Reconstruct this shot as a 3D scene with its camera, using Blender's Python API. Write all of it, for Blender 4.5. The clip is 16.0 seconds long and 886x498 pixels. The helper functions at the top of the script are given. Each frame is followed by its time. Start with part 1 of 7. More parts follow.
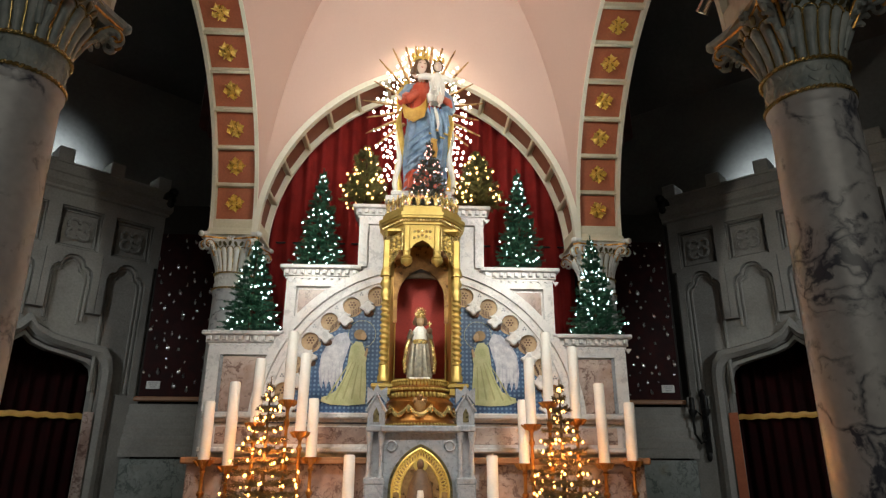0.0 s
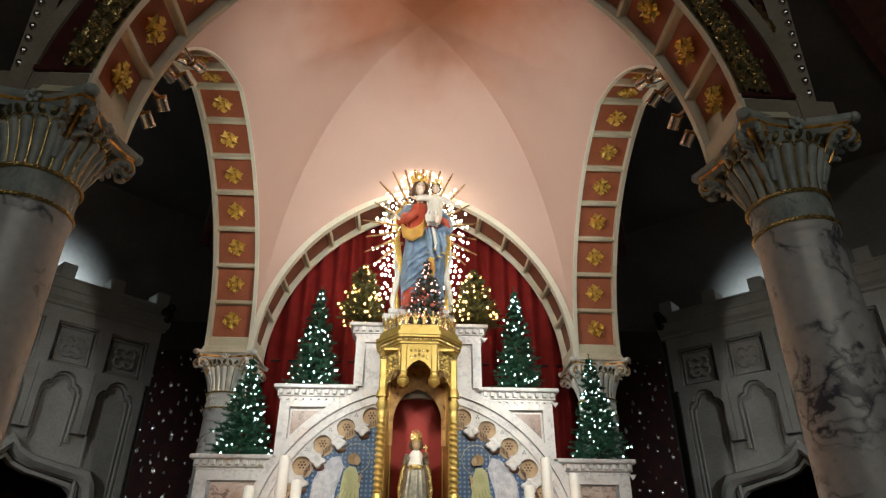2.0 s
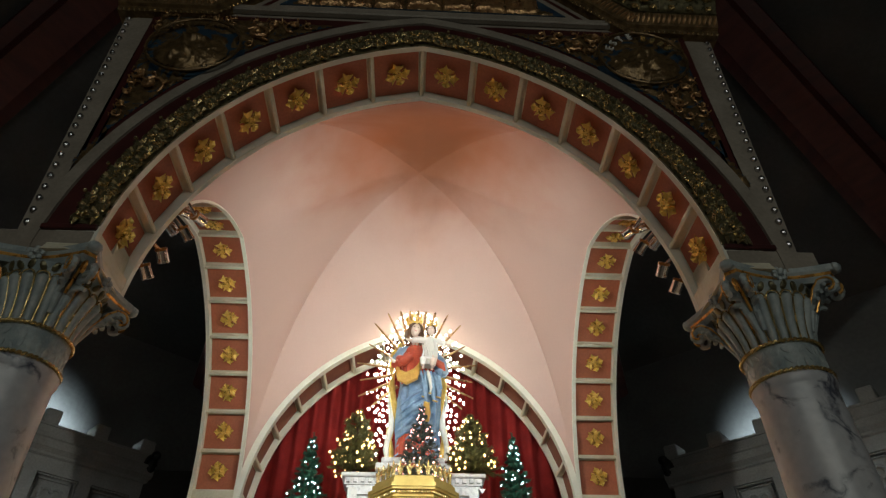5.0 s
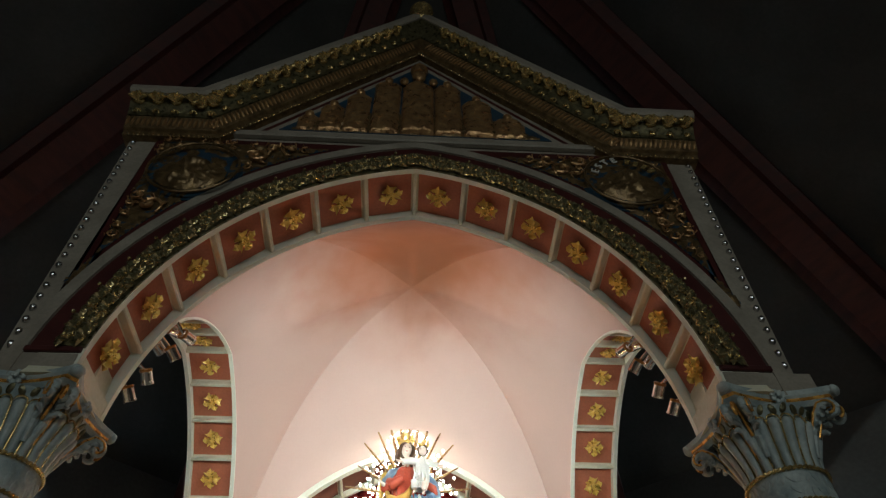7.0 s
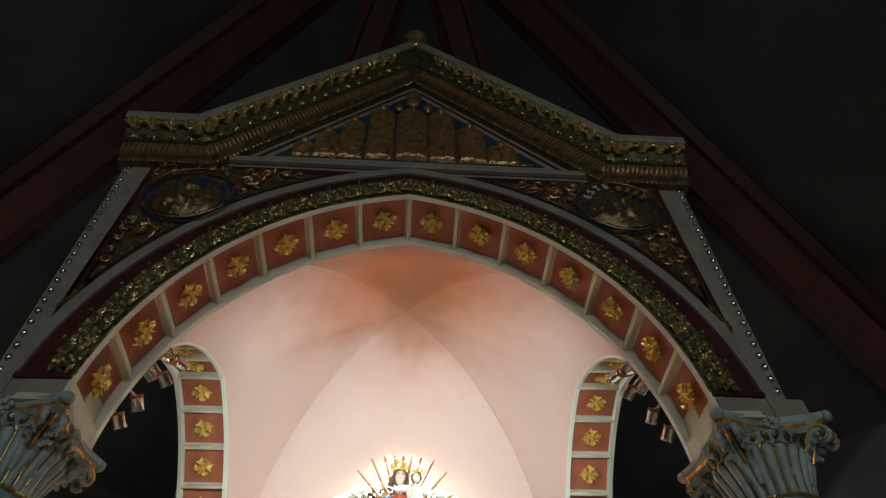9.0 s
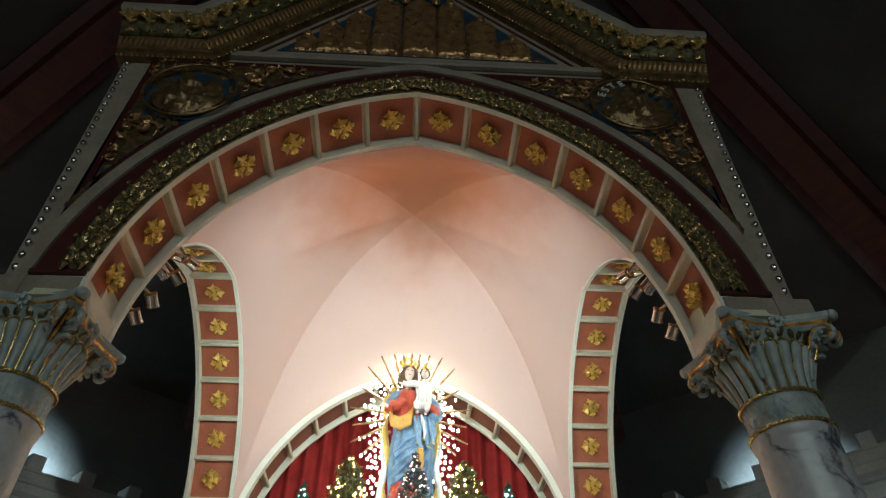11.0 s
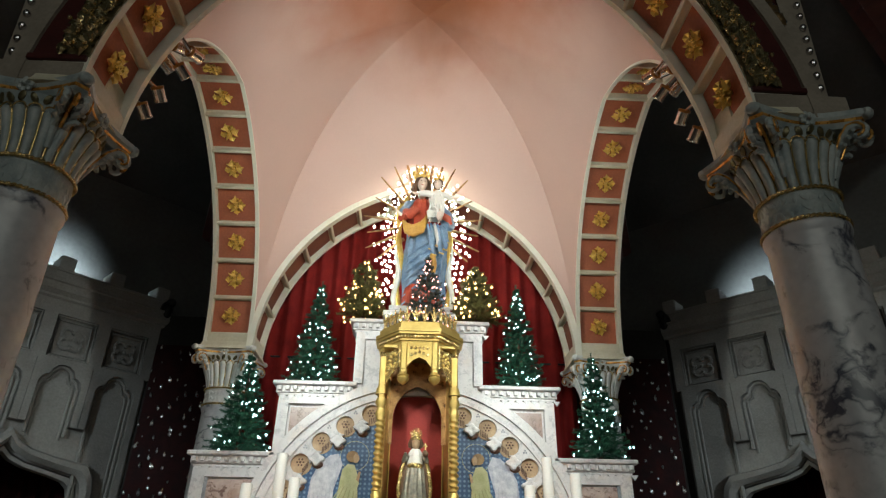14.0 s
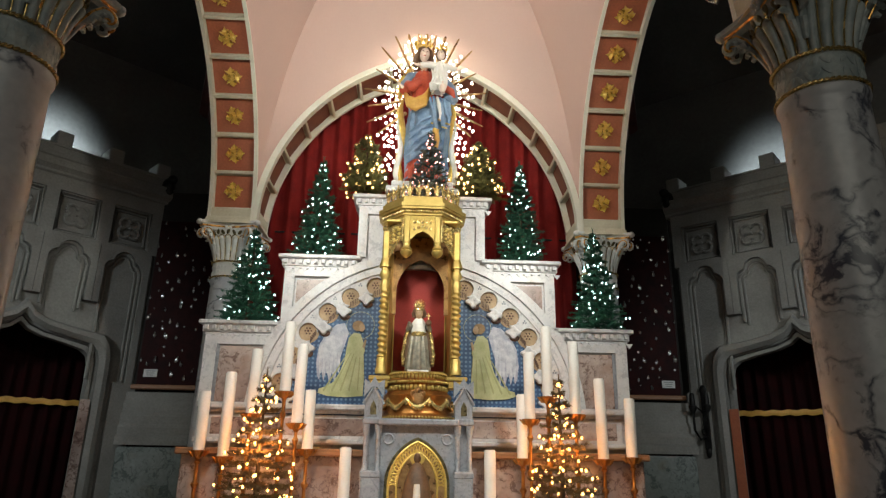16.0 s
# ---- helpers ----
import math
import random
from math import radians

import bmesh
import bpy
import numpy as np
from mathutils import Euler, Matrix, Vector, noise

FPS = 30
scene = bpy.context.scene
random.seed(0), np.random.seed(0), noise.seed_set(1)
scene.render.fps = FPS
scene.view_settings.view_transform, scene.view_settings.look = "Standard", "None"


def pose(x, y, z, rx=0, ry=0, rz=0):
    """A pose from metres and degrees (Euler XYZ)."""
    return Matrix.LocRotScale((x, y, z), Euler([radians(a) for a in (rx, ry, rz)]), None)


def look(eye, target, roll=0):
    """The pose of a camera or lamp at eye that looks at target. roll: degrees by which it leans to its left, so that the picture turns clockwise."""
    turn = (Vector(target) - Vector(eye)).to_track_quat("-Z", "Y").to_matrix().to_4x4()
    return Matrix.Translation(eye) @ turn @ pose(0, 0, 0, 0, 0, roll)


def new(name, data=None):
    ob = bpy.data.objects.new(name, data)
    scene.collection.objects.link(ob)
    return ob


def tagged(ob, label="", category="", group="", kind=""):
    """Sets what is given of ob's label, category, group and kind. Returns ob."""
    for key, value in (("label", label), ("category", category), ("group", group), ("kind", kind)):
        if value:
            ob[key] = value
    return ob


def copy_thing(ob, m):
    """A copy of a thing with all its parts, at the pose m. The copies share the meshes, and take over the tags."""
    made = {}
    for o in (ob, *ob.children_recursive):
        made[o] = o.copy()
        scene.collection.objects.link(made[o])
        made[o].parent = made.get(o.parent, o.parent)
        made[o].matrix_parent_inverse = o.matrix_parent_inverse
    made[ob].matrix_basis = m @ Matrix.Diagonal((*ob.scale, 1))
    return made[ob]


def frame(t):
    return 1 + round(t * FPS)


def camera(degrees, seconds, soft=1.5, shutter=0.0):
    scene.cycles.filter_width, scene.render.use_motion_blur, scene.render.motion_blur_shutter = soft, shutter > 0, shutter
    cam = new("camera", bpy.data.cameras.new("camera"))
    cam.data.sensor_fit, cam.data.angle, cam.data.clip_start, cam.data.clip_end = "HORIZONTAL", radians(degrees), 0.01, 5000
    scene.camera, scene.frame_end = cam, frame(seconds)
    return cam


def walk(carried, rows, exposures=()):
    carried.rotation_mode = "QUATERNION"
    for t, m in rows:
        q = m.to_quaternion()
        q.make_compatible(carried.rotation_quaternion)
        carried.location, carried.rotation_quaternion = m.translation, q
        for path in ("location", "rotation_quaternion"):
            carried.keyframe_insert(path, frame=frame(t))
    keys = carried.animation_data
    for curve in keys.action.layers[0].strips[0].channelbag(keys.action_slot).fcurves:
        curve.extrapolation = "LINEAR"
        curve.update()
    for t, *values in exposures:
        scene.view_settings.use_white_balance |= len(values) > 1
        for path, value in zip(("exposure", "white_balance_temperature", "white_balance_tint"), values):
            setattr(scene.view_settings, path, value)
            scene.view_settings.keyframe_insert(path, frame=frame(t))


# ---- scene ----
cam = camera(70.1, 16.0, soft=1.3)
ROWS = [
    # seconds, x, y, z, pitch, yaw, lean
    (0.0, -0.024, 0.056, 1.413, 18.35, -2.63, -0.16),
    (0.5, -0.022, 0.040, 1.423, 21.23, -2.74, -0.04),
    (1.0, -0.024, 0.033, 1.434, 23.37, -2.81, -0.18),
    (1.5, -0.020, 0.023, 1.450, 25.81, -2.81, -0.04),
    (2.0, -0.015, 0.011, 1.470, 28.36, -2.73, -0.26),
    (2.5, -0.010, -0.005, 1.487, 30.39, -2.57, 0.17),
    (3.0, -0.003, -0.009, 1.502, 32.31, -2.56, 0.35),
    (3.5, 0.003, -0.013, 1.516, 34.04, -2.56, 0.28),
    (6.0, 0.007, -0.073, 1.554, 45.43, -3.51, 0.36),
    (6.5, 0.007, -0.064, 1.580, 48.00, -3.85, 0.55),
    (7.0, 0.009, -0.092, 1.577, 50.21, -4.11, 1.09),
    (7.5, 0.017, -0.098, 1.579, 51.66, -4.48, 1.80),
    (8.0, 0.020, -0.111, 1.566, 52.64, -4.78, 1.93),
    (10.5, 0.016, -0.082, 1.581, 48.37, -4.31, 0.88),
    (11.0, 0.014, -0.060, 1.573, 43.89, -3.62, 0.56),
    (11.5, 0.007, -0.023, 1.566, 40.46, -2.84, 0.31),
    (12.0, 0.005, 0.000, 1.555, 37.88, -2.70, -0.21),
    (12.5, 0.004, 0.017, 1.545, 35.55, -2.57, -0.42),
    (13.0, 0.005, 0.035, 1.529, 32.87, -2.46, -0.79),
    (13.5, -0.001, 0.050, 1.508, 29.81, -2.49, -0.64),
    (14.0, -0.004, 0.071, 1.496, 28.09, -2.47, -0.86),
    (14.5, -0.005, 0.079, 1.477, 25.63, -2.40, -0.99),
    (15.0, -0.009, 0.088, 1.465, 23.12, -2.45, -0.45),
    (15.5, -0.008, 0.101, 1.451, 20.19, -2.46, -0.55),
    (16.0, -0.009, 0.118, 1.442, 17.50, -2.47, -1.00),
]
EXPOSURES = [(0.0, 0.0, 6500, 3), (3.5, -0.03, 6350, 1), (6.0, 0.21, 5650, -5), (7.0, 0.36, 5500, -7), (8.2, 0.49, 5450, -7), (10.5, 0.60, 5350, -11),
             (11.5, 0.50, 5450, -10), (12.5, 0.17, 5650, -7), (14.0, 0.04, 5950, -3), (16.0, -0.03, 6300, 1)]
walk(cam, [(t, pose(x, y, z, 90 + p, 0, w) @ pose(0, 0, 0, 0, 0, -r)) for t, x, y, z, p, w, r in ROWS], EXPOSURES)

# ---- fitted plan of the ciborium ----
YC = 4.196            # its middle
H = 1.745             # middle to the arches' planes
A, E_, ZS = 1.505, 0.354, 3.39   # arch: half span, offset of the two centres, springing height
R = A + E_
DEEP = 0.215          # half the arches' depth
CX, AY = 0.03, 5.50   # the altar's middle and the front plane of its reredos

# ---- light ----
world = bpy.data.worlds.new("church_dusk")
scene.world = world
world.use_nodes = True
world.node_tree.nodes["Background"].inputs[0].default_value = (0.5, 0.6, 0.8, 1)
world.node_tree.nodes["Background"].inputs[1].default_value = 0.0


def lamp(name, kind, m, energy, colour, **kw):
    data = bpy.data.lights.new(name, kind)
    data.energy, data.color = energy, colour
    if kind == "AREA":
        data.shape, data.size, data.size_y = "RECTANGLE", kw["size"], kw["size_y"]
    if kind == "SPOT":
        data.spot_size, data.spot_blend, data.shadow_soft_size = radians(kw["cone"]), kw["blend"], kw["soft"]
    ob = new(name, data)
    ob.matrix_world = m
    return ob


WARM = (1.0, 0.945, 0.865)
COOL = (0.84, 0.92, 1.0)
# heads of the spotlights on the inner side of the front arch: place, aim, watts, cone
SPOTS = []
for s in (-1, 1):
    SPOTS += [((s * 1.31, 2.78, 4.13), (s * -0.12, 5.60, 4.5), 66, 80), ((s * 1.405, 2.78, 4.18), (s * -0.6, 5.35, 5.05), 112, 116),
              ((s * 1.355, 2.78, 4.005), (s * -0.5, 5.5, 1.75), 132, 78), ((s * 1.454, 2.78, 4.05), (s * 0.2, 5.6, 3.3), 0, 70),
              ((s * 1.445, 2.78, 3.833), (s * 0.9, 5.5, 1.45), 110, 84), ((s * 1.50, 2.78, 3.715), (s * 0.4, 5.2, 1.0), 0, 70)]
for place, aim, watts, cone in SPOTS:
    if not watts:     # a head that is switched off
        continue
    way = (Vector(aim) - Vector(place)).normalized()
    lamp("spotlight_beam", "SPOT", look(Vector(place) + way * 0.075, aim), watts, WARM, cone=cone, blend=0.9, soft=0.035)
for s in (-1, 1):   # lamps behind the stone screens, on the wall
    lamp("wall_washer", "SPOT", look((s * 4.34, 6.83, 4.15), (s * 4.72, 7.27, 4.30)), 310 if s > 0 else 440, COOL, cone=116, blend=0.3, soft=0.03)
# the nave's lamps behind the visitor
lamp("nave_lamp", "AREA", look((0.3, -3.6, 3.9), (0, 2.4, 2.9)), 46, (1.0, 0.91, 0.80), size=5.0, size_y=1.6)
for s in (-1, 1):   # unseen fill spots added beside the visitor, to brighten the screens
    lamp("screen_fill", "SPOT", look((s * 5.2, -0.4, 4.3), (s * 4.5, 6.3, 2.6)), 560, (0.97, 0.98, 1.0), cone=32, blend=0.9, soft=0.3)
    # strings of bulbs on the two trees before the altar
    lamp("amber_string", "POINT", pose(s * 1.03, 4.62, 1.45), 28.0, (1.0, 0.36, 0.09)).data.shadow_soft_size = 0.12


# ---- materials ----
def material(name, c1, c2, scale=4.0, rough=0.5, metal=0.0, bump=0.15, fine=60.0, stretch=(1, 1, 1), detail=5.0, spread=(0.35, 0.65), gloss=0.12, grain=0.25):
    m = bpy.data.materials.new(name)
    m.use_nodes = True
    t = m.node_tree
    b = t.nodes["Principled BSDF"]
    co = t.nodes.new("ShaderNodeTexCoord")
    mp = t.nodes.new("ShaderNodeMapping")
    mp.inputs["Scale"].default_value = stretch
    t.links.new(co.outputs["Object"], mp.inputs["Vector"])
    n = t.nodes.new("ShaderNodeTexNoise")
    n.inputs["Scale"].default_value, n.inputs["Detail"].default_value = scale, detail
    t.links.new(mp.outputs[0], n.inputs["Vector"])
    r = t.nodes.new("ShaderNodeValToRGB")
    r.color_ramp.elements[0].position, r.color_ramp.elements[1].position = spread
    r.color_ramp.elements[0].color, r.color_ramp.elements[1].color = (*c1, 1), (*c2, 1)
    t.links.new(n.outputs["Fac"], r.inputs[0])
    f = t.nodes.new("ShaderNodeTexNoise")
    f.inputs["Scale"].default_value, f.inputs["Detail"].default_value = fine, 3
    t.links.new(mp.outputs[0], f.inputs["Vector"])
    mix = t.nodes.new("ShaderNodeMix")
    mix.data_type, mix.blend_type = "RGBA", "OVERLAY"
    mix.inputs["Factor"].default_value = grain
    t.links.new(r.outputs[0], mix.inputs["A"])
    t.links.new(f.outputs["Fac"], mix.inputs["B"])
    t.links.new(mix.outputs["Result"], b.inputs["Base Color"])
    rr = t.nodes.new("ShaderNodeMapRange")
    rr.inputs["To Min"].default_value, rr.inputs["To Max"].default_value = max(rough - gloss, 0.03), min(rough + gloss, 1)
    t.links.new(n.outputs["Fac"], rr.inputs["Value"])
    t.links.new(rr.outputs[0], b.inputs["Roughness"])
    b.inputs["Metallic"].default_value = metal
    bp = t.nodes.new("ShaderNodeBump")
    bp.inputs["Strength"].default_value, bp.inputs["Distance"].default_value = bump, 0.01
    t.links.new(f.outputs["Fac"], bp.inputs["Height"])
    t.links.new(bp.outputs[0], b.inputs["Normal"])
    return m


def glow(name, colour, strength):
    m = bpy.data.materials.new(name)
    m.use_nodes = True
    b = m.node_tree.nodes["Principled BSDF"]
    b.inputs["Base Color"].default_value = (*colour, 1)
    b.inputs["Emission Color"].default_value = (*colour, 1)
    b.inputs["Emission Strength"].default_value = strength
    return m


def marble(name, base, cloud, vein, ochre, vscale=2.2, amount=0.55, rough=0.22):
    """Polished marble: clouds, dark broken veins and a little ochre."""
    m = material(name, base, cloud, 1.7, rough, bump=0.03, fine=25)
    t = m.node_tree
    b = t.nodes["Principled BSDF"]
    old = b.inputs["Base Color"].links[0].from_socket
    oi = t.nodes.new("ShaderNodeObjectInfo")
    co = t.nodes.new("ShaderNodeVectorMath")
    co.operation = "MULTIPLY_ADD"
    co.inputs[1].default_value = (17, 13, 29)
    t.links.new(oi.outputs["Random"], co.inputs[0])
    t.links.new(t.nodes["Texture Coordinate"].outputs["Object"], co.inputs[2])
    warp = t.nodes.new("ShaderNodeTexNoise")
    warp.inputs["Scale"].default_value, warp.inputs["Detail"].default_value = vscale, 6
    t.links.new(co.outputs[0], warp.inputs["Vector"])
    add = t.nodes.new("ShaderNodeVectorMath")
    add.operation = "MULTIPLY_ADD"
    add.inputs[1].default_value = (0.9, 0.9, 0.9)
    t.links.new(warp.outputs["Color"], add.inputs[0])
    t.links.new(co.outputs[0], add.inputs[2])
    v = t.nodes.new("ShaderNodeTexVoronoi")
    v.feature = "DISTANCE_TO_EDGE"
    v.inputs["Scale"].default_value = vscale * 1.5
    t.links.new(add.outputs[0], v.inputs["Vector"])
    patch = t.nodes.new("ShaderNodeTexNoise")
    patch.inputs["Scale"].default_value, patch.inputs["Detail"].default_value = vscale * 1.1, 8
    patch.inputs["Roughness"].default_value = 0.65
    t.links.new(add.outputs[0], patch.inputs["Vector"])
    ve = t.nodes.new("ShaderNodeMapRange")
    ve.inputs["From Min"].default_value, ve.inputs["From Max"].default_value = 0.0, 0.09
    ve.inputs["To Min"].default_value, ve.inputs["To Max"].default_value = 1.0, 0.0
    t.links.new(v.outputs["Distance"], ve.inputs["Value"])
    pa = t.nodes.new("ShaderNodeMapRange")
    pa.inputs["From Min"].default_value, pa.inputs["From Max"].default_value = 0.45, 0.56
    t.links.new(patch.outputs["Fac"], pa.inputs["Value"])
    mul = t.nodes.new("ShaderNodeMath")
    mul.operation = "MULTIPLY"
    t.links.new(ve.outputs[0], mul.inputs[0])
    t.links.new(pa.outputs[0], mul.inputs[1])
    deep = t.nodes.new("ShaderNodeMapRange")
    deep.inputs["From Min"].default_value, deep.inputs["From Max"].default_value = 0.55, 0.61
    deep.inputs["To Max"].default_value = 0.9
    t.links.new(patch.outputs["Fac"], deep.inputs["Value"])
    both = t.nodes.new("ShaderNodeMath")
    both.operation = "MAXIMUM"
    t.links.new(mul.outputs[0], both.inputs[0])
    t.links.new(deep.outputs[0], both.inputs[1])
    am = t.nodes.new("ShaderNodeMath")
    am.operation = "MULTIPLY"
    am.inputs[1].default_value = amount
    t.links.new(both.outputs[0], am.inputs[0])
    oc = t.nodes.new("ShaderNodeMix")
    oc.data_type = "RGBA"
    oc.inputs["B"].default_value = (*ochre, 1)
    om = t.nodes.new("ShaderNodeMapRange")
    om.inputs["From Min"].default_value, om.inputs["From Max"].default_value, om.inputs["To Max"].default_value = 0.56, 0.7, 0.5
    t.links.new(warp.outputs["Fac"], om.inputs["Value"])
    t.links.new(om.outputs[0], oc.inputs["Factor"])
    t.links.new(old, oc.inputs["A"])
    mx = t.nodes.new("ShaderNodeMix")
    mx.data_type = "RGBA"
    mx.inputs["B"].default_value = (*vein, 1)
    t.links.new(am.outputs[0], mx.inputs["Factor"])
    t.links.new(oc.outputs["Result"], mx.inputs["A"])
    t.links.new(mx.outputs["Result"], b.inputs["Base Color"])
    return m


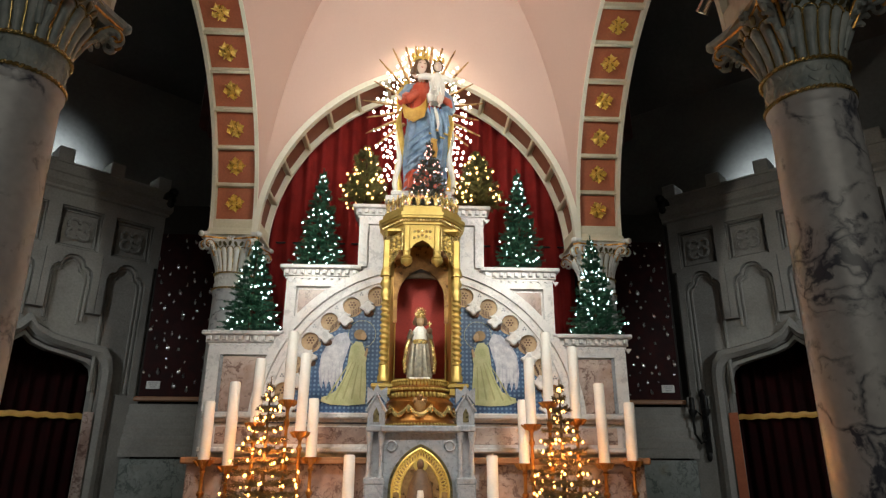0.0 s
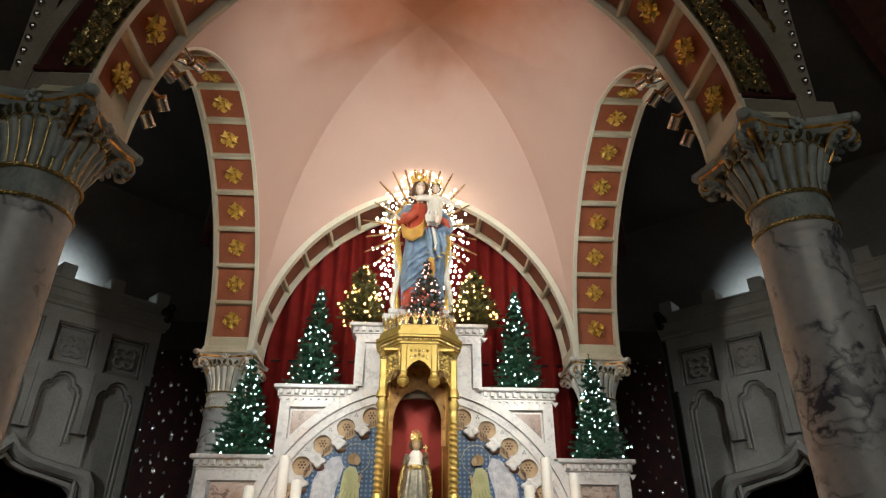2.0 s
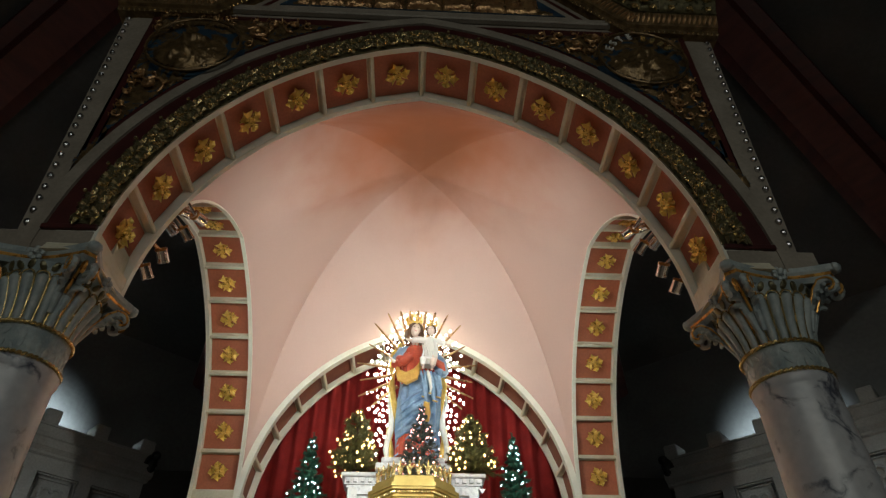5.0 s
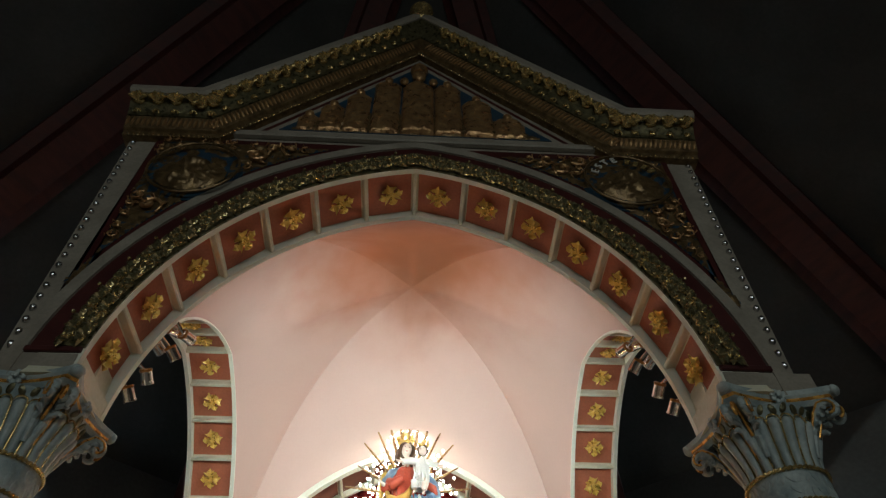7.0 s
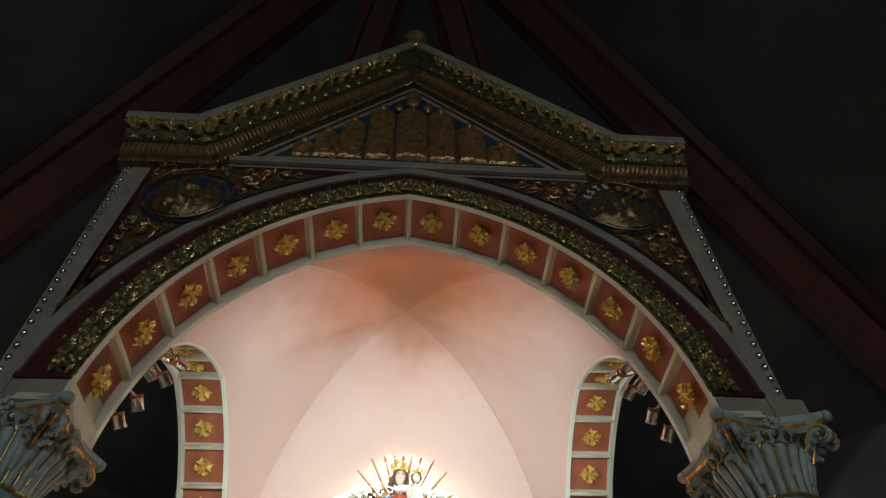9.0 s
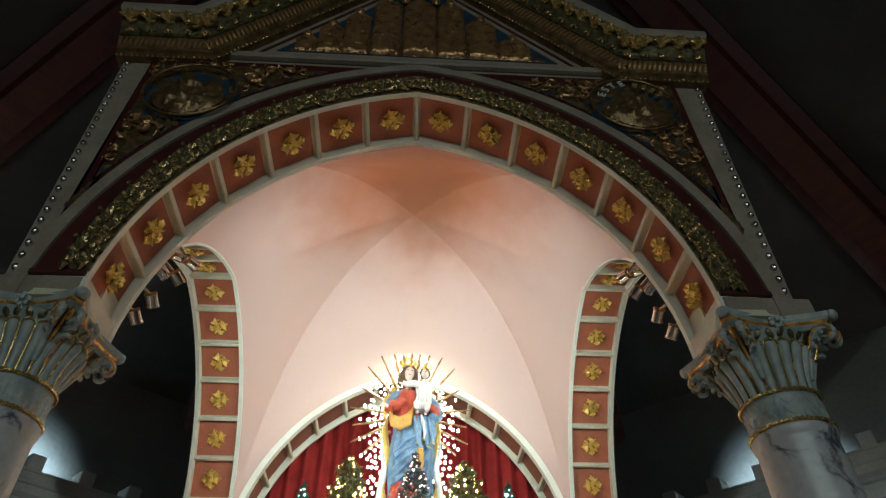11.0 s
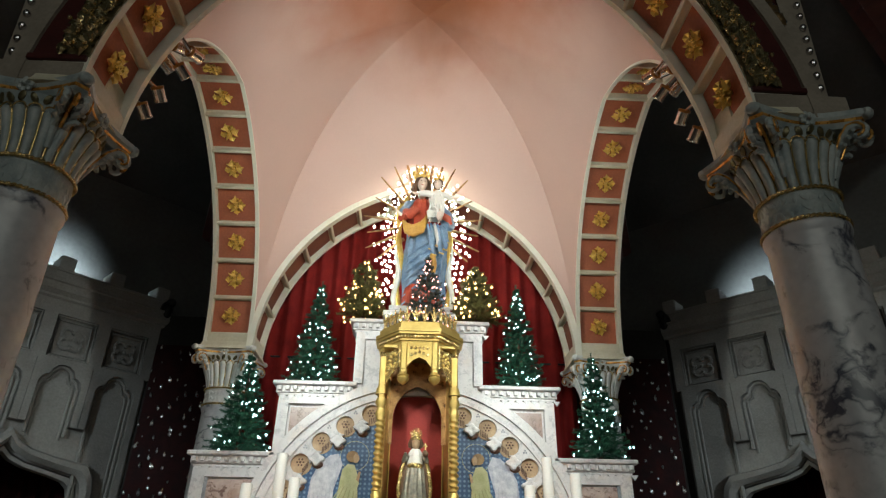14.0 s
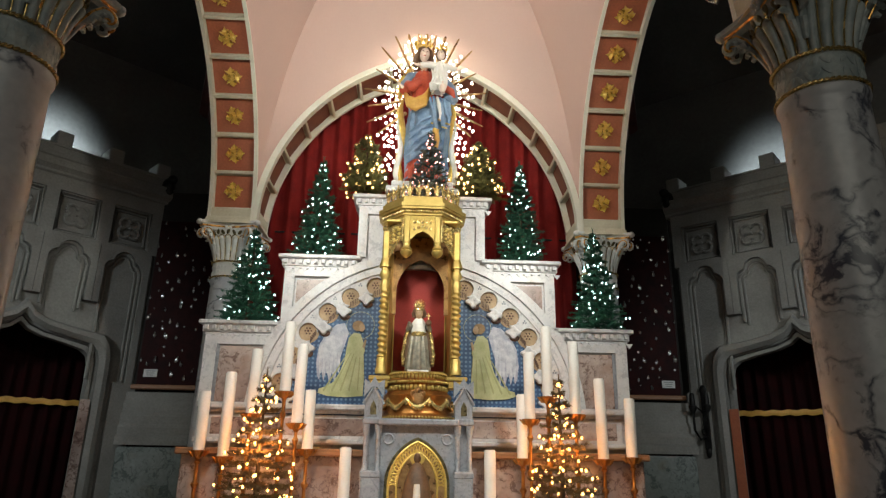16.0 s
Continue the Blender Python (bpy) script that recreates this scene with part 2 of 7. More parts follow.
M = {
    "column": marble("veined_marble", (0.63, 0.63, 0.64), (0.49, 0.505, 0.54), (0.03, 0.037, 0.068), (0.50, 0.46, 0.44), 2.5, 1.0, 0.30),
    "white": marble("white_marble", (0.78, 0.76, 0.76), (0.60, 0.59, 0.61), (0.30, 0.30, 0.34), (0.66, 0.57, 0.50), 5.0, 0.5, 0.3),
    "rose": marble("rose_marble", (0.34, 0.23, 0.20), (0.58, 0.48, 0.44), (0.15, 0.09, 0.08), (0.36, 0.22, 0.15), 5.0, 0.95, 0.25),
    "grey_marble": marble("grey_marble", (0.24, 0.26, 0.30), (0.36, 0.385, 0.43), (0.12, 0.13, 0.15), (0.3, 0.3, 0.3), 9.0, 0.5, 0.25),
    "dado": marble("green_marble", (0.20, 0.23, 0.22), (0.30, 0.33, 0.33), (0.06, 0.08, 0.08), (0.25, 0.22, 0.17), 4.0, 0.7, 0.2),
    "cream": material("cream_paint", (0.64, 0.605, 0.46), (0.74, 0.70, 0.545), 5, 0.55, bump=0.08),
    "pink": material("pink_plaster", (0.60, 0.425, 0.37), (0.65, 0.455, 0.395), 0.9, 0.85, bump=0.03, fine=60, stretch=(1, 1, 0.35), gloss=0.03, grain=0.03),
    # terracotta with the back arch's shade put into the colour
    "shaded_coffer": material("shaded_terracotta", (0.17, 0.055, 0.032), (0.23, 0.08, 0.045), 6, 0.6, bump=0.1),
    # gable: a cream less than half as bright as on the arches
    "gable": material("darker_cream_paint", (0.24, 0.21, 0.17), (0.31, 0.272, 0.222), 5, 0.6, bump=0.1),
    "niche_gold": material("bright_gilding", (0.50, 0.355, 0.10), (0.62, 0.46, 0.15), 9, 0.42, 0.72, 0.10, 60, gloss=0.08, grain=0.1),
    "dim_bronze": material("dark_bronzed_paint", (0.12, 0.078, 0.035), (0.24, 0.158, 0.07), 20, 0.36, 0.6, 0.4, 60),
    "white_paint": material("white_capital_paint", (0.66, 0.67, 0.66), (0.76, 0.76, 0.74), 7, 0.45, bump=0.1),
    "coffer": material("terracotta_paint", (0.42, 0.13, 0.07), (0.50, 0.17, 0.09), 6, 0.6, bump=0.1),
    "oxblood": material("oxblood_paint", (0.040, 0.006, 0.006), (0.062, 0.010, 0.008), 7, 0.5, bump=0.1),
    "pale_gold": material("bright_berry_gilding", (0.72, 0.55, 0.25), (0.92, 0.78, 0.46), 26, 0.18, 0.9, 0.3, 70),
    "gold": material("gilding", (0.72, 0.49, 0.11), (0.88, 0.66, 0.20), 18, 0.34, 0.5, 0.25, 90),
    "capital_gold": material("orange_gilding", (0.62, 0.30, 0.06), (0.85, 0.48, 0.12), 20, 0.28, 0.6, 0.2, 80),
    "rosette_gold": material("burnished_gilding", (0.86, 0.58, 0.12), (1.0, 0.76, 0.24), 30, 0.30, 0.58, 0.3, 90),
    "old_gold": material("aged_gilding", (0.50, 0.36, 0.13), (0.88, 0.66, 0.28), 26, 0.25, 0.75, 0.5, 70),
    "bronze_gold": material("bronzed_relief", (0.30, 0.165, 0.075), (0.56, 0.35, 0.155), 16, 0.30, 0.65, 0.5, 60),
    "red_gold": material("copper_gilding", (0.30, 0.115, 0.03), (0.48, 0.23, 0.06), 10, 0.36, 0.85, 0.25, 80),
    "capital": material("pale_blue_paint", (0.26, 0.31, 0.32), (0.42, 0.46, 0.45), 14, 0.45, bump=0.15),
    "leaf_green": material("green_gilt_paint", (0.075, 0.068, 0.036), (0.19, 0.165, 0.085), 30, 0.3, 0.55, 0.4, 70),
    "blue": material("blue_ground", (0.014, 0.032, 0.06), (0.025, 0.06, 0.095), 9, 0.5, bump=0.2),
    "stone": material("grey_limestone", (0.23, 0.225, 0.215), (0.30, 0.295, 0.28), 3.2, 0.85, bump=0.5, fine=45),
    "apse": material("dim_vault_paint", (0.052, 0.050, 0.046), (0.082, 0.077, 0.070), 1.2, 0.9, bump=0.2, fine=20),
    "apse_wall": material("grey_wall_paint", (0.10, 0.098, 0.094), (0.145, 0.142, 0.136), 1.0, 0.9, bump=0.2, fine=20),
    "rim": material("white_rim_paint", (0.76, 0.74, 0.62), (0.82, 0.80, 0.69), 5, 0.5, bump=0.06),
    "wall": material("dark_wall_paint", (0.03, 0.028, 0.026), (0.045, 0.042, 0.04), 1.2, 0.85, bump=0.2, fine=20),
    "rib": material("red_stained_timber", (0.065, 0.015, 0.012), (0.11, 0.026, 0.02), 3, 0.55, bump=0.3, stretch=(1, 1, 6)),
    "floor": material("floor_tiles", (0.22, 0.17, 0.13), (0.32, 0.27, 0.22), 2, 0.4),
    "velvet": material("red_velvet", (0.155, 0.012, 0.012), (0.22, 0.018, 0.017), 5, 0.85, bump=0.3, fine=120),
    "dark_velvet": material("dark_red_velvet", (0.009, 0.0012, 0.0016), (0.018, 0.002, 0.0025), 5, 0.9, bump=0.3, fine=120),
    "board": material("dark_red_board", (0.018, 0.004, 0.005), (0.035, 0.007, 0.007), 6, 0.6, bump=0.2),
    "silver": material("silver", (0.60, 0.60, 0.62), (0.80, 0.80, 0.82), 30, 0.22, 1.0, 0.3, 80),
    "chrome": material("lamp_chrome", (0.82, 0.80, 0.76), (0.92, 0.90, 0.85), 10, 0.16, 1.0, 0.05, 60, gloss=0.05),
    "iron": material("black_iron", (0.012, 0.012, 0.012), (0.03, 0.03, 0.03), 12, 0.5, 0.6, 0.3, 60),
    "wax": material("candle_wax", (0.78, 0.75, 0.71), (0.84, 0.81, 0.78), 6, 0.45, bump=0.05),
    "wood": material("gradine_wood", (0.24, 0.11, 0.05), (0.36, 0.18, 0.09), 3, 0.4, bump=0.15, stretch=(1, 8, 8)),
    "needle": material("green_needles", (0.016, 0.075, 0.045), (0.04, 0.15, 0.085), 9, 0.55, bump=0.0),
    # warm and amber needles: the bulbs' glow is put into the green
    "warm_needle": material("golden_lit_needles", (0.08, 0.085, 0.02), (0.16, 0.145, 0.04), 9, 0.55, bump=0.0),
    "amber_needle": material("amber_lit_needles", (0.09, 0.06, 0.02), (0.17, 0.11, 0.04), 9, 0.6, bump=0.0),
    "dusky_needle": material("dusky_needles", (0.035, 0.055, 0.04), (0.09, 0.085, 0.065), 14, 0.6, bump=0.0),
    "bark": material("brown_bark", (0.06, 0.035, 0.02), (0.11, 0.07, 0.04), 12, 0.8, bump=0.4),
    "tan": material("tan_ornament", (0.38, 0.25, 0.14), (0.50, 0.36, 0.22), 14, 0.6, bump=0.2),
    "brown": material("brown_paint", (0.07, 0.03, 0.02), (0.12, 0.06, 0.035), 14, 0.6, bump=0.1),
    "robe_blue": material("painted_blue_robe", (0.13, 0.22, 0.36), (0.27, 0.38, 0.52), 7, 0.42, bump=0.1),
    "robe_red": material("painted_red_dress", (0.42, 0.06, 0.035), (0.55, 0.10, 0.05), 9, 0.42, bump=0.1),
    "robe_gold": material("painted_ochre_lining", (0.55, 0.30, 0.06), (0.70, 0.42, 0.10), 9, 0.4, bump=0.1),
    "flesh": material("painted_plaster_flesh", (0.78, 0.63, 0.53), (0.84, 0.69, 0.59), 9, 0.45, bump=0.03),
    "hair": material("painted_brown_hair", (0.10, 0.055, 0.03), (0.16, 0.09, 0.05), 20, 0.5, bump=0.3),
    "linen": material("painted_white_cloth", (0.74, 0.72, 0.66), (0.82, 0.80, 0.75), 8, 0.5, bump=0.1),
    "grey_cloth": material("grey_gilt_dress", (0.15, 0.14, 0.115), (0.30, 0.27, 0.20), 22, 0.4, 0.3, 0.2, 70),
    "angel_robe": material("mosaic_yellow_green", (0.42, 0.43, 0.21), (0.56, 0.56, 0.32), 10, 0.5, bump=0.2, fine=110),
    "angel_hair": material("mosaic_brown", (0.22, 0.13, 0.055), (0.34, 0.22, 0.10), 22, 0.5, bump=0.2, fine=110),
    "angel_wing": material("mosaic_lavender", (0.34, 0.35, 0.44), (0.54, 0.54, 0.60), 22, 0.5, bump=0.2, fine=110),
    "silver_wing": material("mosaic_pale_lavender", (0.42, 0.43, 0.50), (0.62, 0.62, 0.66), 22, 0.5, bump=0.2, fine=110),
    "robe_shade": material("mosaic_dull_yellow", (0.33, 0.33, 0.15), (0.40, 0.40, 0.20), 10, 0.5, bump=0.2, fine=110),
    "niche_red": material("red_cloth", (0.24, 0.022, 0.018), (0.32, 0.035, 0.028), 6, 0.8, bump=0.2, fine=110),
    "paper": material("white_card", (0.75, 0.76, 0.76), (0.8, 0.8, 0.8), 8, 0.7, bump=0.02),
    "sign_bar": material("grey_print", (0.28, 0.29, 0.30), (0.33, 0.34, 0.35), 8, 0.7, bump=0.02),
    "bulb_white": glow("cool_white_bulb", (0.72, 0.93, 1.0), 7.0),
    "bulb_halo": glow("white_bulb", (1.0, 0.93, 0.78), 9.0),
    "bulb_warm": glow("warm_bulb", (1.0, 0.58, 0.22), 6.5),
    "bulb_amber": glow("amber_bulb", (1.0, 0.52, 0.17), 6.0),
    "bulb_pink": glow("pink_bulb", (1.0, 0.42, 0.38), 6.0),
    "lens": glow("lamp_lens", (1.0, 0.82, 0.55), 6.0),
}


def mosaic_material():
    m = material("blue_mosaic", (0.025, 0.06, 0.15), (0.045, 0.10, 0.22), 8, 0.35, bump=0.2)
    t = m.node_tree
    b = t.nodes["Principled BSDF"]
    old = b.inputs["Base Color"].links[0].from_socket
    co = t.nodes["Texture Coordinate"]
    mp = t.nodes.new("ShaderNodeMapping")
    mp.inputs["Scale"].default_value = (27, 27, 27)
    t.links.new(co.outputs["Object"], mp.inputs["Vector"])
    ch = t.nodes.new("ShaderNodeTexVoronoi")
    ch.inputs["Scale"].default_value, ch.inputs["Randomness"].default_value = 1.0, 0.0
    t.links.new(mp.outputs[0], ch.inputs["Vector"])
    mr = t.nodes.new("ShaderNodeMapRange")
    mr.inputs["From Min"].default_value, mr.inputs["From Max"].default_value = 0.22, 0.34
    mr.inputs["To Min"].default_value, mr.inputs["To Max"].default_value = 0.85, 0.0
    t.links.new(ch.outputs["Distance"], mr.inputs["Value"])
    mx = t.nodes.new("ShaderNodeMix")
    mx.data_type = "RGBA"
    mx.inputs["B"].default_value = (0.17, 0.28, 0.44, 1)
    t.links.new(mr.outputs[0], mx.inputs["Factor"])
    t.links.new(old, mx.inputs["A"])
    t.links.new(mx.outputs["Result"], b.inputs["Base Color"])
    return m


M["mosaic"] = mosaic_material()
for dull in ("board", "dark_velvet", "velvet", "wall"):
    M[dull].node_tree.nodes["Principled BSDF"].inputs["Specular IOR Level"].default_value = 0.12


def soot_and_shade(m):
    """Candle soot and the front cell's painted-in shade on the crown of the pink vault, a brown stain that streaks down
    from the middle.
    """
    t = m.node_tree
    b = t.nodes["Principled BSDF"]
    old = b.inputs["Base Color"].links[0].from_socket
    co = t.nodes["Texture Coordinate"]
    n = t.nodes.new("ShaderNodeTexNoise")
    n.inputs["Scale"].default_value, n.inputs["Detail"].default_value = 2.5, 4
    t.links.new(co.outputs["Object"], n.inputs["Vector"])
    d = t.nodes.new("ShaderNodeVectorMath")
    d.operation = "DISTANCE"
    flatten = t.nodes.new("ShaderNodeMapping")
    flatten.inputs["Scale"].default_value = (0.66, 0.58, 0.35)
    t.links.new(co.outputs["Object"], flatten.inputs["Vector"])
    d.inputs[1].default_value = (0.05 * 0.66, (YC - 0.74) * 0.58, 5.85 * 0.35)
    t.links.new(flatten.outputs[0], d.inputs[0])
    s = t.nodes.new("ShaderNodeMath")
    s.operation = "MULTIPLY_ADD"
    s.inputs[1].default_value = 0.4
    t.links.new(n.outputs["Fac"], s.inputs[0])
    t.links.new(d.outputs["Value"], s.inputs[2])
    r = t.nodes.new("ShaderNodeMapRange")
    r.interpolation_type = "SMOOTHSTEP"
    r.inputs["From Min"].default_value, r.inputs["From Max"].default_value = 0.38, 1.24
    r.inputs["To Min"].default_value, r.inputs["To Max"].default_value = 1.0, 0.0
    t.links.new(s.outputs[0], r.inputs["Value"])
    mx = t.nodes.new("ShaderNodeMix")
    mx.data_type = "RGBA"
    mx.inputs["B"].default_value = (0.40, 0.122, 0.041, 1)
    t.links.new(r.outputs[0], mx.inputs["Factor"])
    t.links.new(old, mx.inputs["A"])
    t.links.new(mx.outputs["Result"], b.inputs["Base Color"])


soot_and_shade(M["pink"])


def soot_shade_core(m):
    """The darkest of the soot and painted shade, a narrow smudge just in front of the crown."""
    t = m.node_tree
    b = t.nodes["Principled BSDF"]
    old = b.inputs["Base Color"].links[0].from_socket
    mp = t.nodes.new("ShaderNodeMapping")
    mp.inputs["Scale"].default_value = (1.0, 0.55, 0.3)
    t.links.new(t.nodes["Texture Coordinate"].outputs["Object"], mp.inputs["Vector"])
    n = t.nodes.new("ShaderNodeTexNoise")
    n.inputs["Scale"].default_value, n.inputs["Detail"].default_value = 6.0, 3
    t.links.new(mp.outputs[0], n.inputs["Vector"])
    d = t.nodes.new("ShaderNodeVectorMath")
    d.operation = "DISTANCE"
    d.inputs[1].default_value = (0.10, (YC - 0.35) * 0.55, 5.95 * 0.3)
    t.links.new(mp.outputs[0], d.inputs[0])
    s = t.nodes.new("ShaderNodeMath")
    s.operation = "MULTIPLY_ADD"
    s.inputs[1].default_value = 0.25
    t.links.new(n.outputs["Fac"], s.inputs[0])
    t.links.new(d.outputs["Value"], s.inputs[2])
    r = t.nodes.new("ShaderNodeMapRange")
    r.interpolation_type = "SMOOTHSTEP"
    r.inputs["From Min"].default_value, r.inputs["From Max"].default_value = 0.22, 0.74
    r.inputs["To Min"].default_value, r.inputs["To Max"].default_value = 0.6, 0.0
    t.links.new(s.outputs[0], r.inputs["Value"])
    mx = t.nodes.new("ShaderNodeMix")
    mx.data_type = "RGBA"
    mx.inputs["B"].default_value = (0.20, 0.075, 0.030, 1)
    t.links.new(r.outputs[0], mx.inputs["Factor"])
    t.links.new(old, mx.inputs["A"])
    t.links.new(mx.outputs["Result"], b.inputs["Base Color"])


soot_shade_core(M["pink"])


# ---- mesh tools ----
class Shape:
    """Gathers faces for one mesh."""

    def __init__(self):
        self.v, self.f, self.s, self.m = [], [], [], []

    def add(self, verts, faces, smooth=False, mi=0, mat=None):
        o = len(self.v)
        self.v += [tuple(mat @ Vector(p)) if mat else tuple(p) for p in verts]
        self.f += [tuple(i + o for i in q) for q in faces]
        self.s += [smooth] * len(faces)
        self.m += [mi] * len(faces)
        return self

    def box(self, c, s, chamfer=0.0, mat=None, mi=0):
        x, y, z = (k / 2 for k in s)
        if not chamfer:
            vs = [(c[0] + a * x, c[1] + b * y, c[2] + d * z) for a in (-1, 1) for b in (-1, 1) for d in (-1, 1)]
            return self.add(vs, [(0, 1, 3, 2), (4, 6, 7, 5), (0, 4, 5, 1), (2, 3, 7, 6), (0, 2, 6, 4), (1, 5, 7, 3)], False, mi, mat)
        k = min(chamfer, x * 0.9, y * 0.9, z * 0.9)
        vs, ix = [], {}
        for a in (-1, 1):
            for b in (-1, 1):
                for d in (-1, 1):
                    for q in range(3):
                        off = [x - k, y - k, z - k]
                        off[q] += k
                        ix[a, b, d, q] = len(vs)
                        vs.append((c[0] + a * off[0], c[1] + b * off[1], c[2] + d * off[2]))
        fs = []
        for a in (-1, 1):
            fs.append([ix[a, -1, -1, 0], ix[a, 1, -1, 0], ix[a, 1, 1, 0], ix[a, -1, 1, 0]][::a])
            fs.append([ix[-1, a, -1, 1], ix[-1, a, 1, 1], ix[1, a, 1, 1], ix[1, a, -1, 1]][::a])
            fs.append([ix[-1, -1, a, 2], ix[1, -1, a, 2], ix[1, 1, a, 2], ix[-1, 1, a, 2]][::a])
            for b in (-1, 1):
                fs.append([ix[a, b, -1, 0], ix[a, b, -1, 1], ix[a, b, 1, 1], ix[a, b, 1, 0]][::a * b])
                fs.append([ix[a, -1, b, 2], ix[a, -1, b, 0], ix[a, 1, b, 0], ix[a, 1, b, 2]][::a * b])
                fs.append([ix[-1, a, b, 1], ix[-1, a, b, 2], ix[1, a, b, 2], ix[1, a, b, 1]][::a * b])
                for d in (-1, 1):
                    fs.append([ix[a, b, d, 0], ix[a, b, d, 1], ix[a, b, d, 2]][::a * b * d])
        return self.add(vs, fs, False, mi, mat)

    def loft(self, rings, close=True, caps=True, smooth=True, mi=0, mat=None):
        n = len(rings[0])
        vs = [p for r in rings for p in r]
        fs = []
        for i in range(len(rings) - 1):
            for j in range(n if close else n - 1):
                k = (j + 1) % n
                fs.append((i * n + j, i * n + k, (i + 1) * n + k, (i + 1) * n + j))
        self.add(vs, fs, smooth, mi, mat)
        if caps and close:
            self.add(rings[0], [tuple(range(n))[::-1]], False, mi, mat)
            self.add(rings[-1], [tuple(range(n))], False, mi, mat)
        return self

    def lathe(self, prof, seg=24, c=(0, 0, 0), mat=None, mi=0, wob=None, phase=0.0):
        rings = []
        for r, z in prof:
            rings.append([(c[0] + r * (wob(a, z) if wob else 1) * math.cos(a), c[1] + r * (wob(a, z) if wob else 1) * math.sin(a), c[2] + z)
                          for a in (2 * math.pi * k / seg + phase for k in range(seg))])
        return self.loft(rings, mat=mat, mi=mi)

    def ball(self, c, r, seg=8, rings=6, scale=(1, 1, 1), mat=None, mi=0):
        prof = [(max(r * math.sin(math.pi * k / rings), 1e-4), -r * math.cos(math.pi * k / rings)) for k in range(rings + 1)]
        rr = [[(c[0] + p * scale[0] * math.cos(2 * math.pi * j / seg), c[1] + p * scale[1] * math.sin(2 * math.pi * j / seg), c[2] + z * scale[2]) for j in range(seg)] for p, z in prof]
        return self.loft(rr, mat=mat, mi=mi, caps=False)

    def tube(self, pts, rad, seg=8, mi=0, mat=None):
        pts = [Vector(p) for p in pts]
        rings = []
        for i, p in enumerate(pts):
            d = (pts[min(i + 1, len(pts) - 1)] - pts[max(i - 1, 0)]).normalized()
            side = d.cross(Vector((0, 0, 1)) if abs(d.z) < 0.9 else Vector((0, 1, 0))).normalized()
            up = side.cross(d)
            r = rad[i] if isinstance(rad, (list, tuple)) else rad
            rings.append([tuple(p + (side * math.cos(a) + up * math.sin(a)) * r) for a in (2 * math.pi * k / seg for k in range(seg))])
        return self.loft(rings, mi=mi, mat=mat)

    def prism(self, poly, y0, y1, mat=None, mi=0, smooth=False):
        """A polygon of (x, z), from y0 to y1."""
        n = len(poly)
        vs = [(x, y0, z) for x, z in poly] + [(x, y1, z) for x, z in poly]
        fs = [tuple(range(n)), tuple(range(2 * n - 1, n - 1, -1))]
        fs += [(i, i + n, (i + 1) % n + n, (i + 1) % n) for i in range(n)]
        return self.add(vs, fs, smooth, mi, mat)

    def mesh(self, name, mats, sharp=35):
        me = bpy.data.meshes.new(name)
        me.from_pydata(self.v, [], self.f)
        for k in mats:
            me.materials.append(k)
        me.polygons.foreach_set("use_smooth", self.s)
        me.polygons.foreach_set("material_index", self.m)
        bm = bmesh.new()
        bm.from_mesh(me)
        bmesh.ops.recalc_face_normals(bm, faces=bm.faces)
        bm.to_mesh(me)
        bm.free()
        if any(self.s):
            me.set_sharp_from_angle(angle=radians(sharp))
        me.update()
        return me


def part(name, shape, mat, parent=None, label="", m=None, sharp=40):
    """One mesh object, under a thing or a part. shape: a Shape, or a mesh that several share."""
    mats = mat if isinstance(mat, (list, tuple)) else [mat]
    me = shape if isinstance(shape, bpy.types.Mesh) else shape.mesh(name, mats, sharp)
    ob = new(name, me)
    if parent:
        ob.parent = parent
    if m is not None:
        ob.matrix_basis = m
    if label:
        ob["label"] = label
    return ob


def thing(name, label, category, m=None, group="", kind=""):
    ob = new(name)
    ob.empty_display_size = 0.1
    if m is not None:
        ob.matrix_basis = m
    return tagged(ob, label, category, group, kind)


def setting(name, shape, mat, label, category):
    return tagged(part(name, shape, mat), label, category, kind="structure")


# ---- the church round it ----
APEX = (0.0, 1.6, 12.5)
CORNERS = [(APEX[0] + 7.7 * math.sin(radians(a)), APEX[1] + 7.7 * math.cos(radians(a))) for a in (-23, 23, 58.5, 121, 157, -157, -121, -59.5)]
EAVES = 6.4
names = ["wall_north", "wall_northeast", "wall_east", "wall_southeast", "wall_south", "wall_southwest", "wall_west", "wall_northwest"]
for i, nm in enumerate(names):
    p, q = Vector((*CORNERS[i], 0)), Vector((*CORNERS[(i + 1) % 8], 0))
    d = (q - p).normalized()
    out = Vector((-d.y, d.x, 0))
    g = Shape()
    g.add([tuple(k + Vector((0, 0, z))) for k in (p, q, q + out * 0.35 + d * 0.2, p + out * 0.35 - d * 0.2) for z in (-0.1, EAVES + 0.2)],
          [(0, 1, 3, 2), (2, 3, 5, 4), (4, 5, 7, 6), (6, 7, 1, 0), (0, 2, 4, 6), (1, 7, 5, 3)])
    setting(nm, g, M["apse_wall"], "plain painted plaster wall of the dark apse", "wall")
g = Shape()
n8 = len(CORNERS)
g.add([(x, y, EAVES) for x, y in CORNERS] + [APEX], [(i, (i + 1) % n8, n8) for i in range(n8)])
g.add([(x * 1.03, (y - APEX[1]) * 1.03 + APEX[1], EAVES + 0.25) for x, y in CORNERS] + [(APEX[0], APEX[1], APEX[2] + 0.3)], [((i + 1) % n8, i, n8) for i in range(n8)])
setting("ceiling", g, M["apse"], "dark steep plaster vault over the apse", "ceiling")
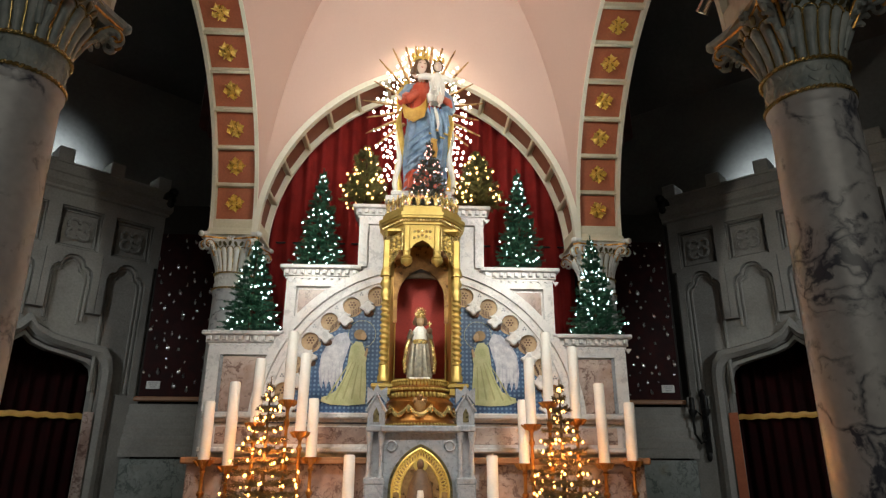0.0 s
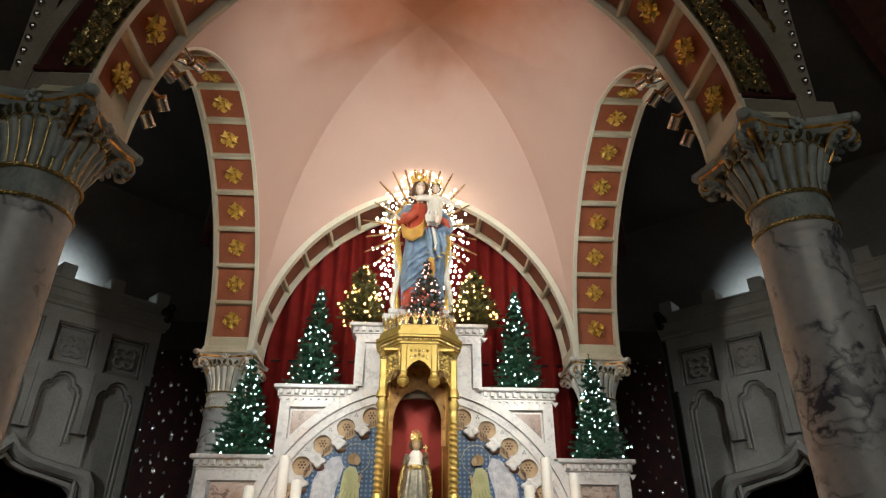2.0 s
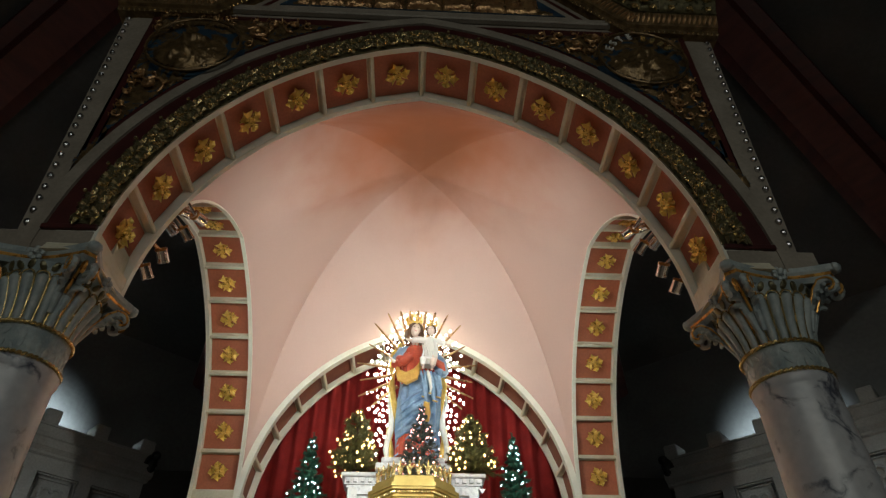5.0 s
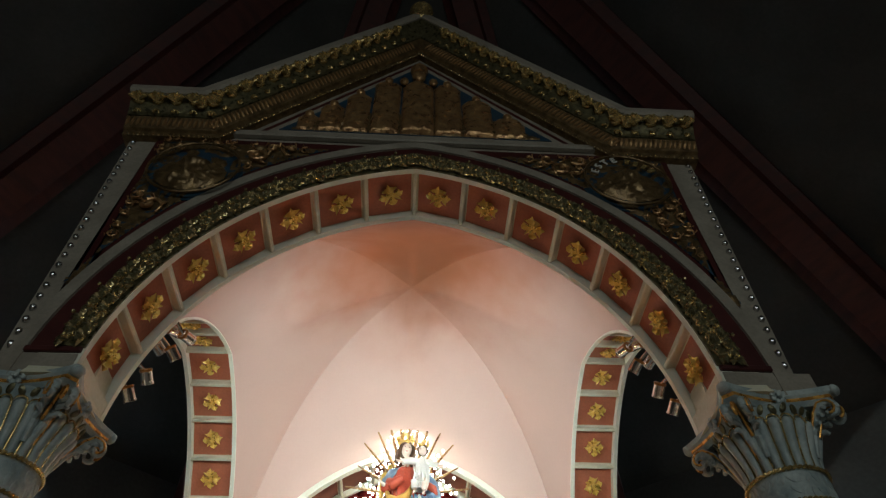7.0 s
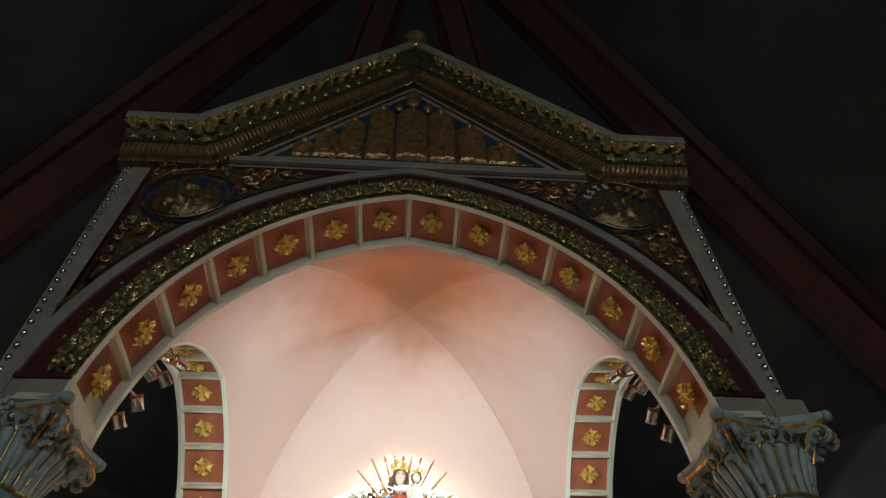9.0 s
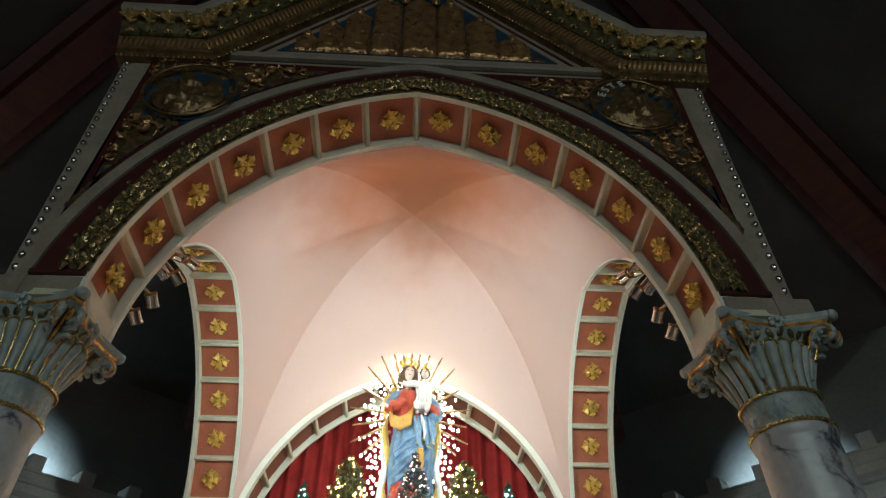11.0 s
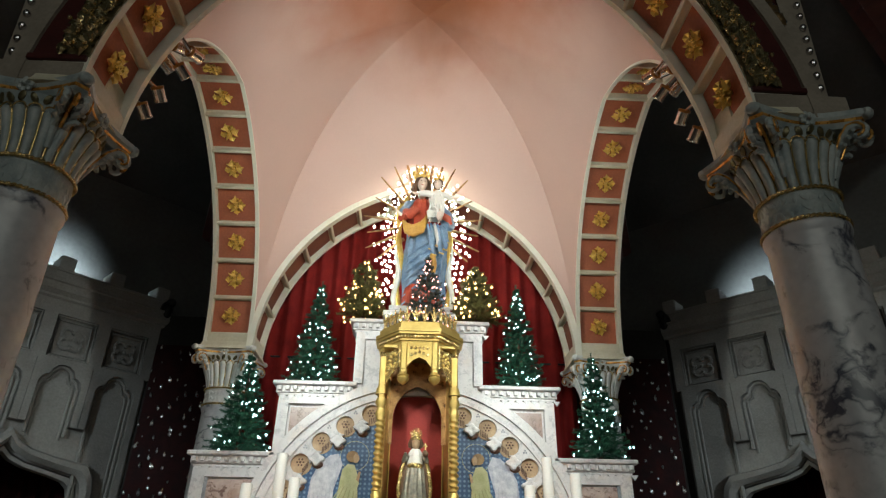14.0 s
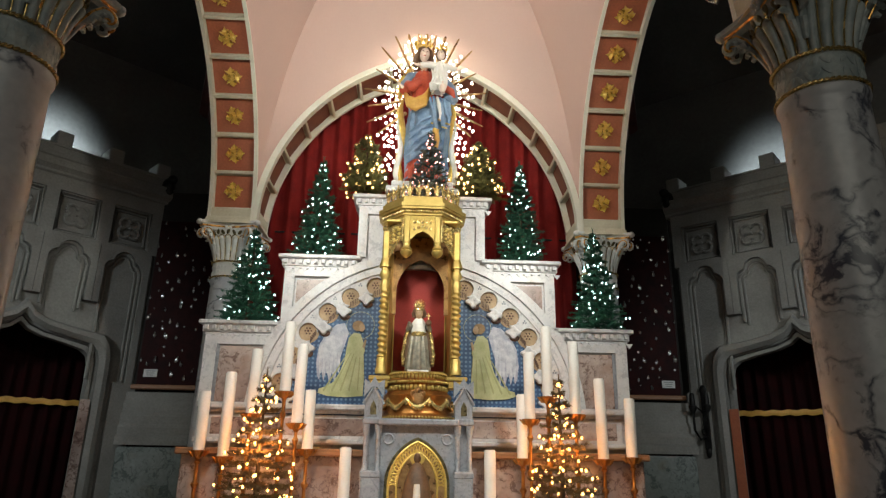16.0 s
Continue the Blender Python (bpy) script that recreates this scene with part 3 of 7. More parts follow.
for i, (x, y) in enumerate(CORNERS):
    p, q = Vector((x, y, EAVES - 0.3)), Vector(APEX)
    d = (q - p).normalized()
    side = d.cross(Vector((0, 0, 1))).normalized()
    up = side.cross(d)
    w, h = (0.36, 0.34) if i not in (0, 1) else (0.30, 0.34)
    g = Shape()
    prof = [(-w, 0.3), (-w, -0.10), (-w * 0.6, -0.14), (-w * 0.5, -h), (w * 0.5, -h), (w * 0.6, -0.14), (w, -0.10), (w, 0.3)]
    g.loft([[tuple(k + side * a + up * b) for a, b in prof] for k in (p, q)], smooth=False)
    ob = setting("ceiling_rib", g, M["rib"], "dark red moulded timber rib of the vault", "rib")
g = Shape().box((0, APEX[1], -0.05), (17, 17, 0.1))
setting("floor", g, M["floor"], "tiled church floor round the altar steps", "floor")
g = Shape().box((0, 4.6, 0.08), (5.2, 5.6, 0.16), 0.02).box((0, 4.7, 0.23), (4.7, 5.0, 0.14), 0.02)
setting("altar_steps", g, M["grey_marble"], "grey marble steps under the ciborium", "steps")


# ---- ciborium: columns ----
def column(x, y, paint, label):
    """A marble column with a reeded capital, gilt rope rings and corner volutes."""
    t = thing("marble_column", label, "column", pose(x, y, 0), "columns of the ciborium")
    part("base", Shape().box((0, 0, 0.37), (0.52, 0.52, 0.16), 0.02).lathe([(0.25, 0.45), (0.26, 0.49), (0.24, 0.53), (0.20, 0.56), (0.215, 0.60), (0.19, 0.63)], 32), M["white"], t)
    part("shaft", Shape().lathe([(0.184, 0.62), (0.184, 1.2), (0.181, 1.8), (0.175, 2.4), (0.168, 2.84), (0.171, 2.85), (0.179, 2.87), (0.179, 2.89), (0.168, 2.90)], 48), M["column"], t)
    neck = part("necking", Shape().lathe([(0.168, 2.895), (0.172, 2.91), (0.166, 2.925), (0.166, 3.03), (0.172, 3.05), (0.165, 3.06)], 40), paint, t, "pale necking band with small leaves")
    g = Shape()
    for k in range(52):
        a = 2 * math.pi * k / 52
        for z, rr in ((2.905, 0.177), (3.048, 0.177)):
            g.ball((0, 0, 0), 0.0105, 6, 4, (1, 1.5, 0.8), pose(rr * math.cos(a), rr * math.sin(a), z, 0, 0, math.degrees(a)) @ pose(0, 0, 0, 30))
    part("bead_ring", g, M["old_gold"], neck, "twisted gilt ring")
    g, rnd = Shape(), random.Random(3)
    for k in range(30):     # worn leaves on the band
        a = 2 * math.pi * (k + 0.5) / 30
        for z in (2.95, 3.005):
            mm = pose(0.167 * math.cos(a), 0.167 * math.sin(a), z + rnd.uniform(-0.01, 0.01), 0, 0, math.degrees(a)) @ pose(0, 0, 0, rnd.uniform(-40, 40))
            g.ball((0, 0, 0), 0.016, 6, 4, (0.35, 0.7, 1.6), mm)
    part("leaf_band", g, paint, neck)

    def flare(f):
        return 0.150 + 0.052 * f ** 1.7

    bell = part("bell", Shape().lathe([(flare(f) - 0.004, 3.05 + 0.215 * f) for f in (0, 0.25, 0.5, 0.75, 1.0)] + [(0.215, 3.30), (0.235, 3.335), (0.20, 3.345)], 48), paint, t, "pale blue bell behind the reeds")
    reeds = 22
    g, gilt = Shape(), Shape()
    for k in range(reeds):
        a = 2 * math.pi * (k + 0.5) / reeds
        ring = [Vector(((flare(f) + 0.004) * math.cos(a), (flare(f) + 0.004) * math.sin(a), 3.055 + 0.20 * f)) for f in (0, 0.2, 0.4, 0.6, 0.8, 1.0)]
        g.tube(ring, [0.0175 + 0.0075 * f for f in (0, 0.2, 0.4, 0.6, 0.8, 1.0)], 10)
        g.ball(tuple(ring[-1]), 0.025, 10, 6)
        b = a + math.pi / reeds
        gilt.tube([((flare(f) + 0.013) * math.cos(b), (flare(f) + 0.013) * math.sin(b), 3.06 + 0.20 * f) for f in (0, 0.25, 0.5, 0.75, 1.0)], 0.0036, 5)
        gilt.tube([((flare(1) + 0.020) * math.cos(a + w * 0.135), (flare(1) + 0.020) * math.sin(a + w * 0.135), 3.258 + 0.031 * (1 - w * w) ** 0.5) for w in (-1, -0.8, -0.45, 0, 0.45, 0.8, 1)], 0.0042, 5)
    part("reed", g, paint, bell, "row of rounded reeds", sharp=70)["kind"] = "stuff"
    part("gilt_rib", gilt, M["old_gold"], bell, "worn gilt lines between the reeds")["kind"] = "stuff"
    # small leaves over the reeds
    g = Shape()
    for k in range(28):
        a = 2 * math.pi * k / 28
        g.ball((0, 0, 0), 0.020, 6, 5, (0.5, 0.8, 1.3), pose(0.226 * math.cos(a), 0.226 * math.sin(a), 3.312 + 0.006 * (k % 2), 0, 0, math.degrees(a)) @ pose(0, 0, 0, 25 * (-1) ** k, 25))
    part("leaf_wreath", g, M["leaf_green"], t, "dull green and gilt leaf wreath")
    # abacus with hollow sides and cut corners
    poly = []
    for q in range(4):
        a0 = math.pi / 2 * q + math.pi / 4
        c0 = Vector((math.cos(a0), math.sin(a0))) * 0.392
        c1 = Vector((math.cos(a0 + math.pi / 2), math.sin(a0 + math.pi / 2))) * 0.392
        for k in range(11):
            f = k / 10
            pt = c0.lerp(c1, 0.075 + 0.85 * f)
            pt *= 1 - 0.20 * math.sin(math.pi * f) ** 0.8
            poly.append((pt.x, pt.y))
    part("abacus", Shape().loft([[(x_ * k, y_ * k, z) for x_, y_ in poly] for k, z in ((0.86, 3.335), (0.90, 3.345), (0.95, 3.355), (0.95, 3.372), (1.0, 3.385), (1.0, 3.412))], smooth=False), paint, t)
    part("gilt_line", Shape().loft([[(x_ * k, y_ * k, z) for x_, y_ in poly] for k, z in ((0.951, 3.356), (0.968, 3.360), (0.968, 3.371), (0.952, 3.374))], smooth=False, caps=False), M["capital_gold"], t, "gilt line on the abacus")
    for q in range(4):
        a0 = math.pi / 2 * q + math.pi / 4
        mm = pose(0, 0, 0, 0, 0, math.degrees(a0))
        g, pts = Shape(), []
        for k in range(13):     # volute curling under the corner
            th = k / 12 * 4.8
            rr = 0.042 * (1 - 0.055 * k)
            pts.append((0.318 + rr * math.sin(th) * 0.9, 0, 3.288 + rr * math.cos(th)))
        stem = [(0.172, 0, 3.12), (0.205, 0, 3.21), (0.252, 0, 3.295), (0.29, 0, 3.33)]
        for sd in (-1, 1):
            g.tube([(p[0], sd * (0.012 + 0.010 * min(k, 3)), p[2]) for k, p in enumerate(stem + pts)], [0.012, 0.018, 0.020, 0.021] + [0.020 - 0.0011 * k for k in range(13)], 8, mat=mm)
            for q2 in range(3):
                g.tube([(0.225 + 0.026 * q2, sd * 0.02, 3.235 + 0.03 * q2), (0.245 + 0.026 * q2, sd * 0.046, 3.252 + 0.03 * q2), (0.258 + 0.024 * q2, sd * 0.060, 3.240 + 0.03 * q2)], [0.012, 0.015, 0.009], 7, mat=mm)
        g.ball((0.372, 0, 3.395), 0.036, 8, 6, (0.7, 1, 0.75), mm)
        vol = part("volute", g, paint, t)
        g = Shape()
        for sd in (-1, 1):
            g.tube([(p[0] - 0.004, sd * (0.030 + 0.010 * min(k, 3)), p[2] + 0.004) for k, p in enumerate(stem + pts[:9])], 0.006, 6, mat=mm)
        g.tube([(p[0] + 0.014, 0, p[2]) for p in stem[1:] + pts[:8]], 0.007, 6, mat=mm)
        part("gilt_edge", g, M["capital_gold"], vol, "gilt edge of the volute")
        mf = pose(0, 0, 0, 0, 0, math.degrees(a0) + 45)
        g = Shape()
        for k in range(7):
            b = 2 * math.pi * k / 7
            g.ball((0.232, 0.026 * math.cos(b), 3.375 + 0.028 * math.sin(b)), 0.014, 6, 4, (0.8, 1, 1), mf)
        g.ball((0.245, 0, 3.375), 0.013, 6, 4, mat=mf)
        part("fleuron", g, paint, t)
    return t


col0 = column(-1.715, YC - H, M["capital"], "polished veined white marble column with a pale blue capital")
copy_thing(col0, pose(1.722, YC - H, 0))
col1 = column(-1.75, YC + H, M["white_paint"], "white marble column with a reeded white and gilt capital")
copy_thing(col1, pose(1.75, YC + H, 0))


# ---- ciborium: arches ----
def arch_pt(side, s, r):
    th = s * math.acos(E_ / r)
    return side * (r * math.cos(th) - E_), ZS + r * math.sin(th)


def arch_band(g, r0, r1, v0, v1, n=40, s0=0.0, s1=1.0, mat=None, mi=0):
    """A band of the pointed arch between two radii, from depth v0 to v1."""
    for side in (-1, 1):
        rings = []
        for k in range(n + 1):
            s = s0 + (s1 - s0) * k / n
            a, b = arch_pt(side, s, r0), arch_pt(side, s, r1)
            rings.append([(a[0], v0, a[1]), (b[0], v0, b[1]), (b[0], v1, b[1]), (a[0], v1, a[1])])
        g.loft(rings, smooth=True, mat=mat, mi=mi)
    return g


S0, DS = 0.056, 0.1349


def rosette_mesh():
    """A gilt rosette: four broad notched leaves, four narrow ones between, a ring of curls and a hollow eye."""
    g = Shape()
    for k in range(8):
        a = math.pi / 4 * k + 0.2
        L, w = (0.092, 0.034) if k % 2 == 0 else (0.086, 0.017)
        c, s = math.cos(a), math.sin(a)

        def P(x, y, z):
            return (x * c - y * s, x * s + y * c, z)
        if k % 2 == 0:
            vs = [P(0.016, 0, 0.022), P(0.036, -w * 0.55, 0.034), P(0.064, -w, 0.026), P(0.074, -w * 0.45, 0.040), P(L, 0, 0.022), P(0.074, w * 0.45, 0.040), P(0.064, w, 0.026), P(0.036, w * 0.55, 0.034), P(0.056, 0, 0.018), P(0.05, 0, 0.0)]
            g.add(vs, [(0, 1, 8), (1, 2, 8), (2, 3, 8), (3, 4, 8), (4, 5, 8), (5, 6, 8), (6, 7, 8), (7, 0, 8)] + [(q, 9, (q + 1) % 8) for q in range(8)])
        else:
            g.add([P(0.012, 0, 0.012), P(L * 0.6, -w, 0.010), P(L, 0, 0.034), P(L * 0.6, w, 0.010), P(L * 0.55, 0, 0.030), P(L * 0.6, 0, 0.0)],
                  [(0, 1, 4), (1, 2, 4), (2, 3, 4), (3, 0, 4), (1, 0, 5), (2, 1, 5), (3, 2, 5), (0, 3, 5)])
    for k in range(8):
        a = math.pi / 4 * k + 0.59
        g.ball((0.027 * math.cos(a), 0.027 * math.sin(a), 0.036), 0.0105, 6, 4)
    g.lathe([(0.030, 0.0), (0.026, 0.034), (0.016, 0.036), (0.010, 0.024), (0.001, 0.022)], 12)
    g.ball((0, 0, 0.028), 0.009, 6, 5)
    return g.mesh("rosette", [M["rosette_gold"]])


ROSETTE = rosette_mesh()


def coffer_mesh(half_w, half_d):
    g = Shape()
    g.box((0, 0, -0.004), (half_w * 2, half_d * 2, 0.008))
    return g.mesh("coffer", [M["coffer"]])


def arch(name, label, m, rosettes=True, dark=False):
    t = thing(name, label, "arch", m, "arches of the ciborium")
    g = Shape()
    arch_band(g, R + 0.062, R + 0.080, -DEEP + 0.002, DEEP - 0.002, 48)
    part("arch_ring", g, M["cream"], t)
    for v in (-1, 1):
        g = arch_band(Shape(), R, R + 0.07, v * (DEEP - 0.034), v * DEEP, 48)
        part("edge_moulding", g, M["rim"], t)
    arc = R * math.acos(E_ / R)
    step = DS * arc
    cm = coffer_mesh(step / 2 - 0.020, DEEP - 0.040)
    # same coffer for the back arch, its shade painted in
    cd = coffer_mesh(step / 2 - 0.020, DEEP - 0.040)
    cd.materials[0] = M["shaded_coffer"]
    rim = Shape().box((0, 0, 0), (0.030, 2 * DEEP - 0.066, 0.062), 0.006).mesh("bar", [M["cream"]])
    for side in (-1, 1):
        g = Shape()
        rings = []
        for k in range(5):
            a, b = arch_pt(side, S0 * k / 4, R + 0.002), arch_pt(side, S0 * k / 4, R + 0.2)
            w = DEEP - 0.001 + 0.035 * max(0, 1 - k / 1.6)
            rings.append([(a[0] - side * 0.03 * max(0, 1 - k / 1.6), -w, a[1]), (b[0], -w, b[1]), (b[0], w, b[1]), (a[0] - side * 0.03 * max(0, 1 - k / 1.6), w, a[1])])
        g.loft(rings, smooth=False)
        part("springer_block", g, M["cream"], t)
        for k in range(1, 9):
            s = S0 + (k - 1) * DS
            th = s * math.acos(E_ / R)
            # local frame: z towards the arch's middle
            ang = math.degrees(th)
            if k < 8 or side == 1:
                u, z = arch_pt(side, min(s, 1.0), R + 0.036)
                part("bar", rim, M["cream"], t, m=pose(u, 0, z, 0, (90 - ang) * side if k < 8 else 0, 0))
            if k < 8:
                th = (s + DS / 2) * math.acos(E_ / R)
                ang = math.degrees(th)
                u, z = arch_pt(side, s + DS / 2, R + 0.054)
                mm = pose(u, 0, z, 0, (90 - ang) * side, 0) @ pose(0, 0, 0, 180)
                part("coffer", cm, M["coffer"], t, m=mm) if not dark else part("coffer", cd, M["shaded_coffer"], t, m=mm)
                if rosettes:
                    u, z = arch_pt(side, s + DS / 2, R + 0.051)
                    mm = pose(u, 0, z, 0, (90 - ang) * side, 0) @ pose(0, 0, 0, 180) @ pose(0, 0, 0, 0, 0, 9 * math.sin(2.3 * k + side))
                    part("rosette", ROSETTE, M["rosette_gold"], t, m=mm)
    return t


arch("front_arch", "cream pointed arch with terracotta coffers and gilt rosettes", pose(0, YC - H, 0))
arch("side_arch", "cream pointed side arch with terracotta coffers and gilt rosettes", pose(-H, YC, 0, 0, 0, 90))
arch("side_arch", "cream pointed side arch with terracotta coffers and gilt rosettes", pose(H, YC, 0, 0, 0, -90))
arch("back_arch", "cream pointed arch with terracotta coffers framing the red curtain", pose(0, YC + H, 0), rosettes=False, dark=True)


def prof(u):
    u = min(abs(u), A)
    return ZS + math.sqrt(max(R * R - (u + E_) ** 2, 0))


def spandrel_poly(hw0, hw1, top, r, n=36):
    poly = [(hw0, ZS + 0.07), (hw1, top), (-hw1, top), (-hw0, ZS + 0.07)]
    L = [arch_pt(-1, k / n, r) for k in range(n + 1)]
    Rr = [arch_pt(1, k / n, r) for k in range(n, -1, -1)]
    pts = [p for p in L if p[1] > ZS + 0.07] + [p for p in Rr if p[1] > ZS + 0.07][1:]
    return [(poly[0])] + [poly[1], poly[2], poly[3], (pts[0][0], ZS + 0.07)] + pts + [(pts[-1][0], ZS + 0.07)]


# outer walls above the side and back arches, and the pink vault inside
for nm, m in (("spandrel_west", pose(-H, YC, 0, 0, 0, 90)), ("spandrel_east", pose(H, YC, 0, 0, 0, -90)), ("spandrel_north", pose(0, YC + H, 0, 0, 0, 180))):
    g = Shape().prism(spandrel_poly(1.72, 1.72, 5.75, R + 0.076), -0.21, -0.02)
    ob = part(nm, g, M["cream"], m=m)
    tagged(ob, "plain cream outer wall over a side of the ciborium", "wall", kind="structure")

D = 1.532


def crease(d):
    return 3.42 + 2.70 * (1 - min(d / D, 1) ** 2.35) ** (1 / 2.1)


g = Shape()
N = 60
for q in range(4):
    mm = Matrix.Translation((0, YC, 0)) @ pose(0, 0, 0, 0, 0, 90 * q)
    rows = []
    for i in range(N + 1):
        x = -D + 2 * D * i / N
        ring = []
        for j in range(25):
            s = j / 24
            y = D - (D - abs(x)) * s
            z0, z1 = prof(x * A / D) + 0.004, max(crease(abs(x)), prof(x * A / D) + 0.004)
            w_ = min(max((abs(x) - 0.3) / 0.6, 0), 1)
            ring.append((x, y, z0 + (z1 - z0) * ((1 - w_) * (1 - (1 - s) ** 1.35) + w_ * s ** 0.8)))
        rows.append(ring)
    g.loft(rows, close=False, caps=False, mat=mm)
vault = tagged(part("vault_ceiling", g, M["pink"], sharp=60), "smooth pink plaster groin vault, soot and painted shade at the crown", "vault", kind="structure")

# ---- ciborium: front gable ----
FY = YC - H - DEEP       # plane of the front face
gable = thing("front_gable", "gilded and painted gable over the front arch of the ciborium", "gable")
n = 40
arc_pts = [p for p in (arch_pt(-1, k / n, R + 0.08) for k in range(n + 1)) if p[1] > 3.42] + [p for p in (arch_pt(1, k / n, R + 0.08) for k in range(n - 1, -1, -1)) if p[1] > 3.42]
poly = [(1.83, 3.41), (1.935, 5.48), (1.37, 5.48), (0, 7.08), (-1.37, 5.48), (-1.935, 5.48), (-1.83, 3.41), (arc_pts[0][0], 3.41)] + arc_pts + [(arc_pts[-1][0], 3.41)]
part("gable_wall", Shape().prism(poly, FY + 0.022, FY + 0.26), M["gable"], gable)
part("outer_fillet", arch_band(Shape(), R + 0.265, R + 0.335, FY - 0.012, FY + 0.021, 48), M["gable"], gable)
part("oxblood_band", arch_band(Shape(), R + 0.156, R + 0.264, FY + 0.004, FY + 0.021, 48), M["oxblood"], gable, "oxblood red band round the arch")
part("band_ground", arch_band(Shape(), R + 0.004, R + 0.155, FY - 0.010, FY - 0.001, 48, 0.066), M["leaf_green"], gable, "green ground of the gilt leaf band")


def sprig_mesh(seed):
    """A cluster of painted vine leaves with gilt grapes, 0.13 high."""
    g = Shape()
    rnd = random.Random(seed)
    for k in range(9):
        a = -1.9 + 0.47 * k + 0.3 * rnd.random()
        L = 0.05 + 0.03 * rnd.random()
        c, s = math.sin(a), math.cos(a)
        base = Vector((0.02 * (rnd.random() - 0.5), 0, -0.02 + 0.02 * rnd.random()))
        tip = base + Vector((c * L, -0.012 - 0.016 * rnd.random(), s * L))
        mid = base.lerp(tip, 0.55) + Vector((0, -0.014, 0))
        side = Vector((s, 0, -c)) * 0.017
        g.add([tuple(base), tuple(mid + side), tuple(tip), tuple(mid - side), tuple(mid + Vector((0, -0.014, 0)))], [(0, 1, 4), (1, 2, 4), (2, 3, 4), (3, 0, 4)], mi=1 if k % 4 == 0 else 0)
    for k in range(3):
        g.ball((0.075 * (rnd.random() - 0.5), -0.024 - 0.012 * rnd.random(), 0.12 * (rnd.random() - 0.45)), 0.005 + 0.009 * rnd.random(), 6, 4, mi=1)
    return g.mesh("leaf_sprig", [M["leaf_green"], M["pale_gold"]])


SPRIGS = [sprig_mesh(k) for k in (5, 6, 7)]
rnd = random.Random(2)
for side in (-1, 1):
    for k in range(38):
        s = 0.078 + 0.917 * k / 37
        u, z = arch_pt(side, s, R + 0.112)
        th = s * math.acos(E_ / (R + 0.098))
        part("leaf_sprig", SPRIGS[k % 3], M["old_gold"], gable, m=pose(u, FY - 0.009, z, 0, side * (90 - math.degrees(th)) + (rnd.random() - 0.5) * 30, 0) @ Matrix.Diagonal((1.05, 1, 0.92, 1)))
        u2, z2 = arch_pt(side, min(s + 0.012, 1), R + 0.044)
        part("leaf_sprig", SPRIGS[(k + 1) % 3], M["old_gold"], gable, m=pose(u2, FY - 0.009, z2, 0, side * (90 - math.degrees(th)) + (rnd.random() - 0.5) * 30, 0) @ Matrix.Diagonal((1.05, 1, 0.92, 1)))


def inside(p, poly):
    c = False
    for i in range(len(poly)):
        a, b = poly[i], poly[i - 1]
        if (a[1] > p[1]) != (b[1] > p[1]) and p[0] < (b[0] - a[0]) * (p[1] - a[1]) / (b[1] - a[1]) + a[0]:
            c = not c
    return c


def scroll(x, z, seed):
    """Height of carved scrollwork, 0 to 1."""
    q = Vector((x * 3.2 + seed, z * 3.2, seed))
    w = noise.noise_vector(q) * 0.8
    d = noise.noise(Vector((x * 7 + w.x, z * 7 + w.y, seed)))
    ridge = 1 - abs(math.sin(d * 9.0))
    fine = noise.noise(Vector((x * 30, z * 30, seed))) * 0.25
    return max(0, ridge ** 1.5 + fine)


def to_edge(p, a, b):
    dx, dz = b[0] - a[0], b[1] - a[1]
    s = min(max(((p[0] - a[0]) * dx + (p[1] - a[1]) * dz) / (dx * dx + dz * dz + 1e-12), 0), 1)
    return math.hypot(p[0] - a[0] - s * dx, p[1] - a[1] - s * dz)


def relief(region, y, amp, seed, step=0.018, height=None, soft=0.03):
    """A carved sheet over a polygon of (x, z), standing out from the plane y."""
    xs, zs = [p[0] for p in region], [p[1] for p in region]
    nx, nz = int((max(xs) - min(xs)) / step) + 1, int((max(zs) - min(zs)) / step) + 1
    vs, ix, fs = [], {}, []
    for i in range(nx + 1):
        for j in range(nz + 1):
            x, z = min(xs) + i * step, min(zs) + j * step
            h = (height or scroll)(x, z, seed)
            edge = min(to_edge((x, z), region[k - 1], region[k]) for k in range(len(region)))
            h *= min(1, edge / soft) ** 0.6
            ix[i, j] = len(vs)
            vs.append((x, y - amp * h, z))
    for i in range(nx):
        for j in range(nz):
            if inside((min(xs) + (i + 0.5) * step, min(zs) + (j + 0.5) * step), region):
                fs.append((ix[i, j], ix[i + 1, j], ix[i + 1, j + 1], ix[i, j + 1]))
    used = sorted({k for f in fs for k in f})
    re = {k: i for i, k in enumerate(used)}
    return Shape().add([vs[k] for k in used], [tuple(re[k] for k in f) for f in fs], True)


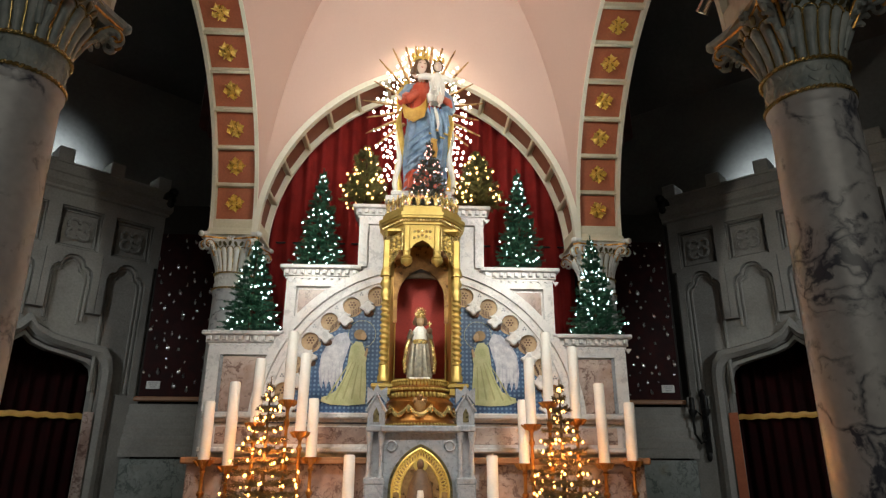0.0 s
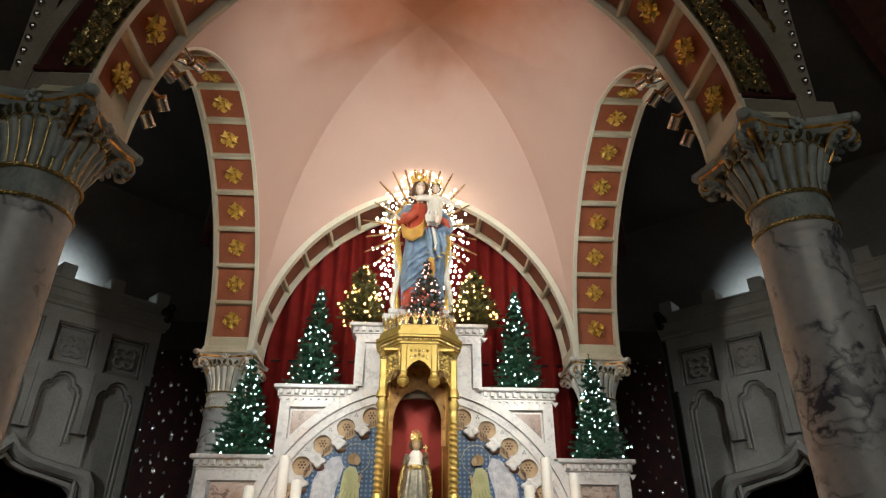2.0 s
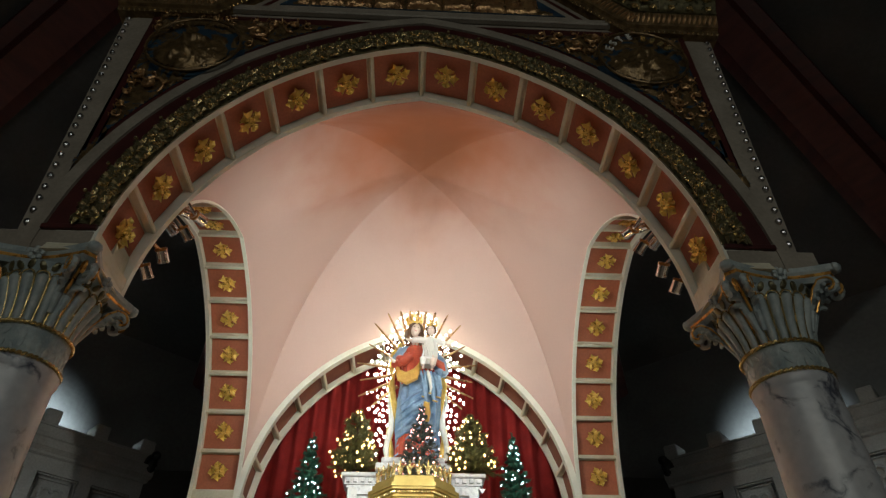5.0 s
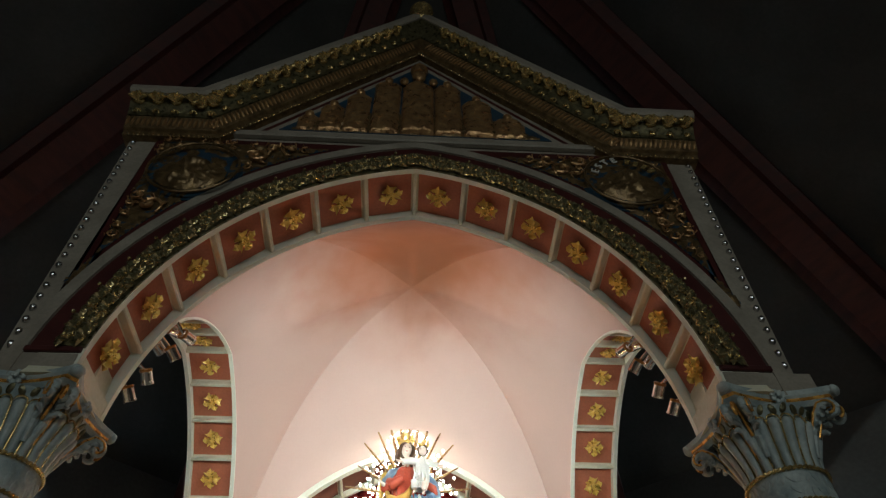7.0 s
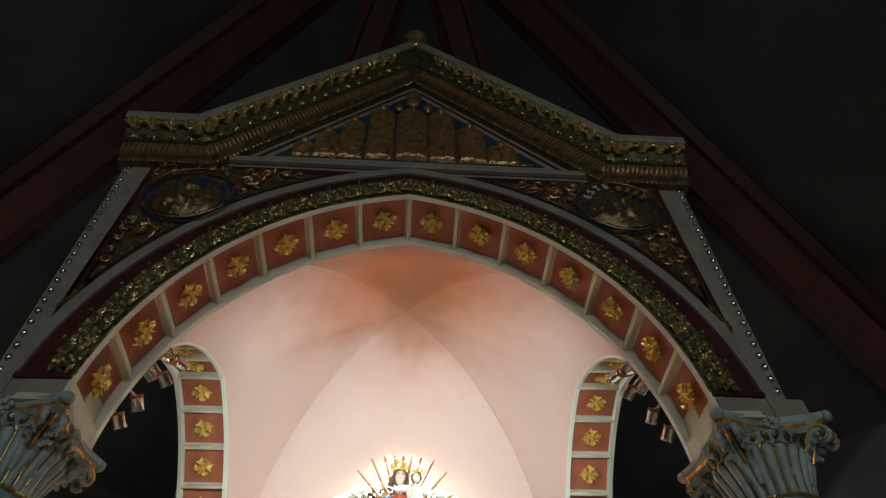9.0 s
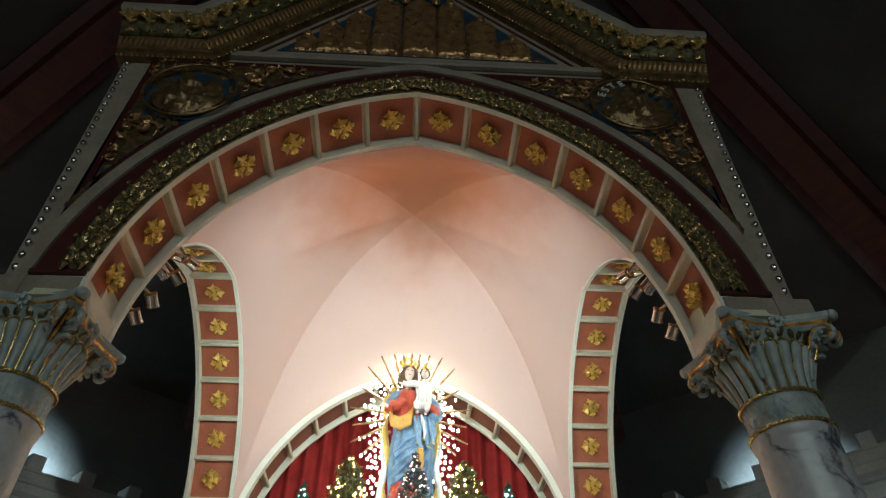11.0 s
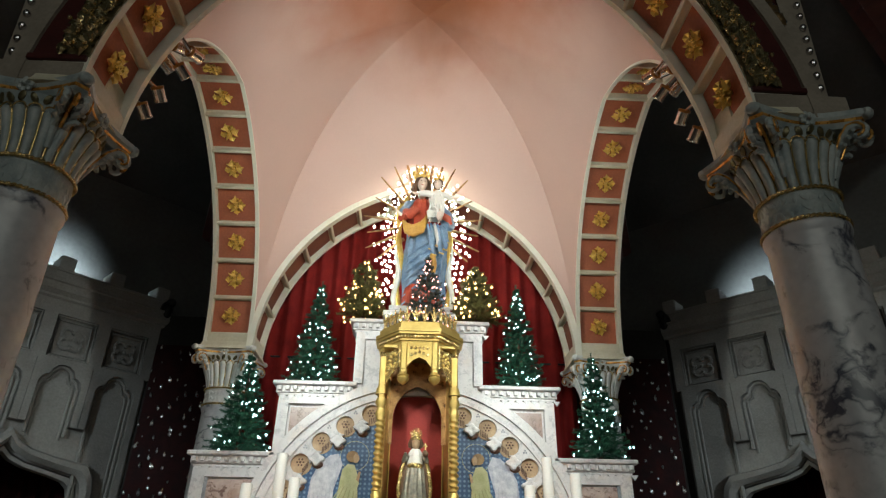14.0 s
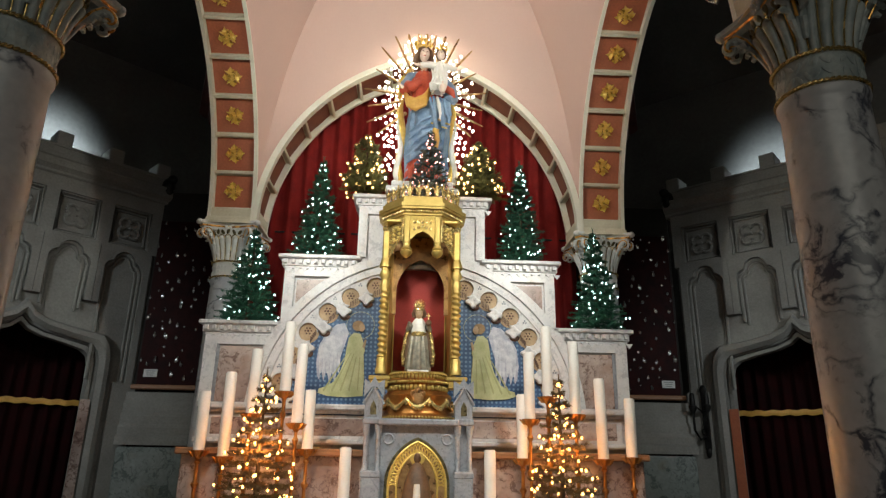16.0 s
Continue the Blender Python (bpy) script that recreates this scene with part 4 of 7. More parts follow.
for side in (-1, 1):
    arcp = [arch_pt(side, s, R + 0.352) for s in [0.14 + 0.76 * k / 24 for k in range(25)]]
    tri = arcp + [(side * 1.80, 5.505), (side * 1.765, arcp[0][1] - 0.15)]
    part("oxblood_frame", Shape().prism(tri, FY + 0.008, FY + 0.021), M["oxblood"], gable)
    arcp = [arch_pt(side, s, R + 0.385) for s in [0.20 + 0.60 * k / 20 for k in range(21)]]
    tri2 = arcp + [(side * 1.75, 5.46), (side * 1.72, arcp[0][1] - 0.1)]
    part("spandrel_ground", Shape().prism(tri2, FY + 0.0035, FY + 0.0075), M["blue"], gable)
    part("scroll_relief", relief(tri2, FY + 0.004, 0.022, 3.1 * side), M["dim_bronze"], gable, "dark bronzed relief ground", sharp=80)
    # leaf scrolls round the medallion
    rnd = random.Random(21 + side)
    centre, done = (side * 1.425, 5.09 + 0.03 * side), []
    for _ in range(900):
        x, z = side * (0.35 + 1.4 * rnd.random()), 4.2 + 1.27 * rnd.random()
        if not inside((x, z), tri2):
            continue
        room = min(to_edge((x, z), tri2[k - 1], tri2[k]) for k in range(len(tri2)))
        size = min(room * 0.95, 0.085, math.hypot(x - centre[0], z - centre[1]) - 0.30)
        if size < 0.022 or any(math.hypot(x - p, z - q) < size * 0.9 + r for p, q, r in done):
            continue
        done.append((x, z, size))
        g, turn, way = Shape(), rnd.random() * 6.28, rnd.choice((-1, 1))
        g.tube([(size * (1 - 0.066 * k) * math.cos(turn + way * 0.62 * k), -0.012 - 0.0022 * k, size * (1 - 0.066 * k) * math.sin(turn + way * 0.62 * k)) for k in range(14)], [size * (0.10 + 0.10 * math.sin(math.pi * k / 13)) for k in range(14)], 6)
        g.ball((0, -0.03, 0), size * 0.26, 7, 5)
        for k in range(3):
            an = turn + way * (0.8 + 1.5 * k)
            g.tube([(size * 0.85 * math.cos(an), -0.022, size * 0.85 * math.sin(an)), (size * 1.12 * math.cos(an + 0.2), -0.034, size * 1.12 * math.sin(an + 0.2)), (size * 1.32 * math.cos(an + 0.45), -0.018, size * 1.32 * math.sin(an + 0.45))], [size * 0.06, size * 0.15, size * 0.03], 5)
        part("scroll", g, M["bronze_gold"], gable, m=pose(x, FY + 0.002, z))
    # round medallion with plain modelled shapes
    mx, mz = side * 1.425, 5.09 + 0.03 * side
    med = part("medallion", Shape().lathe([(0.001, -0.04), (0.26, -0.04), (0.27, -0.05), (0.30, -0.05), (0.305, -0.035), (0.30, 0.0)], 40, mat=pose(mx, FY, mz, -90) @ pose(0, 0, 0, 180)), M["blue"], gable, "blue medallion with a bronzed relief")
    g = Shape()
    ring = [(mx + 0.285 * math.cos(2 * math.pi * k / 40), FY - 0.052, mz + 0.285 * math.sin(2 * math.pi * k / 40)) for k in range(41)]
    g.tube(ring, 0.010, 6)
    part("medallion_ring", g, M["dim_bronze"], med)
    def bumps(x, z, seed):
        dx, dz = (x - mx), (z - mz)
        a = math.exp(-(dx / 0.10) ** 2 - ((dz - 0.05) / 0.09) ** 2) + 0.9 * math.exp(-(dx / 0.17) ** 2 - ((dz + 0.13) / 0.09) ** 2)
        return a * (0.8 + 0.5 * noise.noise(Vector((x * 16, z * 16, seed)))) + 0.25 * scroll(x, z, seed)
    disc = [(mx + 0.225 * math.cos(2 * math.pi * k / 24), mz - 0.085 + 0.165 * math.sin(2 * math.pi * k / 24)) for k in range(24)]
    part("medallion_relief", relief(disc, FY - 0.041, 0.075, side * 7.7, 0.012, bumps), M["dim_bronze"], med, sharp=80)
    if side == 1:
        for k, ch in enumerate("ESTE"):
            a = radians(160 - 18 * k)
            cu = bpy.data.curves.new("letter", "FONT")
            cu.body, cu.size, cu.extrude, cu.align_x = ch, 0.078, 0.005, "CENTER"
            cu.materials.append(M["linen"])
            ob = new("letter", cu)
            ob.parent = gable
            ob.matrix_basis = pose(mx + 0.205 * math.cos(a), FY - 0.075, mz - 0.03 + 0.205 * math.sin(a), 90, 0, 0) @ pose(0, 0, 0, 0, 0, math.degrees(a) - 90)
        g = Shape()
        for k in range(4):
            a = radians(78 - 15 * k)
            g.box((0, 0, 0), (0.03, 0.006, 0.055), mat=pose(mx + 0.235 * math.cos(a), FY - 0.046, mz + 0.235 * math.sin(a), 0, 90 - math.degrees(a), 0))
        part("letter_bar", g, M["old_gold"], med)

for side in (-1, 1):
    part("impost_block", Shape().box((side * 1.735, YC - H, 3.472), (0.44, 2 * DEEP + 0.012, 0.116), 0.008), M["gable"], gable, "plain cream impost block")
    part("oxblood_foot", Shape().box((side * 1.64, FY - 0.002, 3.546), (0.26, 0.03, 0.03), 0.004), M["oxblood"], gable)

# tympanum
def tri_frame(g, b, t, a, w, y0, y1):
    g.prism([(-b, t), (b, t), (0, a)], y0, y1)
    return g


part("tympanum_border", tri_frame(Shape(), 1.15, 5.632, 6.985, 0, FY + 0.008, FY + 0.0215), M["oxblood"], gable)
part("tympanum_fillet", tri_frame(Shape(), 1.085, 5.643, 6.925, 0, FY + 0.002, FY + 0.0075), M["gable"], gable)
part("tympanum_ground", tri_frame(Shape(), 1.00, 5.665, 6.845, 0, FY - 0.004, FY + 0.0015), M["blue"], gable, "blue painted ground")
part("string_course", Shape().box((0, FY - 0.004, 5.575), (3.70, 0.05, 0.055), 0.01), M["gable"], gable)


def worn(x, z, seed):
    return 0.75 + 0.35 * noise.noise(Vector((x * 20, z * 6, seed))) + 0.12 * noise.noise(Vector((x * 50, z * 50, seed)))


def rounded(x0, x1, z0, z1):
    r, xm = (x1 - x0) / 2, (x0 + x1) / 2
    return [(x0, z0), (x1, z0), (x1, z1 - r)] + [(xm + r * math.cos(math.pi * k / 10), z1 - r + r * math.sin(math.pi * k / 10)) for k in range(1, 10)] + [(x0, z1 - r)]


emb = part("emblem_ground", relief([(-0.93, 5.672), (0.93, 5.672), (0.5, 5.98), (-0.5, 5.98)], FY - 0.004, 0.03, 1.3, 0.02), M["dim_bronze"], gable, "dark bronzed ground of the emblem", sharp=80)
for x0, x1, top, amp in ((-0.12, 0.12, 6.50, 0.09), (-0.345, -0.145, 6.50, 0.07), (0.135, 0.335, 6.48, 0.07), (-0.55, -0.37, 6.27, 0.06), (0.355, 0.57, 6.24, 0.06), (-0.73, -0.56, 6.07, 0.05), (0.58, 0.80, 5.97, 0.05), (-0.88, -0.74, 5.90, 0.04)):
    part("emblem_shape", relief(rounded(x0 - 0.008, x1 + 0.008, 5.675, top), FY - 0.002, amp * 0.75, x0, 0.012, worn, 0.028), M["bronze_gold"], emb, "bronzed rounded shape", sharp=80)
    xm, rnd = (x0 + x1) / 2, random.Random(int(100 * x1))

    def boss(shape):
        part("emblem_boss", shape, M["bronze_gold"], emb, "bronzed boss", m=pose(0, FY, 0))
    if amp > 0.08:
        boss(Shape().ball((0, -0.05, 6.56), 0.06, 12, 8, (1, 0.7, 1.3)))
        boss(Shape().lathe([(0.055, 6.63), (0.075, 6.70), (0.05, 6.75), (0.015, 6.79)], 12, (0, -0.035, 0)))
        for sd in (-1, 1):
            boss(Shape().ball((sd * 0.12, -0.05, 6.46), 0.035, 8, 6, (1.1, 0.8, 1.5)))
    else:
        boss(Shape().ball((xm, -amp * 0.48, top - 0.01), 0.036, 9, 6, (1, 0.8, 1.2)))
    for k in range(5):
        boss(Shape().ball((xm + (x1 - x0) * 0.55 * (rnd.random() - 0.5), -amp * 0.52, 5.74 + (top - 5.85) * rnd.random()), 0.010 + 0.010 * rnd.random(), 6, 4, (1.8 * rnd.random() + 0.6, 0.9, 1)))

# cornice: kneelers and rakes
PATH = [(-2.03, 5.475), (-1.385, 5.475), (0, 7.09), (1.385, 5.475), (2.03, 5.475)]
norm = []
for i in range(5):
    d0 = Vector(PATH[min(i + 1, 4)]) - Vector(PATH[min(i, 3)])
    d1 = Vector(PATH[max(i, 1)]) - Vector(PATH[max(i - 1, 0)])
    n0, n1 = Vector((-d0.y, d0.x)).normalized(), Vector((-d1.y, d1.x)).normalized()
    m_ = (n0 + n1).normalized()
    norm.append(m_ / max(m_.dot(n0), 0.5))


def cornice(prof_):
    rings = []
    for p, k in zip(PATH, norm):
        rings.append([(p[0] + k.x * a, FY - d, p[1] + k.y * a) for a, d in prof_])
    return Shape().loft(rings, smooth=False)


part("cornice_bed", cornice([(-0.02, -0.2), (-0.02, 0.03), (0.02, 0.04), (0.03, 0.06), (0.12, 0.10), (0.13, -0.2)]), M["dim_bronze"], gable, "dark bronzed scroll moulding")
part("cornice_cove", cornice([(0.131, -0.2), (0.131, 0.105), (0.16, 0.115), (0.25, 0.17), (0.26, 0.20), (0.26, -0.2)]), M["leaf_green"], gable)
part("cornice_top", cornice([(0.261, -0.22), (0.261, 0.215), (0.28, 0.235), (0.33, 0.235), (0.335, 0.21), (0.335, -0.22)]), M["gable"], gable, "plain cream top fillet")
CLEAFS = []
for seed in (1, 2, 3):
    rnd = random.Random(seed)
    cleaf = Shape()
    cleaf.ball((0, 0, 0.01), 0.036, 8, 6, (1.2, 0.7, 1.0))
    for k in range(6):
        an = -1.3 + 0.52 * k
        cleaf.tube([(0.01 * math.sin(an), -0.012, 0.0), (0.048 * math.sin(an), -0.030 - 0.01 * rnd.random(), 0.02 + 0.03 * math.cos(an)), (0.066 * math.sin(an), -0.012 - 0.03 * rnd.random(), 0.015 + 0.05 * math.cos(an))], [0.012, 0.018, 0.006], 6)
    CLEAFS.append(cleaf.mesh("cornice_leaf", [M["old_gold"]]))
CURL = Shape().tube([(0.026 * (1 - 0.07 * k) * math.cos(k * 0.7), -0.003 * k, 0.026 * (1 - 0.07 * k) * math.sin(k * 0.7)) for k in range(11)], 0.0075, 5).mesh("cornice_curl", [M["old_gold"]])
GADROON = Shape().ball((0, 0, 0), 0.012, 6, 5, (0.85, 0.9, 3.2)).mesh("gadroon", [M["bronze_gold"]])
beads = Shape()
for i in range(4):
    p, q = Vector(PATH[i]), Vector(PATH[i + 1])
    d = (q - p)
    L = d.length
    nn = Vector((-d.y, d.x)).normalized()
    tilt = -math.degrees(math.atan2(d.y, d.x))
    cnt = max(3, round(L / 0.125))
    for k in range(cnt):
        w = p + d * ((k + 0.5) / cnt)
        part("cornice_leaf", CLEAFS[k % 3], M["old_gold"], gable, m=pose(w.x + nn.x * 0.225, FY - 0.165, w.y + nn.y * 0.225, 38, tilt + 12 * math.sin(3 * k), 0))
        part("cornice_curl", CURL, M["old_gold"], gable, m=pose(w.x + nn.x * 0.150, FY - 0.118, w.y + nn.y * 0.150, 20, tilt + 30 * (k % 2), 0))
    for k in range(round(L / 0.036)):
        w = p + d * ((k + 0.5) / round(L / 0.036))
        part("gadroon", GADROON, M["bronze_gold"], gable, m=pose(w.x + nn.x * 0.078, FY - 0.085, w.y + nn.y * 0.078, 24, tilt + 14, 0))
    for k in range(round(L / 0.034)):
        w = p + d * ((k + 0.5) / round(L / 0.034))
        beads.ball((w.x + nn.x * -0.030, FY - 0.045, w.y + nn.y * -0.030), 0.0105, 5, 3)
ob = part("bead_row", beads, M["pale_gold"], gable, "row of tiny gilt beads")
ob["kind"] = "stuff"
part("finial", Shape().box((0, FY - 0.16, 7.58), (0.17, 0.16, 0.18), 0.02).lathe([(0.06, 7.66), (0.10, 7.71), (0.115, 7.76), (0.07, 7.83), (0.03, 7.88), (0.05, 7.91), (0.02, 7.94)], 14, (0, FY - 0.16, 0)), M["old_gold"], gable)
BEAD = Shape().ball((0, 0, 0), 0.0175, 8, 6, (1, 1, 1.15)).mesh("edge_bead", [M["silver"]])
for side in (-1, 1):
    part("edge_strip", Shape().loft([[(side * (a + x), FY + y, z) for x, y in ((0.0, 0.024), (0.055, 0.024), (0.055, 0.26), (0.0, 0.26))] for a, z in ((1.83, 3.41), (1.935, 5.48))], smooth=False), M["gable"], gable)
    for k in range(25):
        s = (k + 0.5) / 25
        part("edge_bead", BEAD, M["silver"], gable, m=pose(side * (1.852 + 0.105 * s), FY + 0.015, 3.47 + 2.0 * s))

# extra white roll on the inner face of the back arch
part("inner_roll", arch_band(Shape(), R - 0.004, R + 0.054, YC + H - DEEP - 0.045, YC + H - DEEP - 0.001, 48), M["rim"])
bpy.data.objects["inner_roll"].parent = bpy.data.objects["back_arch"]
bpy.data.objects["inner_roll"].matrix_parent_inverse = pose(0, YC + H, 0).inverted()

# ---- spotlights on the front arch ----
for place, aim, _, _ in SPOTS:
    m = look(place, aim) @ Matrix.Scale(0.86, 4)
    t = thing("spotlight", "chrome spotlight head clamped to the back of the front arch", "lamp", m, "spotlights on the arch")
    part("head", Shape().lathe([(0.030, 0.046), (0.037, 0.044), (0.037, -0.034), (0.040, -0.036), (0.040, -0.048), (0.036, -0.050), (0.034, -0.03), (0.001, -0.025)], 24), M["chrome"], t)
    part("back_ring", Shape().lathe([(0.001, 0.040), (0.026, 0.040), (0.028, 0.052), (0.038, 0.052), (0.041, 0.047), (0.0385, 0.036), (0.0372, 0.034)], 24), M["red_gold"], t, "copper-coloured back ring")
    part("lens", Shape().lathe([(0.001, -0.029), (0.032, -0.029), (0.032, -0.033), (0.001, -0.035)], 16), M["lens"], t)
    # yoke back to the arch's inner face
    inv = m.inverted()
    wall_pt = inv @ Vector((place[0] + (0.05 if place[0] > 0 else -0.05), YC - H + DEEP + 0.005, place[2] + 0.03))
    part("yoke", Shape().tube([(0, 0, 0.03), tuple(wall_pt)], 0.012, 8), M["chrome"], t)

# ---- red curtain in the back arch ----
def folds(g, x0, x1, z0, z1, y, depth, pitch, seed, nz=14):
    rnd = random.Random(seed)
    nx = int((x1 - x0) / pitch * 9)
    ph = [rnd.random() * 0.9 for _ in range(nx + 2)]
    rings = []
    for k in range(nz + 1):
        z = z0 + (z1 - z0) * k / nz
        front = []
        for i in range(nx + 1):
            x = x0 + (x1 - x0) * i / nx
            w = noise.noise(Vector((x * 3.1, seed, 0))) * 2.2
            a = math.sin(2 * math.pi * x / pitch + w + 0.25 * noise.noise(Vector((x * 2, z, seed))))
            front.append((x, y - depth * a * (0.75 + 0.25 * noise.noise(Vector((x, z * 0.7, seed)))), z))
        rings.append(front + [(p[0], p[1] + 0.012, p[2]) for p in front[::-1]])
    return g.loft(rings)


cur = part("altar_curtain", folds(Shape(), -1.62, 1.62, 1.0, 5.35, YC + H + DEEP + 0.07, 0.045, 0.15, 4), M["velvet"], sharp=80)
tagged(cur, "deep red velvet curtain hanging in folds behind the altar", "curtain")
rail = part("curtain_rail", Shape().tube([(-1.68, YC + H + DEEP + 0.07, 3.5), (1.68, YC + H + DEEP + 0.07, 3.5)], 0.01), M["iron"])
tagged(rail, "thin dark iron curtain rail behind the altar", "rail")

# ---- reredos ----
rer = thing("reredos", "stepped white marble altar reredos with rose marble panels", "altarpiece", pose(CX, AY, 0))
sil = [(-1.80, 0.3), (-1.80, 2.33), (-1.19, 2.33), (-1.19, 2.93), (-0.57, 2.93), (-0.57, 3.52), (0.57, 3.52), (0.57, 2.93), (1.19, 2.93), (1.19, 2.33), (1.80, 2.33), (1.80, 0.3)]
part("body", Shape().prism(sil, 0.05, 0.34), M["white"], rer)
DENTIL = Shape().box((0, 0, 0), (0.034, 0.030, 0.042), 0.004).mesh("dentil", [M["white"]])
DROP = Shape().prism([(-0.03, 0.018), (0.03, 0.018), (0, -0.022)], -0.008, 0.008).mesh("drop", [M["white"]])
for side in (-1, 1):
    for x0, x1, z in ((1.15, 1.86, 2.45), (0.53, 1.25, 3.05), (0.0, 0.635, 3.64)):
        xm, w = side * (x0 + x1) / 2, x1 - x0
        if x0 == 0.0 and side == -1:
            continue
        if x0 == 0.0:
            xm, w = 0, 2 * x1
        sh = Shape().box((xm, 0.17, z - 0.018), (w, 0.40, 0.036), 0.008).box((xm, 0.18, z - 0.066), (w - 0.06, 0.34, 0.06)).box((xm, 0.18, z - 0.108), (w - 0.09, 0.31, 0.026), 0.006)
        corn = part("cornice", sh, M["white"], rer)
        nd = round((w - 0.06) / 0.065)
        for k in range(nd):
            x = xm - (w - 0.06) / 2 + (k + 0.5) * (w - 0.06) / nd
            part("dentil", DENTIL, M["white"], corn, m=pose(x, -0.002, z - 0.062))
            part("drop", DROP, M["white"], corn, m=pose(x + 0.03, 0.020, z - 0.138))

    def frame_piece(name, poly, y0, y1, mat, label=""):
        part(name, Shape().prism([(side * a, b) for a, b in poly], y0, y1), mat, rer, label)
    # lower tier: pilaster, rails, rose panel
    frame_piece("stile", [(1.70, 1.78), (1.80, 1.78), (1.80, 2.32), (1.70, 2.32)], 0.015, 0.05, M["white"])
    frame_piece("rail", [(1.20, 2.25), (1.70, 2.25), (1.70, 2.32), (1.20, 2.32)], 0.015, 0.05, M["white"])
    frame_piece("rose_panel", [(1.32, 1.78), (1.68, 1.78), (1.68, 2.235), (1.18, 2.235), (1.18, 2.20)], 0.035, 0.05, M["rose"], "rose marble panel")
    frame_piece("bead", [(1.672, 1.78), (1.698, 1.78), (1.698, 2.248), (1.672, 2.248)], 0.022, 0.05, M["grey_marble"])
    # second tier
    frame_piece("stile", [(1.10, 2.42), (1.19, 2.32), (1.19, 2.92), (1.10, 2.92)], 0.015, 0.05, M["white"])
    frame_piece("rail", [(0.60, 2.86), (1.10, 2.86), (1.10, 2.92), (0.60, 2.92)], 0.015, 0.05, M["white"])
    frame_piece("rose_panel", [(1.08, 2.53), (1.08, 2.83), (0.62, 2.83), (0.70, 2.80), (0.90, 2.70)], 0.035, 0.05, M["rose"], "pale rose marble panel")
    # third tier
    frame_piece("stile", [(0.49, 3.05), (0.57, 3.05), (0.57, 3.52), (0.49, 3.52)], 0.015, 0.05, M["white"])
    frame_piece("rail", [(0.3, 3.46), (0.49, 3.46), (0.49, 3.52), (0.3, 3.52)], 0.015, 0.05, M["white"])
    frame_piece("pale_panel", [(0.3, 3.03), (0.475, 3.03), (0.475, 3.445), (0.3, 3.445)], 0.035, 0.05, M["white"])

# mosaic, archivolt, cusps
ZC, RC = 1.68, 1.17
half = [(1.27 * math.cos(math.pi * k / 60), ZC + 1.27 * math.sin(math.pi * k / 60)) for k in range(61)]
mosaic = part("mosaic", Shape().prism(half, 0.040, 0.049), M["mosaic"], rer, "blue mosaic ground with a woven dot pattern")


def ring_sector(g, r0, r1, a0, a1, y0, y1, n=50):
    rings = []
    for k in range(n + 1):
        a = a0 + (a1 - a0) * k / n
        c, s = math.cos(a), math.sin(a)
        rings.append([(r0 * c, y0, ZC + r0 * s), (r1 * c, y0, ZC + r1 * s), (r1 * c, y1, ZC + r1 * s), (r0 * c, y1, ZC + r0 * s)])
    return g.loft(rings)


